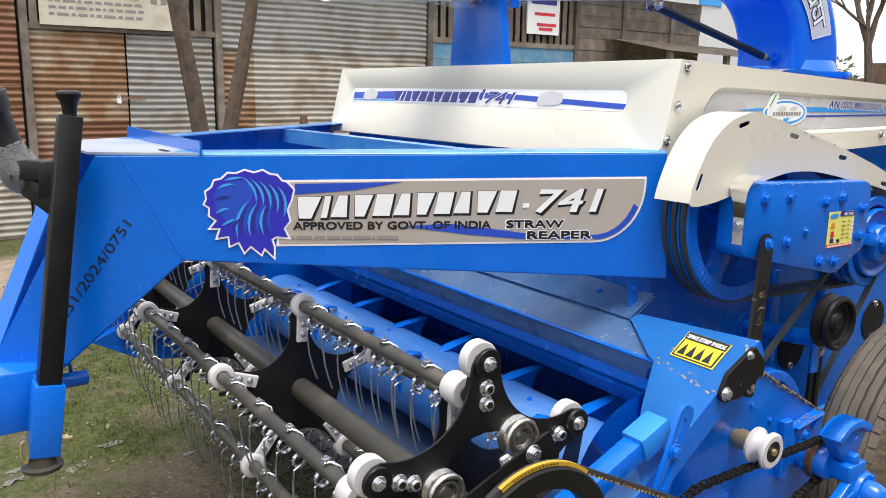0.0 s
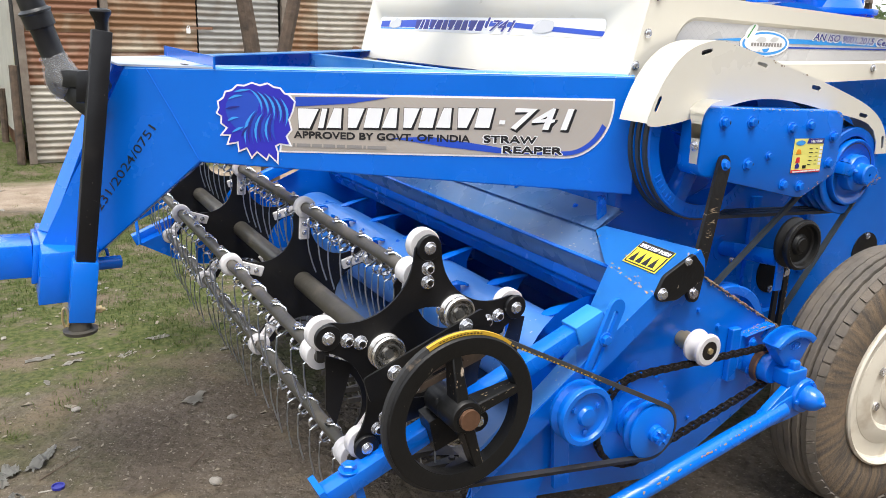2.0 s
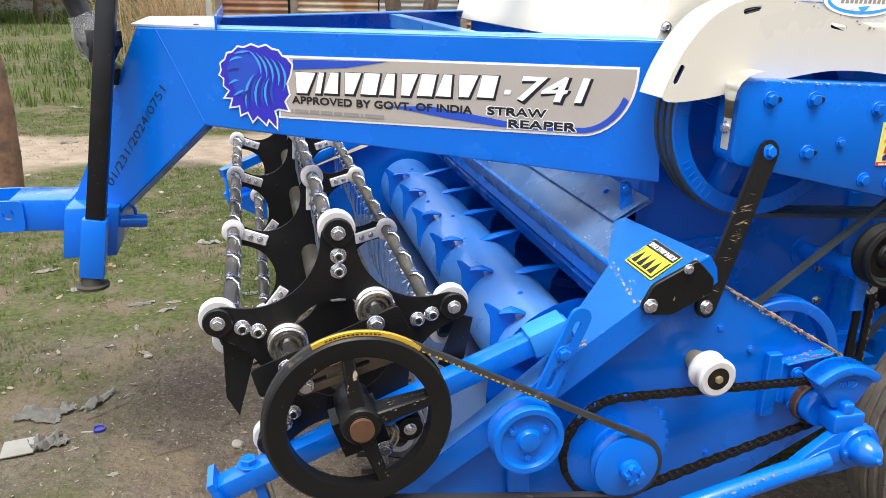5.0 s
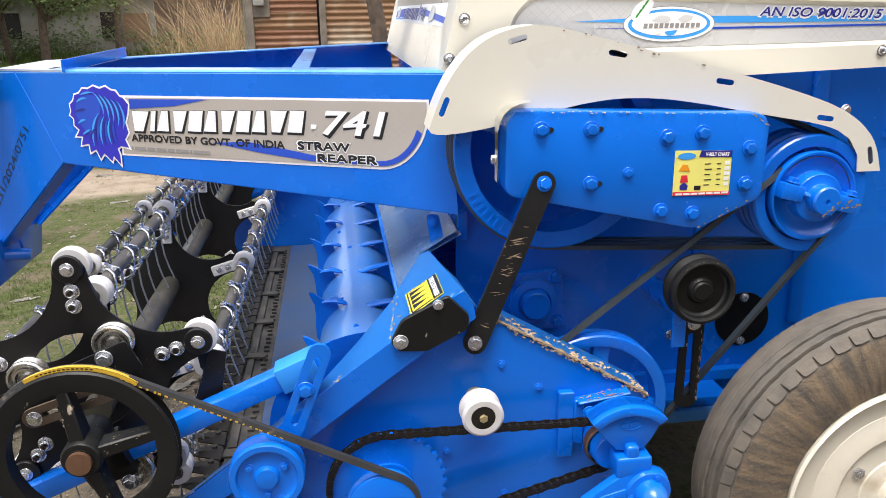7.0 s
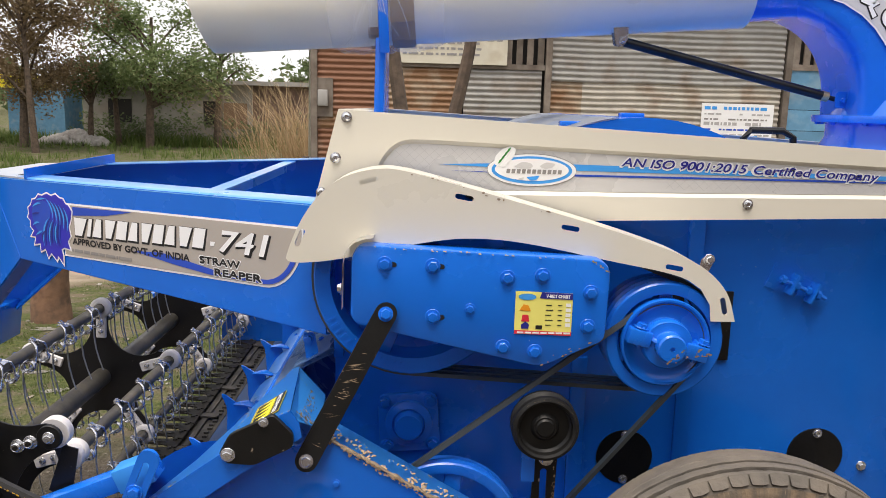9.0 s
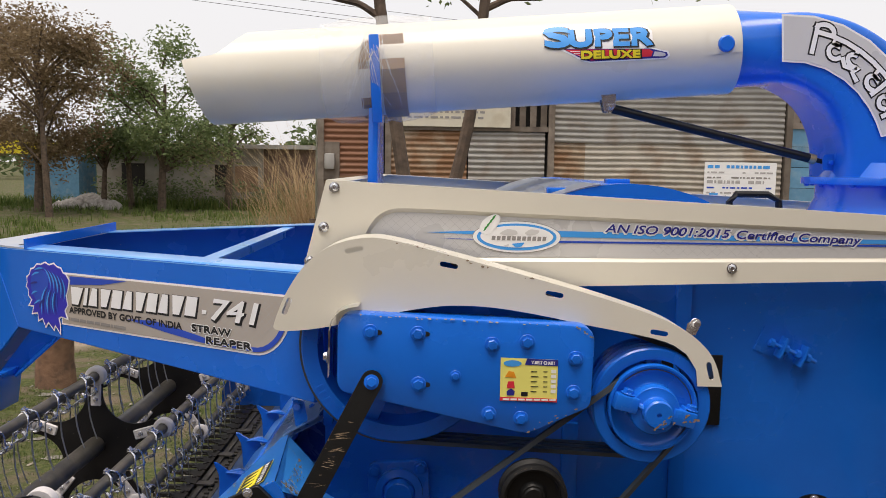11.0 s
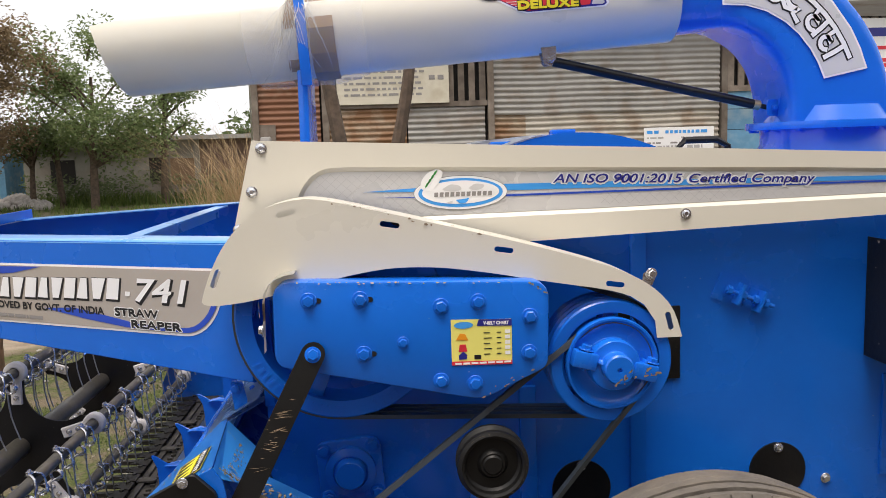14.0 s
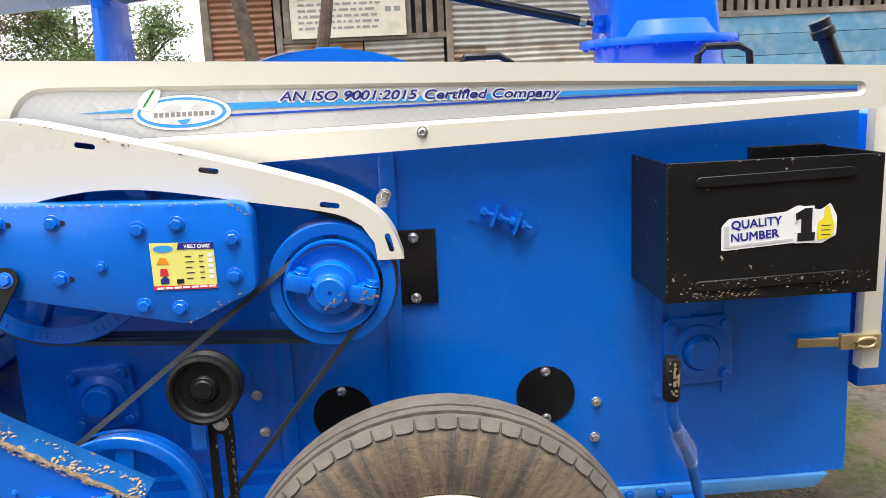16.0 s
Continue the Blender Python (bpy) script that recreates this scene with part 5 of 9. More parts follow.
bolt_on(BOLT_ZINC, guard, (2.738, 1.397, 1.293))

# ---- tension plate ----
bm = B()
PL = rounded([(1.814, 1.338), (2.443, 1.314), (2.438, 1.112), (2.282, 1.040), (1.826, 1.140), (1.812, 1.16)], [0.045, 0.045, 0.02, 0.03, 0.03, 0.02], 5)
plate(bm, list(reversed(PL)), 0.085, side(1.235))
soften(bm, 0.006, 2, 60)
tplate = part("tension_plate", bm, BLUE, REAPER, "blue belt-tension plate with hex bolts")
for k, (x, z) in enumerate(((1.894, 1.292), (2.010, 1.290), (2.192, 1.266), (2.277, 1.273), (2.396, 1.234), (2.393, 1.149), (2.266, 1.082), (2.187, 1.092), (2.013, 1.164))):
    bolt_on(BOLT_BLUE, tplate, (x, 1.2345, z), turn=0.4 * k)
bolt_on(BOLT_BLUE, tplate, (2.103, 1.2345, 1.186), turn=0.2, k=0.72)
# flat black sheets stand for the shade in these slots
for x, z in ((1.894, 1.292), (2.010, 1.290), (2.013, 1.164)):
    sheet("adjusting_slot", slot(x + 0.005, z, 0.048, 0.012, -3), SLOTBLACK, tplate, side(1.235), 0.001)
VB = side(1.2345)
chips(tplate, [((1.84, 1.233, 1.335), (2.42, 1.233, 1.313), (0, -0.7, 0.7), (0, 0, -0.004), 34), ((2.40, 1.233, 1.312), (2.44, 1.233, 1.285), (0, -1, 0), (-0.01, 0, 0), 12), ((2.28, 1.234, 1.046), (2.43, 1.234, 1.115), (0, -1, 0), (0, 0, 0.012), 10)], 5, size=(0.0012, 0.0045))
vb = sheet("belt_chart_label", [(2.213, 1.127), (2.353, 1.124), (2.353, 1.230), (2.213, 1.234)], LEMON, tplate, VB, 0.001, label="yellow belt chart label")
sheet("label_band", [(2.272, 1.217), (2.353, 1.2145), (2.353, 1.230), (2.277, 1.2323)], NAVY, vb, VB, 0.0021)
sheet("label_band", [(2.213, 1.127), (2.353, 1.124), (2.353, 1.133), (2.213, 1.136)], RED, vb, VB, 0.0021)
writing("wording", "V-BELT CHART", WHITE, vb, VB @ Matrix.Translation((2.288, 1.2195, 0)) @ Matrix.Rotation(radians(-1.3), 4, "Z"), 0.0075, 0.058, fat=0.0006, lift=0.0030)
bars_of("label_bar", [(2.22 + k * 0.019, 2.236 + k * 0.019, 1.128) for k in range(7)], 0.0045, WHITE, vb, VB, 0.0030)
bars_of("label_bar", [(2.288, 2.288 + 0.014 + 0.004 * (k % 2), 1.149 + k * 0.0125) for k in range(5)] + [(2.318, 2.328, 1.149 + k * 0.0125) for k in range(5)], 0.0022, INK, vb, VB, 0.0022)
bars_of("label_box", [(2.337, 2.349, 1.147 + k * 0.0125) for k in range(5)], 0.0085, WHITE, vb, VB, 0.0022)
sheet("label_oval", [(2.242 + 0.022 * math.cos(a / 16 * 6.2832), 1.220 + 0.008 * math.sin(a / 16 * 6.2832)) for a in range(16)], SKYB, vb, VB, 0.0022)
for pts, mt in (([(2.230, 1.140), (2.247, 1.140), (2.249, 1.150), (2.240, 1.158), (2.229, 1.15)], NAVY), ([(2.229, 1.158), (2.249, 1.158), (2.246, 1.175), (2.232, 1.175)], RED), ([(2.224, 1.186), (2.252, 1.184), (2.245, 1.199), (2.233, 1.201)], ORANGE)):
    sheet("label_mark", pts, mt, vb, VB, 0.0022)
sheet("label_mark", [(2.265, 1.139), (2.281, 1.139), (2.281, 1.149), (2.265, 1.149)], INK, vb, VB, 0.0022)

# ---- pulleys and belts of the drive ----
def spoked(name, x, y, z, R, rim, depth, hub, spokes, material, parent, turn=0.0, sw=0.035, label="", groove=True):
    """A cast pulley: grooved rim from y (near face) backwards, with its hub and spokes as parts."""
    bm = B()
    prof = [(R - rim, 0), (R - rim * 0.75, 0.002), (R - 0.004, 0.002), (R, -0.002)]
    if groove:
        n = max(1, round(depth / 0.03))
        for k in range(n):
            a, b = -depth * (k + 0.12) / n, -depth * (k + 0.88) / n
            prof += [(R, a), (R - 0.014, a - 0.006), (R - 0.014, b + 0.006), (R, b)]
    prof += [(R, -depth + 0.003), (R - 0.004, -depth), (R - rim, -depth), (R - rim, 0)]
    m = turned(x, y, z)
    lathe(bm, prof, m, 64)
    p = part(name, bm, material, parent, label)
    if spokes:
        bm = B()
        lathe(bm, [(0.0, 0.004), (hub * 0.55, 0.004), (hub * 0.6, 0.0), (hub, 0.0), (hub, -depth), (0.0, -depth)], m, 32)
        part("hub", bm, material, p)
    for k in range(spokes):
        a = turn + 6.28318 * k / spokes
        d = Vector((math.cos(a), 0, math.sin(a)))
        c = Vector((x, y + depth * 0.45, z))
        bm = B()
        bar(bm, c + d * hub * 0.9, c + d * (R - rim * 0.6), depth * 0.5, sw, up=(-d.z, 0, d.x))
        soften(bm, 0.004)
        part("spoke", bm, material, p)
    return p


main_p = spoked("main_pulley", 1.960, 1.335, 1.234, 0.252, 0.042, 0.10, 0.055, 4, BLUE, REAPER, 1.187, 0.05, "large blue cast pulley")
def cast_letters(p, x, y, z, r, spans):
    """Raised cast signs round a pulley's rim, too worn to read."""
    bm = B()
    for a0, n in spans:
        for k in range(n):
            a = radians(a0 + k * 4.6)
            d = Vector((math.cos(a), 0, math.sin(a)))
            c = Vector((x, y - 0.003, z)) + d * r
            bar(bm, c - d * 0.009, c + d * 0.009, 0.0025, 0.006 + 0.003 * (k % 2), up=(-d.z, 0, d.x))
    part("cast_letters", bm, BLUE, p)["kind"] = "stuff"


cast_letters(main_p, 1.960, 1.335, 1.234, 0.231, ((208, 7), (250, 5), (288, 8), (325, 6)))
spoked("driven_pulley", 2.603, 1.295, 1.100, 0.150, 0.030, 0.12, 0.07, 5, BLUE, REAPER, 0.3, 0.03, "blue cast pulley with clamped hub")
bm = B()
lathe(bm, [(0.108, -0.02), (0.108, 0.004), (0.112, 0.010), (0.113, 0.030), (0.111, 0.034), (0.106, 0.034), (0.103, 0.030), (0.088, 0.020), (0.068, 0.017), (0.063, 0.019), (0.062, 0.050), (0.059, 0.054), (0.039, 0.054), (0.036, 0.056), (0.036, 0.088), (0.032, 0.093), (0.006, 0.093), (0.005, 0.086), (0.0, 0.086)], turned(2.603, 1.312, 1.098), 56)
rod(bm, (2.560, 1.262, 1.112), (2.578, 1.240, 1.106), 0.007, 8)
hubp = part("clamp_hub", bm, BLUE, REAPER)
chips(hubp, [((2.67, 1.250, 1.068), (2.71, 1.250, 1.078), (0, -1, 0), (0, 0, 0.02), 10), ((2.59, 1.215, 1.065), (2.63, 1.215, 1.10), (0, -1, 0), (0.01, 0, -0.02), 14)], 9, size=(0.002, 0.006))
for s in (1, -1):
    bm = B()
    box(bm, (0.045 * s, -0.020, 0.018), (0.104 * s, 0.020, 0.062))
    box(bm, (0.072 * s - 0.004, -0.028, 0.024), (0.072 * s + 0.004, 0.028, 0.056))
    bmesh.ops.recalc_face_normals(bm, faces=bm.faces[:])
    soften(bm, 0.004)
    bmesh.ops.transform(bm, matrix=turned(2.603, 1.312, 1.098) @ Matrix.Rotation(radians(-14), 4, "Z"), verts=bm.verts[:])
    part("clamp_ear", bm, BLUE, hubp)
for s in (1, -1):
    a = radians(-14)
    bolt_on(BOLT_BLUE, hubp, (2.600 + s * 0.082 * math.cos(a) + 0.016, 1.272, 1.098 + s * 0.082 * math.sin(a) + 0.02), (0.3, 0, 1), name="clamp_bolt")
for k in range(3):
    y = 1.347 + k * 0.031
    bm = B()
    strap(bm, belt_round([(1.960, 1.234, 0.252), (2.603, 1.100, 0.151)], y), 0.022, 0.012)
    part("drive_belt", bm, BELT, REAPER, angle=60)
spoked("lower_pulley", 2.06, 1.275, 0.568, 0.197, 0.030, 0.05, 0.05, 4, BLUE, REAPER, 1.45, 0.045, "blue cast pulley")
bm = B()
strap(bm, belt_round([(2.06, 0.568, 0.194), (2.603, 1.098, 0.104)], 1.293), 0.020, 0.012)
part("long_belt", bm, BELT, REAPER, angle=60)
bm = B()
lathe(bm, [(0.0, 0.000), (0.020, 0.000), (0.024, -0.004), (0.028, -0.004), (0.032, -0.008), (0.036, -0.014), (0.060, -0.015), (0.066, -0.010), (0.068, 0.004), (0.074, 0.008), (0.082, 0.004), (0.084, -0.002), (0.084, -0.008), (0.068, -0.020), (0.068, -0.026), (0.084, -0.038), (0.084, -0.046), (0.0, -0.05)], turned(2.300, 1.210, 0.890), 48)
idl = part("idler_pulley", bm, WORN, REAPER, "worn black idler pulley")
bm = B()
ring_plate(bm, rounded([(2.285, 0.81), (2.345, 0.81), (2.338, 0.545), (2.280, 0.545)], 0.024), [slot(2.311, 0.665, 0.18, 0.018, 90)], 0.010, side(1.275))
part("idler_arm", bm, WORN, idl)
bolt_on(BOLT_ZINC, idl, (2.316, 1.275, 0.782), k=1.3)
chips(idl, [((2.300 + 0.077 * math.cos(radians(t0)), 1.2050, 0.890 + 0.077 * math.sin(radians(t0))), (2.300 + 0.077 * math.cos(radians(t0 + 14)), 1.2050, 0.890 + 0.077 * math.sin(radians(t0 + 14))), (0, -1, 0), (0, 0, 0), 7) for t0 in range(-70, 130, 14)], 16, STRAW, (0.0008, 0.0030))
chips(idl, [((2.342, 1.274, 0.80), (2.337, 1.274, 0.56), (0, -1, 0), (-0.006, 0, 0), 46)], 15, size=(0.001, 0.004))

bm = B()  # blue tube and strap that carry the idler
rod(bm, (2.300, 1.529, 0.800), (2.266, 1.262, 0.835), 0.027, 20)
bar(bm, (2.267, 1.258, 0.852), (2.267, 1.258, 0.728), 0.008, 0.034, up=(1, 0, 0))
lathe(bm, [(0.048, 0.0), (0.048, 0.006), (0.0, 0.006)], turned(2.300, 1.5299, 0.800), 28)
part("idler_carrier", bm, BLUE, REAPER)

# ---- fittings on the side panel ----
def flange_bearing(x, z, s, turn):
    bm = B()
    m = turned(x, 1.53, z) @ Matrix.Rotation(radians(turn), 4, "Z")
    pts = rounded([(-s, -s), (s, -s), (s, s), (-s, s)], s * 0.35, 4)
    plate(bm, pts, 0.020, m @ Matrix.Translation((0, 0, 0.020)))
    soften(bm, 0.003)
    lathe(bm, [(s * 0.80, 0.010), (s * 0.78, 0.030), (s * 0.55, 0.036), (s * 0.52, 0.030), (s * 0.48, 0.030), (s * 0.46, 0.055), (s * 0.42, 0.060), (0.0, 0.060)], m, 32)
    ob = part("flange_bearing", bm, BLUE, REAPER, "blue square flange bearing")
    for sx, sz in ((1, 1), (1, -1), (-1, 1), (-1, -1)):
        p = m @ Vector((sx * s * 0.76, sz * s * 0.76, 0.020))
        bolt_on(BOLT_BLUE, ob, p, k=1.05)
    return ob


flange_bearing(1.955, 0.775, 0.086, 4)
fb = flange_bearing(3.572, 0.800, 0.096, 2)
for x in (3.462, 3.66):
    bm = B()
    box(bm, (x - 0.014, 1.522, 0.665), (x + 0.014, 1.5295, 0.958))
    part("bearing_strip", bm, BLUE, fb)
for x, z in ((3.147, 0.694), (2.586, 0.676)):
    bm = B()
    lathe(bm, [(0.082, 0.0), (0.082, 0.004), (0.0, 0.004)], turned(x, 1.5295, z), 40)
    c = part("hole_cover", bm, BLACK, REAPER, "round black hole cover")
    bolt_on(SCREW, c, (x, 1.525, z + 0.068), name="screw")
    bolt_on(SCREW, c, (x, 1.525, z - 0.068), name="screw")
bm = B()
box(bm, (2.69, 1.521, 0.978), (2.862, 1.5290, 1.180))
soften(bm, 0.002)
pad = part("rubber_pad", bm, BLACK, REAPER, "black rubber pad")
for z in (1.160, 0.996):
    bolt_on(SCREW, pad, (2.803, 1.520, z), name="screw")
for x, z, me in ((3.290, 0.662, BOLT_ZINC), (3.285, 0.557, BOLT_ZINC), (2.357, 0.747, BOLT_ZINC), (2.370, 0.640, BOLT_ZINC)):
    bolt_on(me, body, (x, 1.529, z))
bm = B()  # threaded clamp
d = radians(-22)
m = frame_at((3.05, 1.53, 1.196), (math.cos(d), 0, math.sin(d)), (-math.sin(d), 0, math.cos(d)))
for u in (-0.035, 0.028):
    box(bm, (u - 0.003, -0.03, 0.0), (u + 0.003, 0.03, 0.045), m)
    box(bm, (u - 0.03, -0.03, 0.0), (u + 0.003, 0.03, 0.004), m)
rod(bm, m @ Vector((-0.075, 0, 0.025)), m @ Vector((0.07, 0, 0.025)), 0.006, 8)
for u in (-0.065, -0.022, 0.014, 0.045):
    rod(bm, m @ Vector((u - 0.006, 0, 0.025)), m @ Vector((u + 0.006, 0, 0.025)), 0.013, 6)
lathe(bm, [(0.036, 0.0), (0.036, 0.003), (0.0, 0.003)], turned(3.10, 1.5299, 1.172), 28)
plate(bm, [(-0.095, -0.036), (-0.018, -0.036), (-0.018, 0.036), (-0.095, 0.036)], 0.004, m @ Matrix.Translation((0, 0, 0.005)))
part("threaded_clamp", bm, BLUE, REAPER)

# tool box
T = 0.004
bm = B()
box(bm, (3.388, 1.25, 1.015), (3.905, 1.25 + T, 1.348))
for z in (1.305, 1.058):
    plate(bm, slot(3.645, z, 0.38, 0.024, 1.2), 0.012, side(1.244))
soften(bm, 0.0015, 1)
tbox = part("tool_box", bm, WORN, REAPER, "scuffed black sheet-metal tool box")
for lo, hi in (((3.388, 1.25 + T, 1.015), (3.388 + T, 1.527, 1.348)), ((3.905 - T, 1.25 + T, 1.015), (3.905, 1.527, 1.348)), ((3.388 + T, 1.25 + T, 1.015), (3.905 - T, 1.527, 1.015 + T)), ((3.70, 1.50, 1.30), (3.905 - T, 1.527, 1.352))):
    bm = B()
    box(bm, lo, hi)
    soften(bm, 0.0012, 1)
    part("box_panel", bm, WORN, tbox)
QM = side(1.2495)
chips(tbox, [((3.42, 1.2435, 1.064), (3.88, 1.2435, 1.070), (0, -1, 0), (0, 0, -0.045), 110), ((3.45, 1.2435, 1.030), (3.62, 1.2435, 1.026), (0, -1, 0), (0, 0, 0.010), 60), ((3.392, 1.249, 1.347), (3.90, 1.249, 1.347), (0, -1, 0), (0, 0, -0.004), 14), ((3.389, 1.248, 1.03), (3.389, 1.248, 1.34), (0, -1, 0), (0.003, 0, 0), 12)], 7, size=(0.0007, 0.0034))
q = sheet("quality_label", rounded([(3.518, 1.136), (3.70, 1.147), (3.74, 1.143), (3.76, 1.142), (3.795, 1.16), (3.795, 1.205), (3.778, 1.238), (3.755, 1.222), (3.70, 1.236), (3.672, 1.222), (3.535, 1.212), (3.518, 1.195)], 0.006, 3), WHITE, tbox, QM, 0.001)
sheet("label_block", [(3.524, 1.142), (3.69, 1.152), (3.69, 1.158), (3.537, 1.149), (3.535, 1.196), (3.524, 1.194)], SILVER, q, QM, 0.0021)
writing("wording", "QUALITY", NAVY, q, QM @ Matrix.Translation((3.542, 1.187, 0)) @ Matrix.Rotation(radians(3.2), 4, "Z"), 0.0190, 0.120, fat=0.0010, lift=0.0026)
writing("wording", "NUMBER", NAVY, q, QM @ Matrix.Translation((3.542, 1.157, 0)) @ Matrix.Rotation(radians(3.2), 4, "Z"), 0.0190, 0.114, fat=0.0010, lift=0.0026)
plate_one = [(0.010, 0.0), (0.052, 0.0), (0.052, 0.020), (0.044, 0.020), (0.044, 0.078), (0.026, 0.078), (0.004, 0.066), (0.006, 0.050), (0.018, 0.054), (0.018, 0.020), (0.010, 0.020)]
sheet("numeral_edge", grown([(3.690 + x, 1.150 + y) for x, y in plate_one], -0.005), WHITE, q, QM, 0.0022)
sheet("numeral_one", [(3.690 + x, 1.150 + y) for x, y in plate_one], INK, q, QM, 0.0032)
sheet("thumb_mark", rounded([(3.748, 1.150), (3.782, 1.154), (3.790, 1.182), (3.783, 1.200), (3.774, 1.232), (3.764, 1.230), (3.763, 1.202), (3.748, 1.195)], 0.007, 3), YELLOW, q, QM, 0.0028)
bars_of("thumb_line", [(3.757, 3.779, 1.162 + k * 0.011) for k in range(3)], 0.0016, INK, q, QM, 0.0036)

# hand lever, latch, rear post
bm = B()
sweep(bm, [(3.395, 1.225, 0.80), (3.405, 1.235, 0.73), (3.43, 1.27, 0.67), (3.47, 1.31, 0.60), (3.50, 1.34, 0.52), (3.53, 1.36, 0.42), (3.55, 1.37, 0.30)], 0.014, 12)
box(bm, (3.50, 1.36, 0.26), (3.58, 1.51, 0.37))
lev = part("hand_lever", bm, BLUE, REAPER, "bent blue hand lever")
bm = B()
lathe(bm, [(0.0, 0.0), (0.019, 0.0), (0.021, 0.01), (0.021, 0.10), (0.016, 0.108), (0.0, 0.108)], Matrix.Translation((3.395, 1.225, 0.785)), 20)
grip = part("grip", bm, WORN, lev, "worn black grip")
chips(grip, [((3.395, 1.2035, 0.80), (3.395, 1.2035, 0.885), (0, -1, 0), (0.012, 0.002, 0), 30), ((3.395, 1.2035, 0.80), (3.395, 1.2035, 0.885), (0, -1, 0), (-0.012, 0.002, 0), 16)], 25, size=(0.002, 0.007))
bm = B()
sweep(bm, [(3.418, 1.253, 0.70), (3.44, 1.28, 0.655), (3.465, 1.305, 0.61), (3.485, 1.325, 0.565)], [0.017, 0.024, 0.027, 0.018], 12)
part("film_wrap", bm, FILM, lev)
bm = B()
bar(bm, (3.845, 1.50, 0.806), (4.0, 1.495, 0.803), 0.012, 0.024)
bar(bm, (3.96, 1.49, 0.806), (4.075, 1.49, 0.803), 0.02, 0.042)
sweep(bm, [(4.03 + 0.028 * math.cos(k * 0.6), 1.475, 0.803 + 0.014 * math.sin(k * 0.6)) for k in range(10)], 0.006, 8, True)
soften(bm, 0.002, 1)
part("toggle_latch", bm, BRASS, REAPER, "yellow zinc toggle latch")
bm = B()
box(bm, (4.028, 1.495, 0.72), (4.082, 1.535, 1.445))
soften(bm, 0.003)
part("rear_post", bm, CREAM, REAPER, "cream rear post")
bm = B()
box(bm, (4.085, 1.60, 0.62), (4.50, flip(1.60), 1.42))
soften(bm, 0.01)
part("rear_box", bm, BLUE, REAPER)

# ---- cutting table: side plates, hood, trough, auger ----
Y0, Y1 = 1.15, 3.58  # near and far side plates
SIDEPLATE = [(1.02, 0.34), (1.72, 0.245), (1.84, 0.300), (2.14, 0.455), (2.152, 0.652), (1.757, 0.882), (1.55, 0.80), (1.33, 0.64), (1.06, 0.44)]
bm = B()
plate(bm, SIDEPLATE, 0.006, side(Y0))
splate = part("table_side_plate", bm, BLUE, REAPER)
bm = B()
plate(bm, [(0.88, 0.34), (1.72, 0.245), (1.84, 0.300), (2.14, 0.455), (2.152, 0.652), (1.757, 0.882), (1.55, 0.84), (1.33, 0.745), (1.08, 0.655), (0.95, 0.60), (0.88, 0.45)], 0.006, side(Y1))
part("table_side_plate", bm, BLUE, REAPER)
bm = B()  # turned-over upper edge that gathers chaff
vs = [bm.verts.new(p) for p in ((1.757, Y0 - 0.002, 0.884), (2.153, Y0 - 0.002, 0.654), (2.153, Y0 + 0.11, 0.658), (1.757, Y0 + 0.11, 0.888))]
bmesh.ops.solidify(bm, geom=[bm.faces.new(vs)], thickness=0.005)
ledge = part("plate_ledge", bm, DUSTY, splate, "dusty folded ledge")
bm = B()  # crust of chaff along the edge
rows = []
for i in range(90):
    x = 1.762 + 0.386 * i / 89
    z = 0.887 - (x - 1.757) * 0.581
    w = 0.006 + 0.018 * max(0.0, 0.45 + noise.noise(Vector((x * 38, 0.2, 0.0)))) * (0.6 + 0.4 * noise.noise(Vector((x * 9, 1.2, 0.0))))
    hh = 0.001 + 0.006 * max(0.0, 0.5 + noise.noise(Vector((x * 55, 3.0, 0.0))))
    drip = 0.001 + 0.010 * max(0.0, noise.noise(Vector((x * 45, 7.0, 0.0))))
    rows.append([bm.verts.new(p) for p in ((x, Y0 - 0.0035, z - drip), (x, Y0 - 0.005, z + hh * 0.4), (x, Y0 + 0.003, z + hh), (x, Y0 + w * 0.6, z + hh * 0.8), (x, Y0 + w, z + 0.0004))])
for q, r in zip(rows, rows[1:]):
    for k in range(4):
        bm.faces.new((q[k], r[k], r[k + 1], q[k + 1]))
crust_ = part("chaff_crust", bm, CRUST, ledge, "crust of dusty chaff", angle=60)
chips(crust_, [((1.765, Y0 - 0.005, 0.884), (2.15, Y0 - 0.005, 0.660), (0, -0.9, 0.4), (0, 0.0, -0.012), 150)], 64, CRUST, (0.002, 0.006), "chaff_lump")
rng = random.Random(5)
bm = B()
for k in range(650):
    t, e = rng.random(), rng.random() ** 2.0
    if noise.noise(Vector((t * 9, e * 2, 0.5))) + 0.25 < rng.random() * 0.75:
        continue
    x, y = 1.765 + 0.385 * t, Y0 + 0.002 + e * 0.085
    z = 0.886 - (x - 1.757) * 0.581
    s = rng.uniform(0.0012, 0.0042)
    v = bmesh.ops.create_icosphere(bm, subdivisions=1, radius=s)["verts"]
    bmesh.ops.transform(bm, matrix=Matrix.Translation((x, y, z + s * 0.4)) @ Matrix.Rotation(rng.uniform(0, 3), 4, "Z") @ Matrix.Diagonal((1.9, 1.0, 0.6, 1)), verts=v)
part("chaff", bm, STRAW, ledge)["kind"] = "stuff"
for x, z in ((1.79, 0.765), (1.88, 0.70), (1.93, 0.60), (1.66, 0.55), (1.80, 0.42), (1.62, 0.40), (1.95, 0.52)):
    bolt_on(BOLT_BLUE, splate, (x, Y0, z), k=0.55)

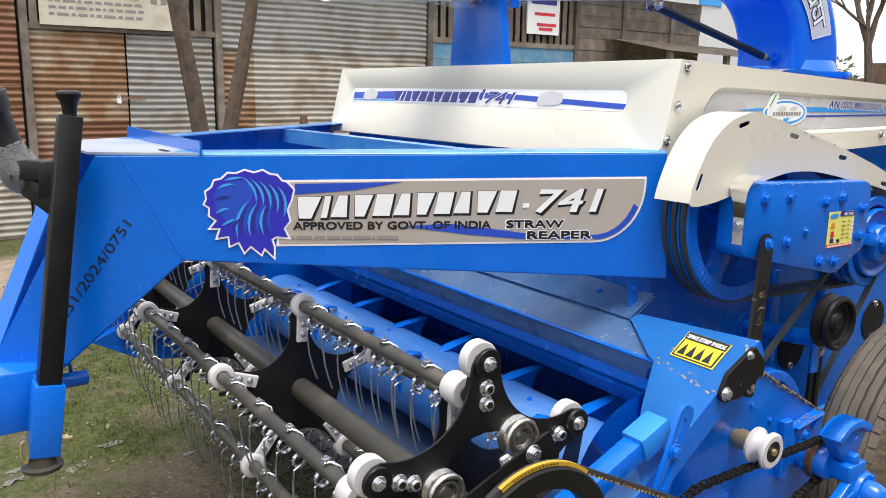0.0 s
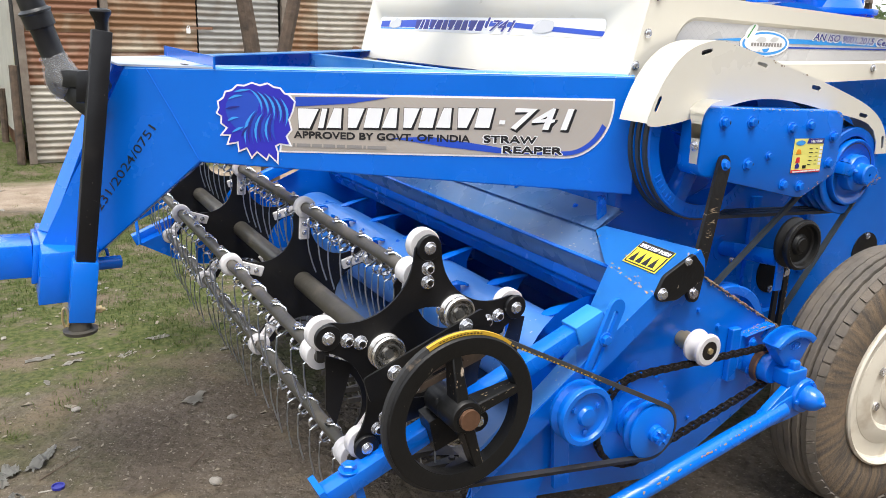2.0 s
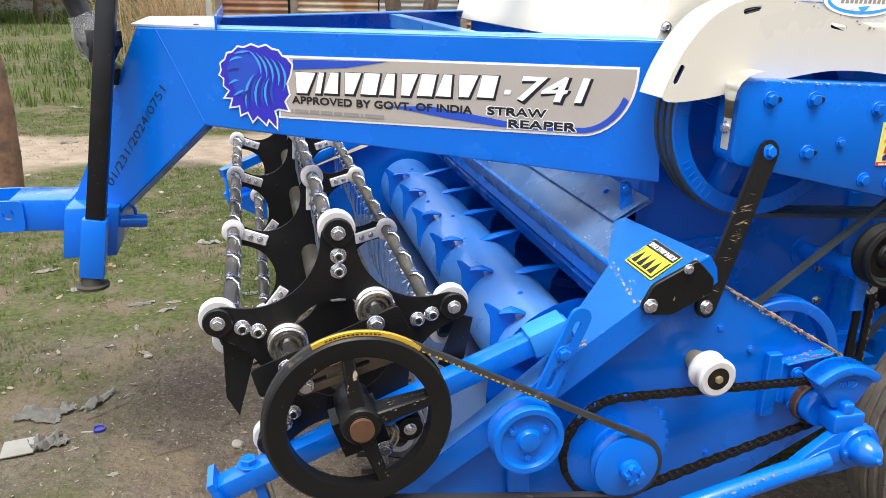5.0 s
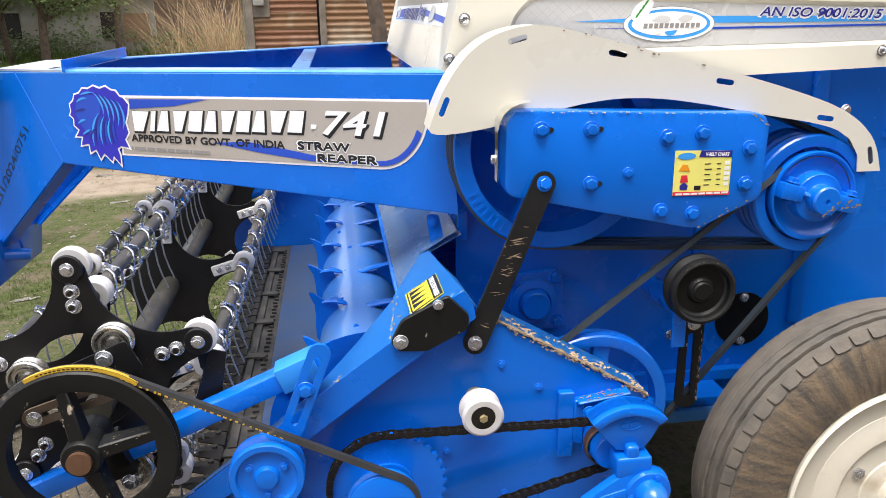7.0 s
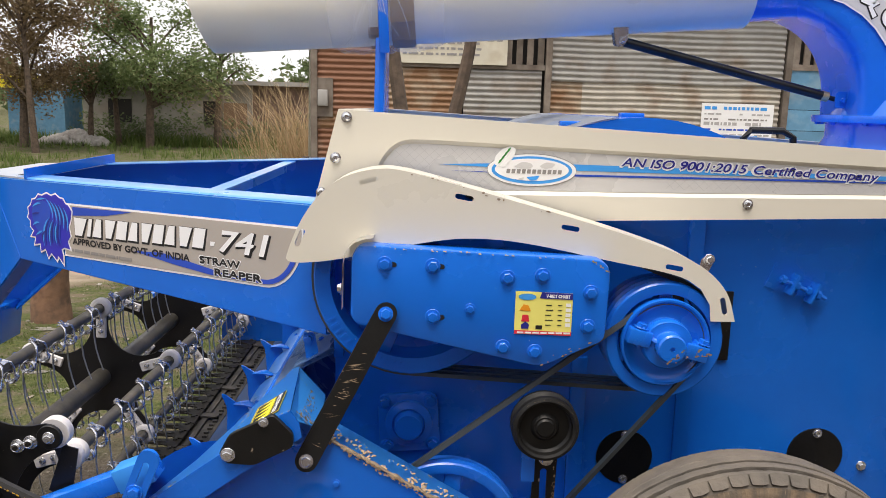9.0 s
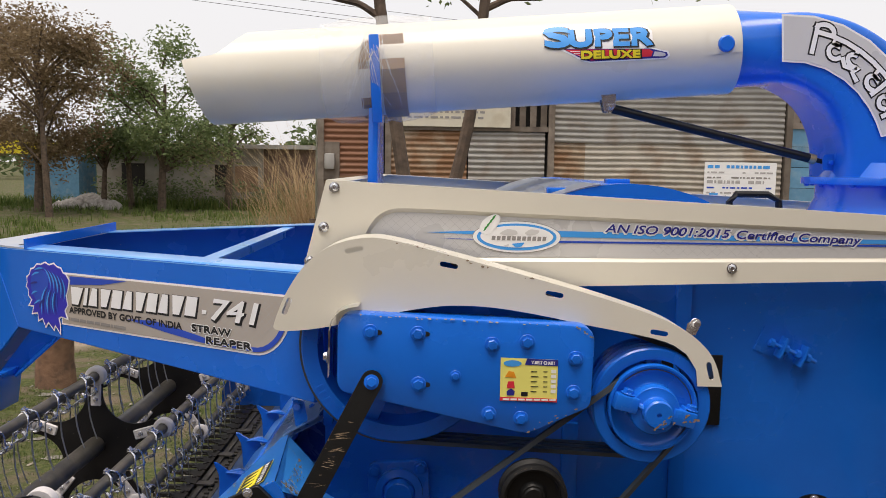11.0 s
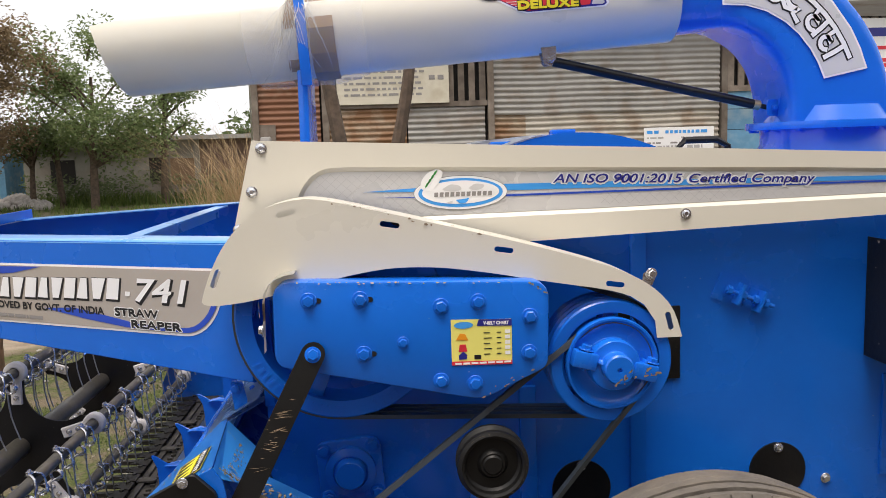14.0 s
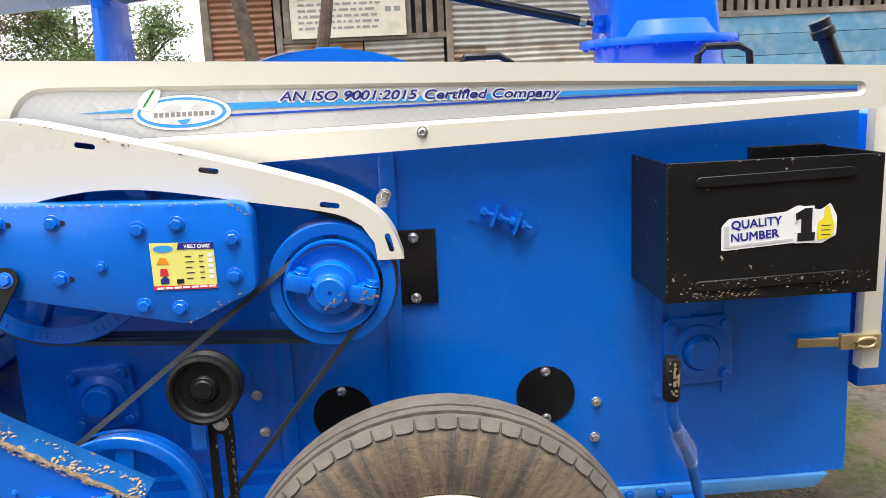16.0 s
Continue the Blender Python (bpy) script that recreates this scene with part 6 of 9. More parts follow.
# near diagonal arm with folded top sheet
bm = B()
plate(bm, [(1.00, 0.415), (1.077, 0.472), (1.330, 0.640), (1.570, 0.815), (1.690, 0.892), (1.718, 0.912), (1.712, 0.945), (1.692, 0.975), (1.654, 0.956), (1.53, 0.866), (1.388, 0.765), (1.20, 0.625), (1.00, 0.475)], 0.006, side(1.08))
arm = part("diagonal_arm", bm, BLUE, REAPER)
bm = B()
P = [(1.30, 1.081, 0.700), (1.388, 1.081, 0.765), (1.53, 1.081, 0.866), (1.692, 1.081, 0.975), (1.657, 1.432, 0.9635), (1.635, 1.445, 0.950), (1.555, 1.300, 0.893), (1.553, 1.285, 0.891), (1.46, 1.235, 0.805), (1.36, 1.17, 0.722)]
vs = [bm.verts.new(p) for p in P]
fs = [bm.faces.new([vs[i] for i in q]) for q in ((0, 1, 8, 9), (1, 2, 7, 8), (2, 3, 4, 7), (4, 5, 6, 7))]
bmesh.ops.solidify(bm, geom=fs, thickness=0.004)
bmesh.ops.recalc_face_normals(bm, faces=bm.faces[:])
tops = part("arm_top_sheet", bm, DUSTY, arm, "dusty folded blue sheet")
bm = B()
vs = [bm.verts.new(p) for p in ((0.99, 1.081, 0.475), (1.30, 1.081, 0.700), (1.36, 1.17, 0.722), (1.05, 1.15, 0.49))]
bmesh.ops.solidify(bm, geom=[bm.faces.new(vs)], thickness=0.004)
part("arm_top_strip", bm, SKYTOP, arm)
bm = B()  # side of the arm, folded down towards the ledge
vs = [bm.verts.new(p) for p in ((1.693, 1.083, 0.971), (1.658, 1.432, 0.959), (1.728, 1.425, 0.885), (1.742, 1.180, 0.892), (1.708, 1.085, 0.950))]
bmesh.ops.solidify(bm, geom=[bm.faces.new(vs)], thickness=0.003)
fold = part("arm_side_fold", bm, DUSTY, arm)
chips(fold, [((1.712, 1.10, 0.955), (1.700, 1.36, 0.923), (0.8, 0, 0.6), (0.02, 0, -0.028), 60), ((1.700, 1.10, 0.968), (1.740, 1.16, 0.900), (0.8, 0, 0.6), (0.012, 0, 0.0), 50)], 33, CRUST, (0.002, 0.007))
n = (Vector(P[3]) - Vector(P[2])).cross(Vector(P[4]) - Vector(P[2])).normalized()
if n.z < 0:
    n = -n
u = (Vector(P[3]) - Vector(P[2])).normalized()
v = n.cross(u)
SM = frame_at(Vector(P[2]) + u * 0.066 + v * 0.050 + n * 0.0024, u, v) @ Matrix.Diagonal((1, 1.25, 1, 1))
warn = sheet("warning_label", [(0, 0), (0.088, 0), (0.088, 0.102), (0, 0.102)], YELLOW, tops, SM, 0.0006, label="yellow and black warning label")
sheet("label_band", [(0.062, 0.002), (0.087, 0.002), (0.087, 0.100), (0.062, 0.100)], INK, warn, SM, 0.0017)
writing("wording", "SPIKE STRIP INSIDE", WHITE, warn, SM @ Matrix.Translation((0.067, 0.096, 0)) @ Matrix.Rotation(radians(-90), 4, "Z"), 0.012, 0.090, fat=0.0005, lift=0.0026)
sheet("label_frame", [(0.003, 0.003), (0.059, 0.003), (0.059, 0.099), (0.003, 0.099)], INK, warn, SM, 0.0014)
sheet("label_field", [(0.007, 0.007), (0.059, 0.007), (0.059, 0.095), (0.007, 0.095)], YELLOW, warn, SM, 0.0022)
for k in range(4):
    sheet("label_spike", [(0.011, 0.014 + k * 0.020), (0.011, 0.031 + k * 0.020), (0.052, 0.0225 + k * 0.020)], INK, warn, SM, 0.0030)
bm = B()
plate(bm, rounded([(1.530, 0.872), (1.546, 0.851), (1.609, 0.847), (1.700, 0.893), (1.701, 0.926), (1.656, 0.972), (1.555, 0.921)], 0.010, 3), 0.012, side(1.066))
soften(bm, 0.002, 1)
chips(tops, [(P[1], P[3], n, Vector((0.0, 0.03, 0.0)), 26), (P[7], P[2], n, Vector((0.01, 0.0, 0.007)), 22), (P[2], P[7], n, (0.06, 0, 0.04), 20)], 3, size=(0.0015, 0.006))
flap = part("rubber_flap", bm, WORN, arm, "black rubber flap bolted to the arm")
bolt_on(BOLT_ZINC, flap, (1.552, 1.066, 0.873), k=1.15)
bolt_on(BOLT_ZINC, flap, (1.634, 1.066, 0.953), k=0.8)

# black lift lever
a, b = Vector((1.899, 1.226, 1.172)), Vector((1.722, 1.126, 0.836))
bm = B()
d = (b - a).normalized()
s = Vector((0, -1, 0)) - d * d.dot(Vector((0, -1, 0)))
w = s.normalized()
uu = d.cross(w).normalized() * -1
L = (b - a).length
ML = Matrix((uu, d, uu.cross(d))).transposed().to_4x4()
ML.translation = a
plate(bm, arc(0, 0, 0.027, 180, 360, 8) + arc(0, L, 0.027, 0, 180, 8), 0.010, ML)
lever = part("lift_lever", bm, WORN, REAPER, "scratched black flat lever")
rng = random.Random(77)
bm = B()
for _ in range(40):
    v0, u0, ang, ln = L * (0.35 + 0.4 * rng.betavariate(2, 3)) if rng.random() < 0.7 else rng.uniform(0.06, L - 0.04), rng.uniform(-0.024, 0.012), rng.gauss(-0.55, 0.22), 0.006 + 0.036 * rng.random() ** 2
    e = Vector((math.cos(ang), math.sin(ang)))
    wd = Vector((-e.y, e.x)) * rng.uniform(0.0003, 0.0010)
    q = [Vector((u0, v0)) - wd, Vector((u0, v0)) + e * ln * 0.5 - wd * 0.6, Vector((u0, v0)) + e * ln, Vector((u0, v0)) + e * ln * 0.5 + wd]
    if all(abs(x.x) < 0.026 for x in q):
        bm.faces.new([bm.verts.new(ML @ Vector((x.x, x.y, 0.0006 if w.dot(ML.col[2].xyz) > 0 else -0.0106))) for x in q])
part("scratches", bm, STRAW, lever)["kind"] = "stuff"
bolt_on(BOLT_BLUE, lever, a + Vector((0, -0.008, 0)), w)
bolt_on(BOLT_ZINC, lever, b + Vector((0, -0.008, 0)), w, k=1.2)

# slotted link and reel arm
c, s = Vector((1.347, 0, 0.785)), math.degrees(math.atan2(0.19, 0.075))
bm = B()
ring_plate(bm, slot(1.347, 0.785, 0.225, 0.048, s, 8), [slot(1.347, 0.785, 0.165, 0.016, s, 6)], 0.010, side(1.040))
link = part("slotted_link", bm, BLUE, REAPER)
bolt_on(BOLT_BLUE, link, (1.347, 1.040, 0.790))
bm = B()
bar(bm, (0.628, 1.105, 0.513), (1.38, 1.105, 0.826), 0.05, 0.044)
soften(bm, 0.004)
rarm = part("reel_arm", bm, BLUE, REAPER)
bm = B()
bar(bm, (1.29, 1.105, 0.791), (1.372, 1.105, 0.8252), 0.062, 0.058)
soften(bm, 0.003)
part("arm_sleeve", bm, DUSTY, rarm)
bm = B()
bar(bm, (0.616, 1.105, 0.508), (0.629, 1.105, 0.514), 0.075, 0.078)
bar(bm, (0.70, 1.105, 0.53), (0.76, 1.105, 0.30), 0.03, 0.020, up=(1, 0, 0))
part("arm_end", bm, BLUE, rarm)
bolt_on(BOLT_BLUE, rarm, (0.685, 1.105, 0.563), (0, 0, 1), k=1.3)
bm = B()
bar(bm, (0.585, 3.55, 0.50), (1.40, 3.55, 0.84), 0.052, 0.052)
soften(bm, 0.004)
farm = part("reel_arm", bm, BLUE, REAPER)
bm = B()
plate(bm, [(0.60, 0.50), (0.78, 0.57), (0.78, 0.40)], 0.12, side(3.46))
rod(bm, (0.59, 3.50, 0.66), (0.60, 3.46, 0.50), 0.008, 8)
bar(bm, (0.58, 3.38, 0.66), (0.78, 3.50, 0.72), 0.04, 0.04)
part("far_divider", bm, BLUE, farm)
bm = B()  # crop divider below the arm
plate(bm, [(0.92, 0.25), (1.2, 0.25), (1.33, 0.60), (1.06, 0.44)], 0.006, side(1.12))
part("near_divider", bm, BLUE, REAPER)

# hood over the auger
def along_y(prof, y0, y1, t=0.004):
    """A folded sheet: a profile in x and z drawn along y."""
    bm = B()
    near = y0 if isinstance(y0, (list, tuple)) else [y0] * len(prof)
    rows = [[bm.verts.new((p[0], y, p[1])) for p, y in zip(prof, near)], [bm.verts.new((p[0], y1, p[1])) for p in prof]]
    fs = [bm.faces.new((rows[0][i], rows[0][i + 1], rows[1][i + 1], rows[1][i])) for i in range(len(prof) - 1)]
    bmesh.ops.solidify(bm, geom=fs, thickness=t)
    return bm


thood = part("auger_hood", along_y([(1.712, 0.690), (1.640, 0.760), (1.592, 0.815), (1.572, 0.850), (1.567, 0.878), (1.635, 0.940), (1.745, 0.996)], [1.46, 1.40, 1.34, 1.32, 1.29, 1.445, 1.452], Y1 - 0.01), HOODPALE, REAPER, "folded blue hood paled for dust and sky sheen", angle=20)
bm = B()
vs = [bm.verts.new(p) for p in ((1.634, 1.446, 0.950), (1.733, 1.452, 1.006), (1.733, 3.50, 1.006), (1.634, 3.50, 0.950))]
bmesh.ops.solidify(bm, geom=[bm.faces.new(vs)], thickness=0.006)
part("hood_strip", bm, HOODPALE, thood)
chips(thood, [((1.572, 1.30, 0.8835), (1.572, 3.3, 0.8835), (-0.6, 0, 0.8), (0.03, 0, 0.028), 60), ((1.60, 1.40, 0.912), (1.60, 3.2, 0.912), (-0.6, 0, 0.8), (0.03, 0, 0.024), 40)], 52, DECK, (0.0012, 0.005), "dust_specks")
for k in range(6):
    bolt_on(BOLT_BLUE, thood, (1.690, 1.62 + 0.34 * k, 0.984), (-0.5, 0, 0.86), k=0.5)
bm = B()
sweep(bm, [(1.568, 1.25, 0.880), (1.568, 3.5, 0.880)], 0.006, 8)
part("hood_lip", bm, BLUE, thood)
part("hood_skirt", along_y([(1.594, 0.812), (1.600, 0.775), (1.588, 0.768), (1.604, 0.728)], 1.34, Y1 - 0.012), BLUE, thood, angle=20)
bm = B()
bar(bm, (1.598, 1.30, 0.800), (1.598, 3.5, 0.800), 0.014, 0.030)
part("stripper_bar", bm, BLUE, thood)
bm = B()  # lug with bolt at the near end of the hood
plate(bm, rounded([(1.668, 0.965), (1.702, 0.985), (1.690, 1.046), (1.658, 1.046)], 0.010, 3), 0.006, side(1.478))
part("hood_lug", bm, BLUE, thood)
bolt_on(BOLT_BLUE, thood, (1.674, 1.476, 1.028), k=0.8)

# trough
trough = part("trough", along_y([(1.09, 0.375), (1.20, 0.378), (1.34, 0.380), (1.42, 0.372), (1.52, 0.378), (1.60, 0.410), (1.645, 0.455)], Y0 + 0.008, Y1 - 0.014), TROUGH, REAPER, "dusty blue trough")
part("trough_end", along_y([(1.645, 0.455), (1.66, 0.475), (1.70, 0.560), (1.712, 0.692)], Y0 + 0.008, 1.56), BLUE, trough)
# feed throat behind the auger
part("feed_throat", along_y([(1.648, 0.455), (1.80, 0.45), (2.05, 0.44), (2.06, 0.74), (1.80, 0.70), (1.716, 0.692)], 1.56, Y1 - 0.03), BLUE, trough)
bm = B()
plate(bm, [(1.648, 0.455), (2.05, 0.44), (2.06, 0.74), (1.716, 0.692)], 0.004, side(1.565))
part("throat_side", bm, BLUE, trough)

# cutter bar with fingers
bm = B()
box(bm, (1.05, Y0 + 0.02, 0.365), (1.172, Y1 - 0.02, 0.380))
for k in range(60):  # bolt heads
    x, y = 1.150 - 0.004 * (k % 2), Y0 + 0.055 + k * 0.0381
    box(bm, (x - 0.009, y - 0.006, 0.3802), (x + 0.009, y + 0.006, 0.3885))
cut = part("cutter_bar", bm, OLDIRON, REAPER, "dull black toothed cutter bar")
bm = B()  # knife back with its hold-down clip
box(bm, (-0.012, -0.15, 0.0), (0.010, 0.15, 0.010))
plate(bm, rounded([(-0.045, 0.118), (0.045, 0.112), (0.052, 0.135), (0.040, 0.158), (-0.045, 0.150)], 0.008, 2), 0.007, Matrix.Translation((0, 0, 0.017)))
clip = mesh_of("knife_clip", bm, OLDIRON)
for k in range(7):
    again("knife_clip", clip, cut, Matrix.Translation((1.103 + 0.003 * (k % 2), Y0 + 0.20 + k * 0.325, 0.3805)))
bm = B()
plate(bm, [(0.02, -0.020), (0.02, 0.020), (-0.03, 0.013), (-0.115, 0.004), (-0.115, -0.004), (-0.03, -0.013)], 0.016, Matrix.Translation((0, 0, 0.008)))
rod(bm, (0.0, 0, 0.006), (0, 0, 0.016), 0.009, 6)
fing = mesh_of("cutter_finger", bm, OLDIRON)
for k in range(31):
    again("cutter_finger", fing, cut, Matrix.Translation((1.06, Y0 + 0.06 + k * 0.0762, 0.390)))
bm = B()
plate(bm, [(0.02, -0.034), (0.02, 0.034), (-0.05, 0.004), (-0.05, -0.004)], 0.003)
kn = mesh_of("knife_section", bm, CHAIN)
for k in range(30):
    again("knife_section", kn, cut, Matrix.Translation((1.065, Y0 + 0.098 + k * 0.0762, 0.402)))

# auger
AX, AZ, AR = 1.490, 0.540, 0.137
bm = B()
lathe(bm, [(0.0, 0.0), (AR, 0.0), (AR, -2.30), (0.0, -2.30)], turned(AX, 1.22, AZ), 56)
auger = part("auger_tube", bm, AUGER, REAPER, "blue auger tube filmed with dust")
bm = B()  # screw flight at the near end
rows = []
for i in range(37):
    a = radians(-28 + 6.8 * i)
    y = 1.285 - 0.0014 * i
    out = AR + 0.020 + 0.124 * math.sin(math.pi * min(1.0, (i + 2) / 38)) ** 0.45
    rows.append([bm.verts.new((AX + r * math.cos(a), y, AZ + r * math.sin(a))) for r in (AR - 0.004, out)])
fs = [bm.faces.new((p[0], p[1], q[1], q[0])) for p, q in zip(rows, rows[1:])]
bmesh.ops.solidify(bm, geom=fs, thickness=0.004)
part("auger_flight", bm, BLUE, auger, angle=60)


def paddle_of(s):
    """A paddle on the tube's back: a tapered top strip with a forked foot, and a web below it."""
    bm = B()
    web = [(0.040, 0.131), (0.150, 0.172), (0.150, 0.160), (0.128, 0.112), (0.133, 0.040), (0.108, 0.084), (0.075, 0.115)]
    plate(bm, [(s * x, z) for x, z in web], 0.005, Matrix.Translation((0, 0.0025, 0)) @ NEAR)
    rows = []
    for t, w in ((0.0, 0.010), (0.12, 0.021), (0.3, 0.024), (0.8, 0.017), (0.95, 0.013), (1.0, 0.006)):
        x, z = s * (-0.004 + 0.164 * t), 0.1385 + 0.036 * t + 0.006 * math.sin(math.pi * t)
        rows.append([bm.verts.new((x, -w, z - 0.004)), bm.verts.new((x, 0, z)), bm.verts.new((x, w, z - 0.004))])
    fs = [bm.faces.new((p[k], p[k + 1], q[k + 1], q[k])) for p, q in zip(rows, rows[1:]) for k in (0, 1)]
    bmesh.ops.recalc_face_normals(bm, faces=fs)
    bmesh.ops.solidify(bm, geom=fs, thickness=0.005)
    return mesh_of("auger_paddle", bm, BLUE)


def horned_paddle():
    """A paddle on the tube's front: an almond top plate, a web that hugs the tube and a horn that stands out."""
    bm = B()
    hug = [((AR - 0.004) * math.cos(radians(a)), (AR - 0.004) * math.sin(radians(a))) for a in (182, 168, 154, 140, 126)]
    plate(bm, hug + [(-0.086, 0.140), (-0.122, 0.139), (-0.158, 0.163), (-0.171, 0.166), (-0.170, 0.157), (-0.154, 0.125), (-0.150, 0.090), (-0.150, 0.050), (-0.146, 0.010)], 0.006, Matrix.Translation((0, 0.003, 0)) @ NEAR)
    soften(bm, 0.0012, 1)
    rows = []
    for t, w in ((0.0, 0.004), (0.15, 0.017), (0.45, 0.024), (0.75, 0.017), (1.0, 0.004)):
        x, z = -0.052 - 0.078 * t, 0.1335 + 0.012 * math.sin(math.pi * t) + 0.004 * t
        rows.append([bm.verts.new((x, -w, z - 0.004)), bm.verts.new((x, 0, z)), bm.verts.new((x, w, z - 0.004))])
    fs = [bm.faces.new((p[k], p[k + 1], q[k + 1], q[k])) for p, q in zip(rows, rows[1:]) for k in (0, 1)]
    bmesh.ops.recalc_face_normals(bm, faces=fs)
    bmesh.ops.solidify(bm, geom=fs, thickness=0.005)
    return mesh_of("auger_paddle", bm, BLUE)


paddle, horn = paddle_of(1), horned_paddle()
for k in range(6):
    y = 1.52 + 0.332 * k
    again("auger_paddle", paddle, auger, Matrix.Translation((AX, y - 0.02, AZ)) @ Matrix.Rotation(radians(4 + 4 * math.sin(k * 2.3)), 4, "Y"))
    again("auger_paddle", horn, auger, Matrix.Translation((AX, y + 0.01, AZ)) @ Matrix.Rotation(radians(3 * math.sin(k * 1.9)), 4, "Y"))
for k in range(7):
    r = radians(100 + 17 * (k % 3))
    d = Vector((math.cos(r), 0, math.sin(r)))
    bolt_on(BOLT_BLUE, auger, Vector((AX, 1.66 + k * 0.27, AZ)) + d * AR, d, k=0.45)

# ---- side drive: chain, sprocket, rollers, crank ----
bm = B()
nt = 34
pts = []
for k in range(nt):
    for da, r in ((-0.32, 0.127), (-0.12, 0.136), (0.12, 0.136), (0.32, 0.127)):
        a = 6.28318 * (k + da) / nt
        pts.append((1.514 + r * math.cos(a), 0.512 + r * math.sin(a)))
plate(bm, pts, 0.010, side(1.085))
lathe(bm, [(0.0, 0.008), (0.06, 0.008), (0.06, -0.01), (0.0, -0.01)], turned(1.514, 1.085, 0.512), 28)
spr = part("chain_sprocket", bm, BLUE, REAPER, "blue chain sprocket")
bm = B()
lathe(bm, [(0.0, 0.026), (0.010, 0.026), (0.012, 0.02), (0.018, 0.02), (0.020, 0.012), (0.024, 0.010), (0.024, -0.002), (0.070, -0.004), (0.078, -0.008), (0.078, -0.014), (0.066, -0.022), (0.078, -0.032), (0.078, -0.038), (0.0, -0.04)], turned(1.500, 0.985, 0.520), 40)
rod(bm, (1.500, 1.02, 0.520), (1.500, 1.085, 0.515), 0.03, 20)
part("small_pulley", bm, BLUE, spr)
bm = B()
for k in range(6):
    a = k * 1.0472
    box(bm, (0.010, -0.004, 0.0), (0.022, 0.004, 0.016), turned(1.500, 0.970, 0.520) @ Matrix.Rotation(a, 4, "Z"))
part("castle_nut", bm, BLUE, spr)
bm = B()
lathe(bm, [(0.0, 0.012), (0.022, 0.010), (0.027, 0.0), (0.050, -0.004), (0.060, 0.0), (0.064, 0.008), (0.076, 0.008), (0.079, 0.002), (0.079, -0.006), (0.068, -0.014), (0.068, -0.028), (0.079, -0.036), (0.079, -0.044), (0.0, -0.046)], turned(1.259, 0.985, 0.624), 44)
p2 = part("tension_pulley", bm, BLUE, REAPER, "blue flanged tension pulley")
for k in range(3):
    a = 0.5 + k * 2.0944
    bolt_on(BOLT_BLUE, p2, (1.259 + 0.042 * math.cos(a), 0.988, 0.624 + 0.042 * math.sin(a)), k=0.55)
bm = B()
rod(bm, (1.259, 1.03, 0.624), (1.259, 1.14, 0.624), 0.02, 14)
bar(bm, (1.27, 1.10, 0.60), (1.29, 1.10, 0.36), 0.05, 0.012, up=(0, 1, 0))
part("pulley_bracket", bm, BLUE, p2)

loop = belt_round([(1.514, 0.512, 0.133), (2.040, 0.580, 0.057)], 1.080, 40)
loop = [Vector(p) for p in loop]
seg = [(loop[(i + 1) % len(loop)] - loop[i]).length for i in range(len(loop))]
total, step = sum(seg), 0.0195
cnt = int(total / step)
cnt -= cnt % 2


def along(s):
    i = 0
    while s > seg[i]:
        s -= seg[i]
        i = (i + 1) % len(seg)
    return loop[i].lerp(loop[(i + 1) % len(loop)], s / seg[i])


bm = B()
plate(bm, slot(0, 0, 0.028, 0.0145, 0, 4), 0.002, Matrix.Translation((0, 0, 0.010)))
plate(bm, slot(0, 0, 0.028, 0.0145, 0, 4), 0.002, Matrix.Translation((0, 0, -0.008)))
for x in (-0.0095, 0.0095):
    rod(bm, (x, 0, -0.012), (x, 0, 0.0125), 0.0048, 8)
lk = mesh_of("chain_link", bm, CHAIN, 30)
bm = B()
rod(bm, (1.514, 1.09, 0.512), (1.514, 1.148, 0.512), 0.03, 16)
part("sprocket_shaft", bm, BLUE, spr)
for k in range(cnt):
    p, q = along(total * k / cnt), along((total * k / cnt + step) % total)
    m = frame_at((p + q) / 2, q - p, Vector((0, 1, 0)).cross(q - p) * -1)
    again("chain_link", lk, REAPER, m @ Matrix.Diagonal((1, 1, 1 if k % 2 else 0.72, 1)))

bm = B()
lathe(bm, [(0.014, 0.002), (0.025, 0.002), (0.028, 0.005), (0.041, 0.005), (0.047, 0.0), (0.047, -0.007), (0.034, -0.014), (0.033, -0.026), (0.038, -0.036), (0.047, -0.041), (0.047, -0.048), (0.014, -0.048), (0.014, 0.002)], turned(1.727, 1.042, 0.692), 44)
rol = part("nylon_roller", bm, NYLON, REAPER, "white nylon chain roller")
bm = B()
lathe(bm, [(0.009, 0.005), (0.027, 0.005), (0.027, -0.004), (0.009, -0.004), (0.009, 0.005)], turned(1.727, 1.042, 0.692), 28)
part("bearing_ring", bm, CHAIN, rol)
bolt_on(BOLT_BRASS, rol, (1.727, 1.040, 0.692), k=0.8)
bm = B()
lathe(bm, [(0.015, 0.0), (0.016, -0.012), (0.026, -0.020), (0.027, -0.044), (0.022, -0.046), (0.022, -0.060)], turned(1.727, 1.088, 0.692), 24)
part("spacer", bm, BRASS, rol)

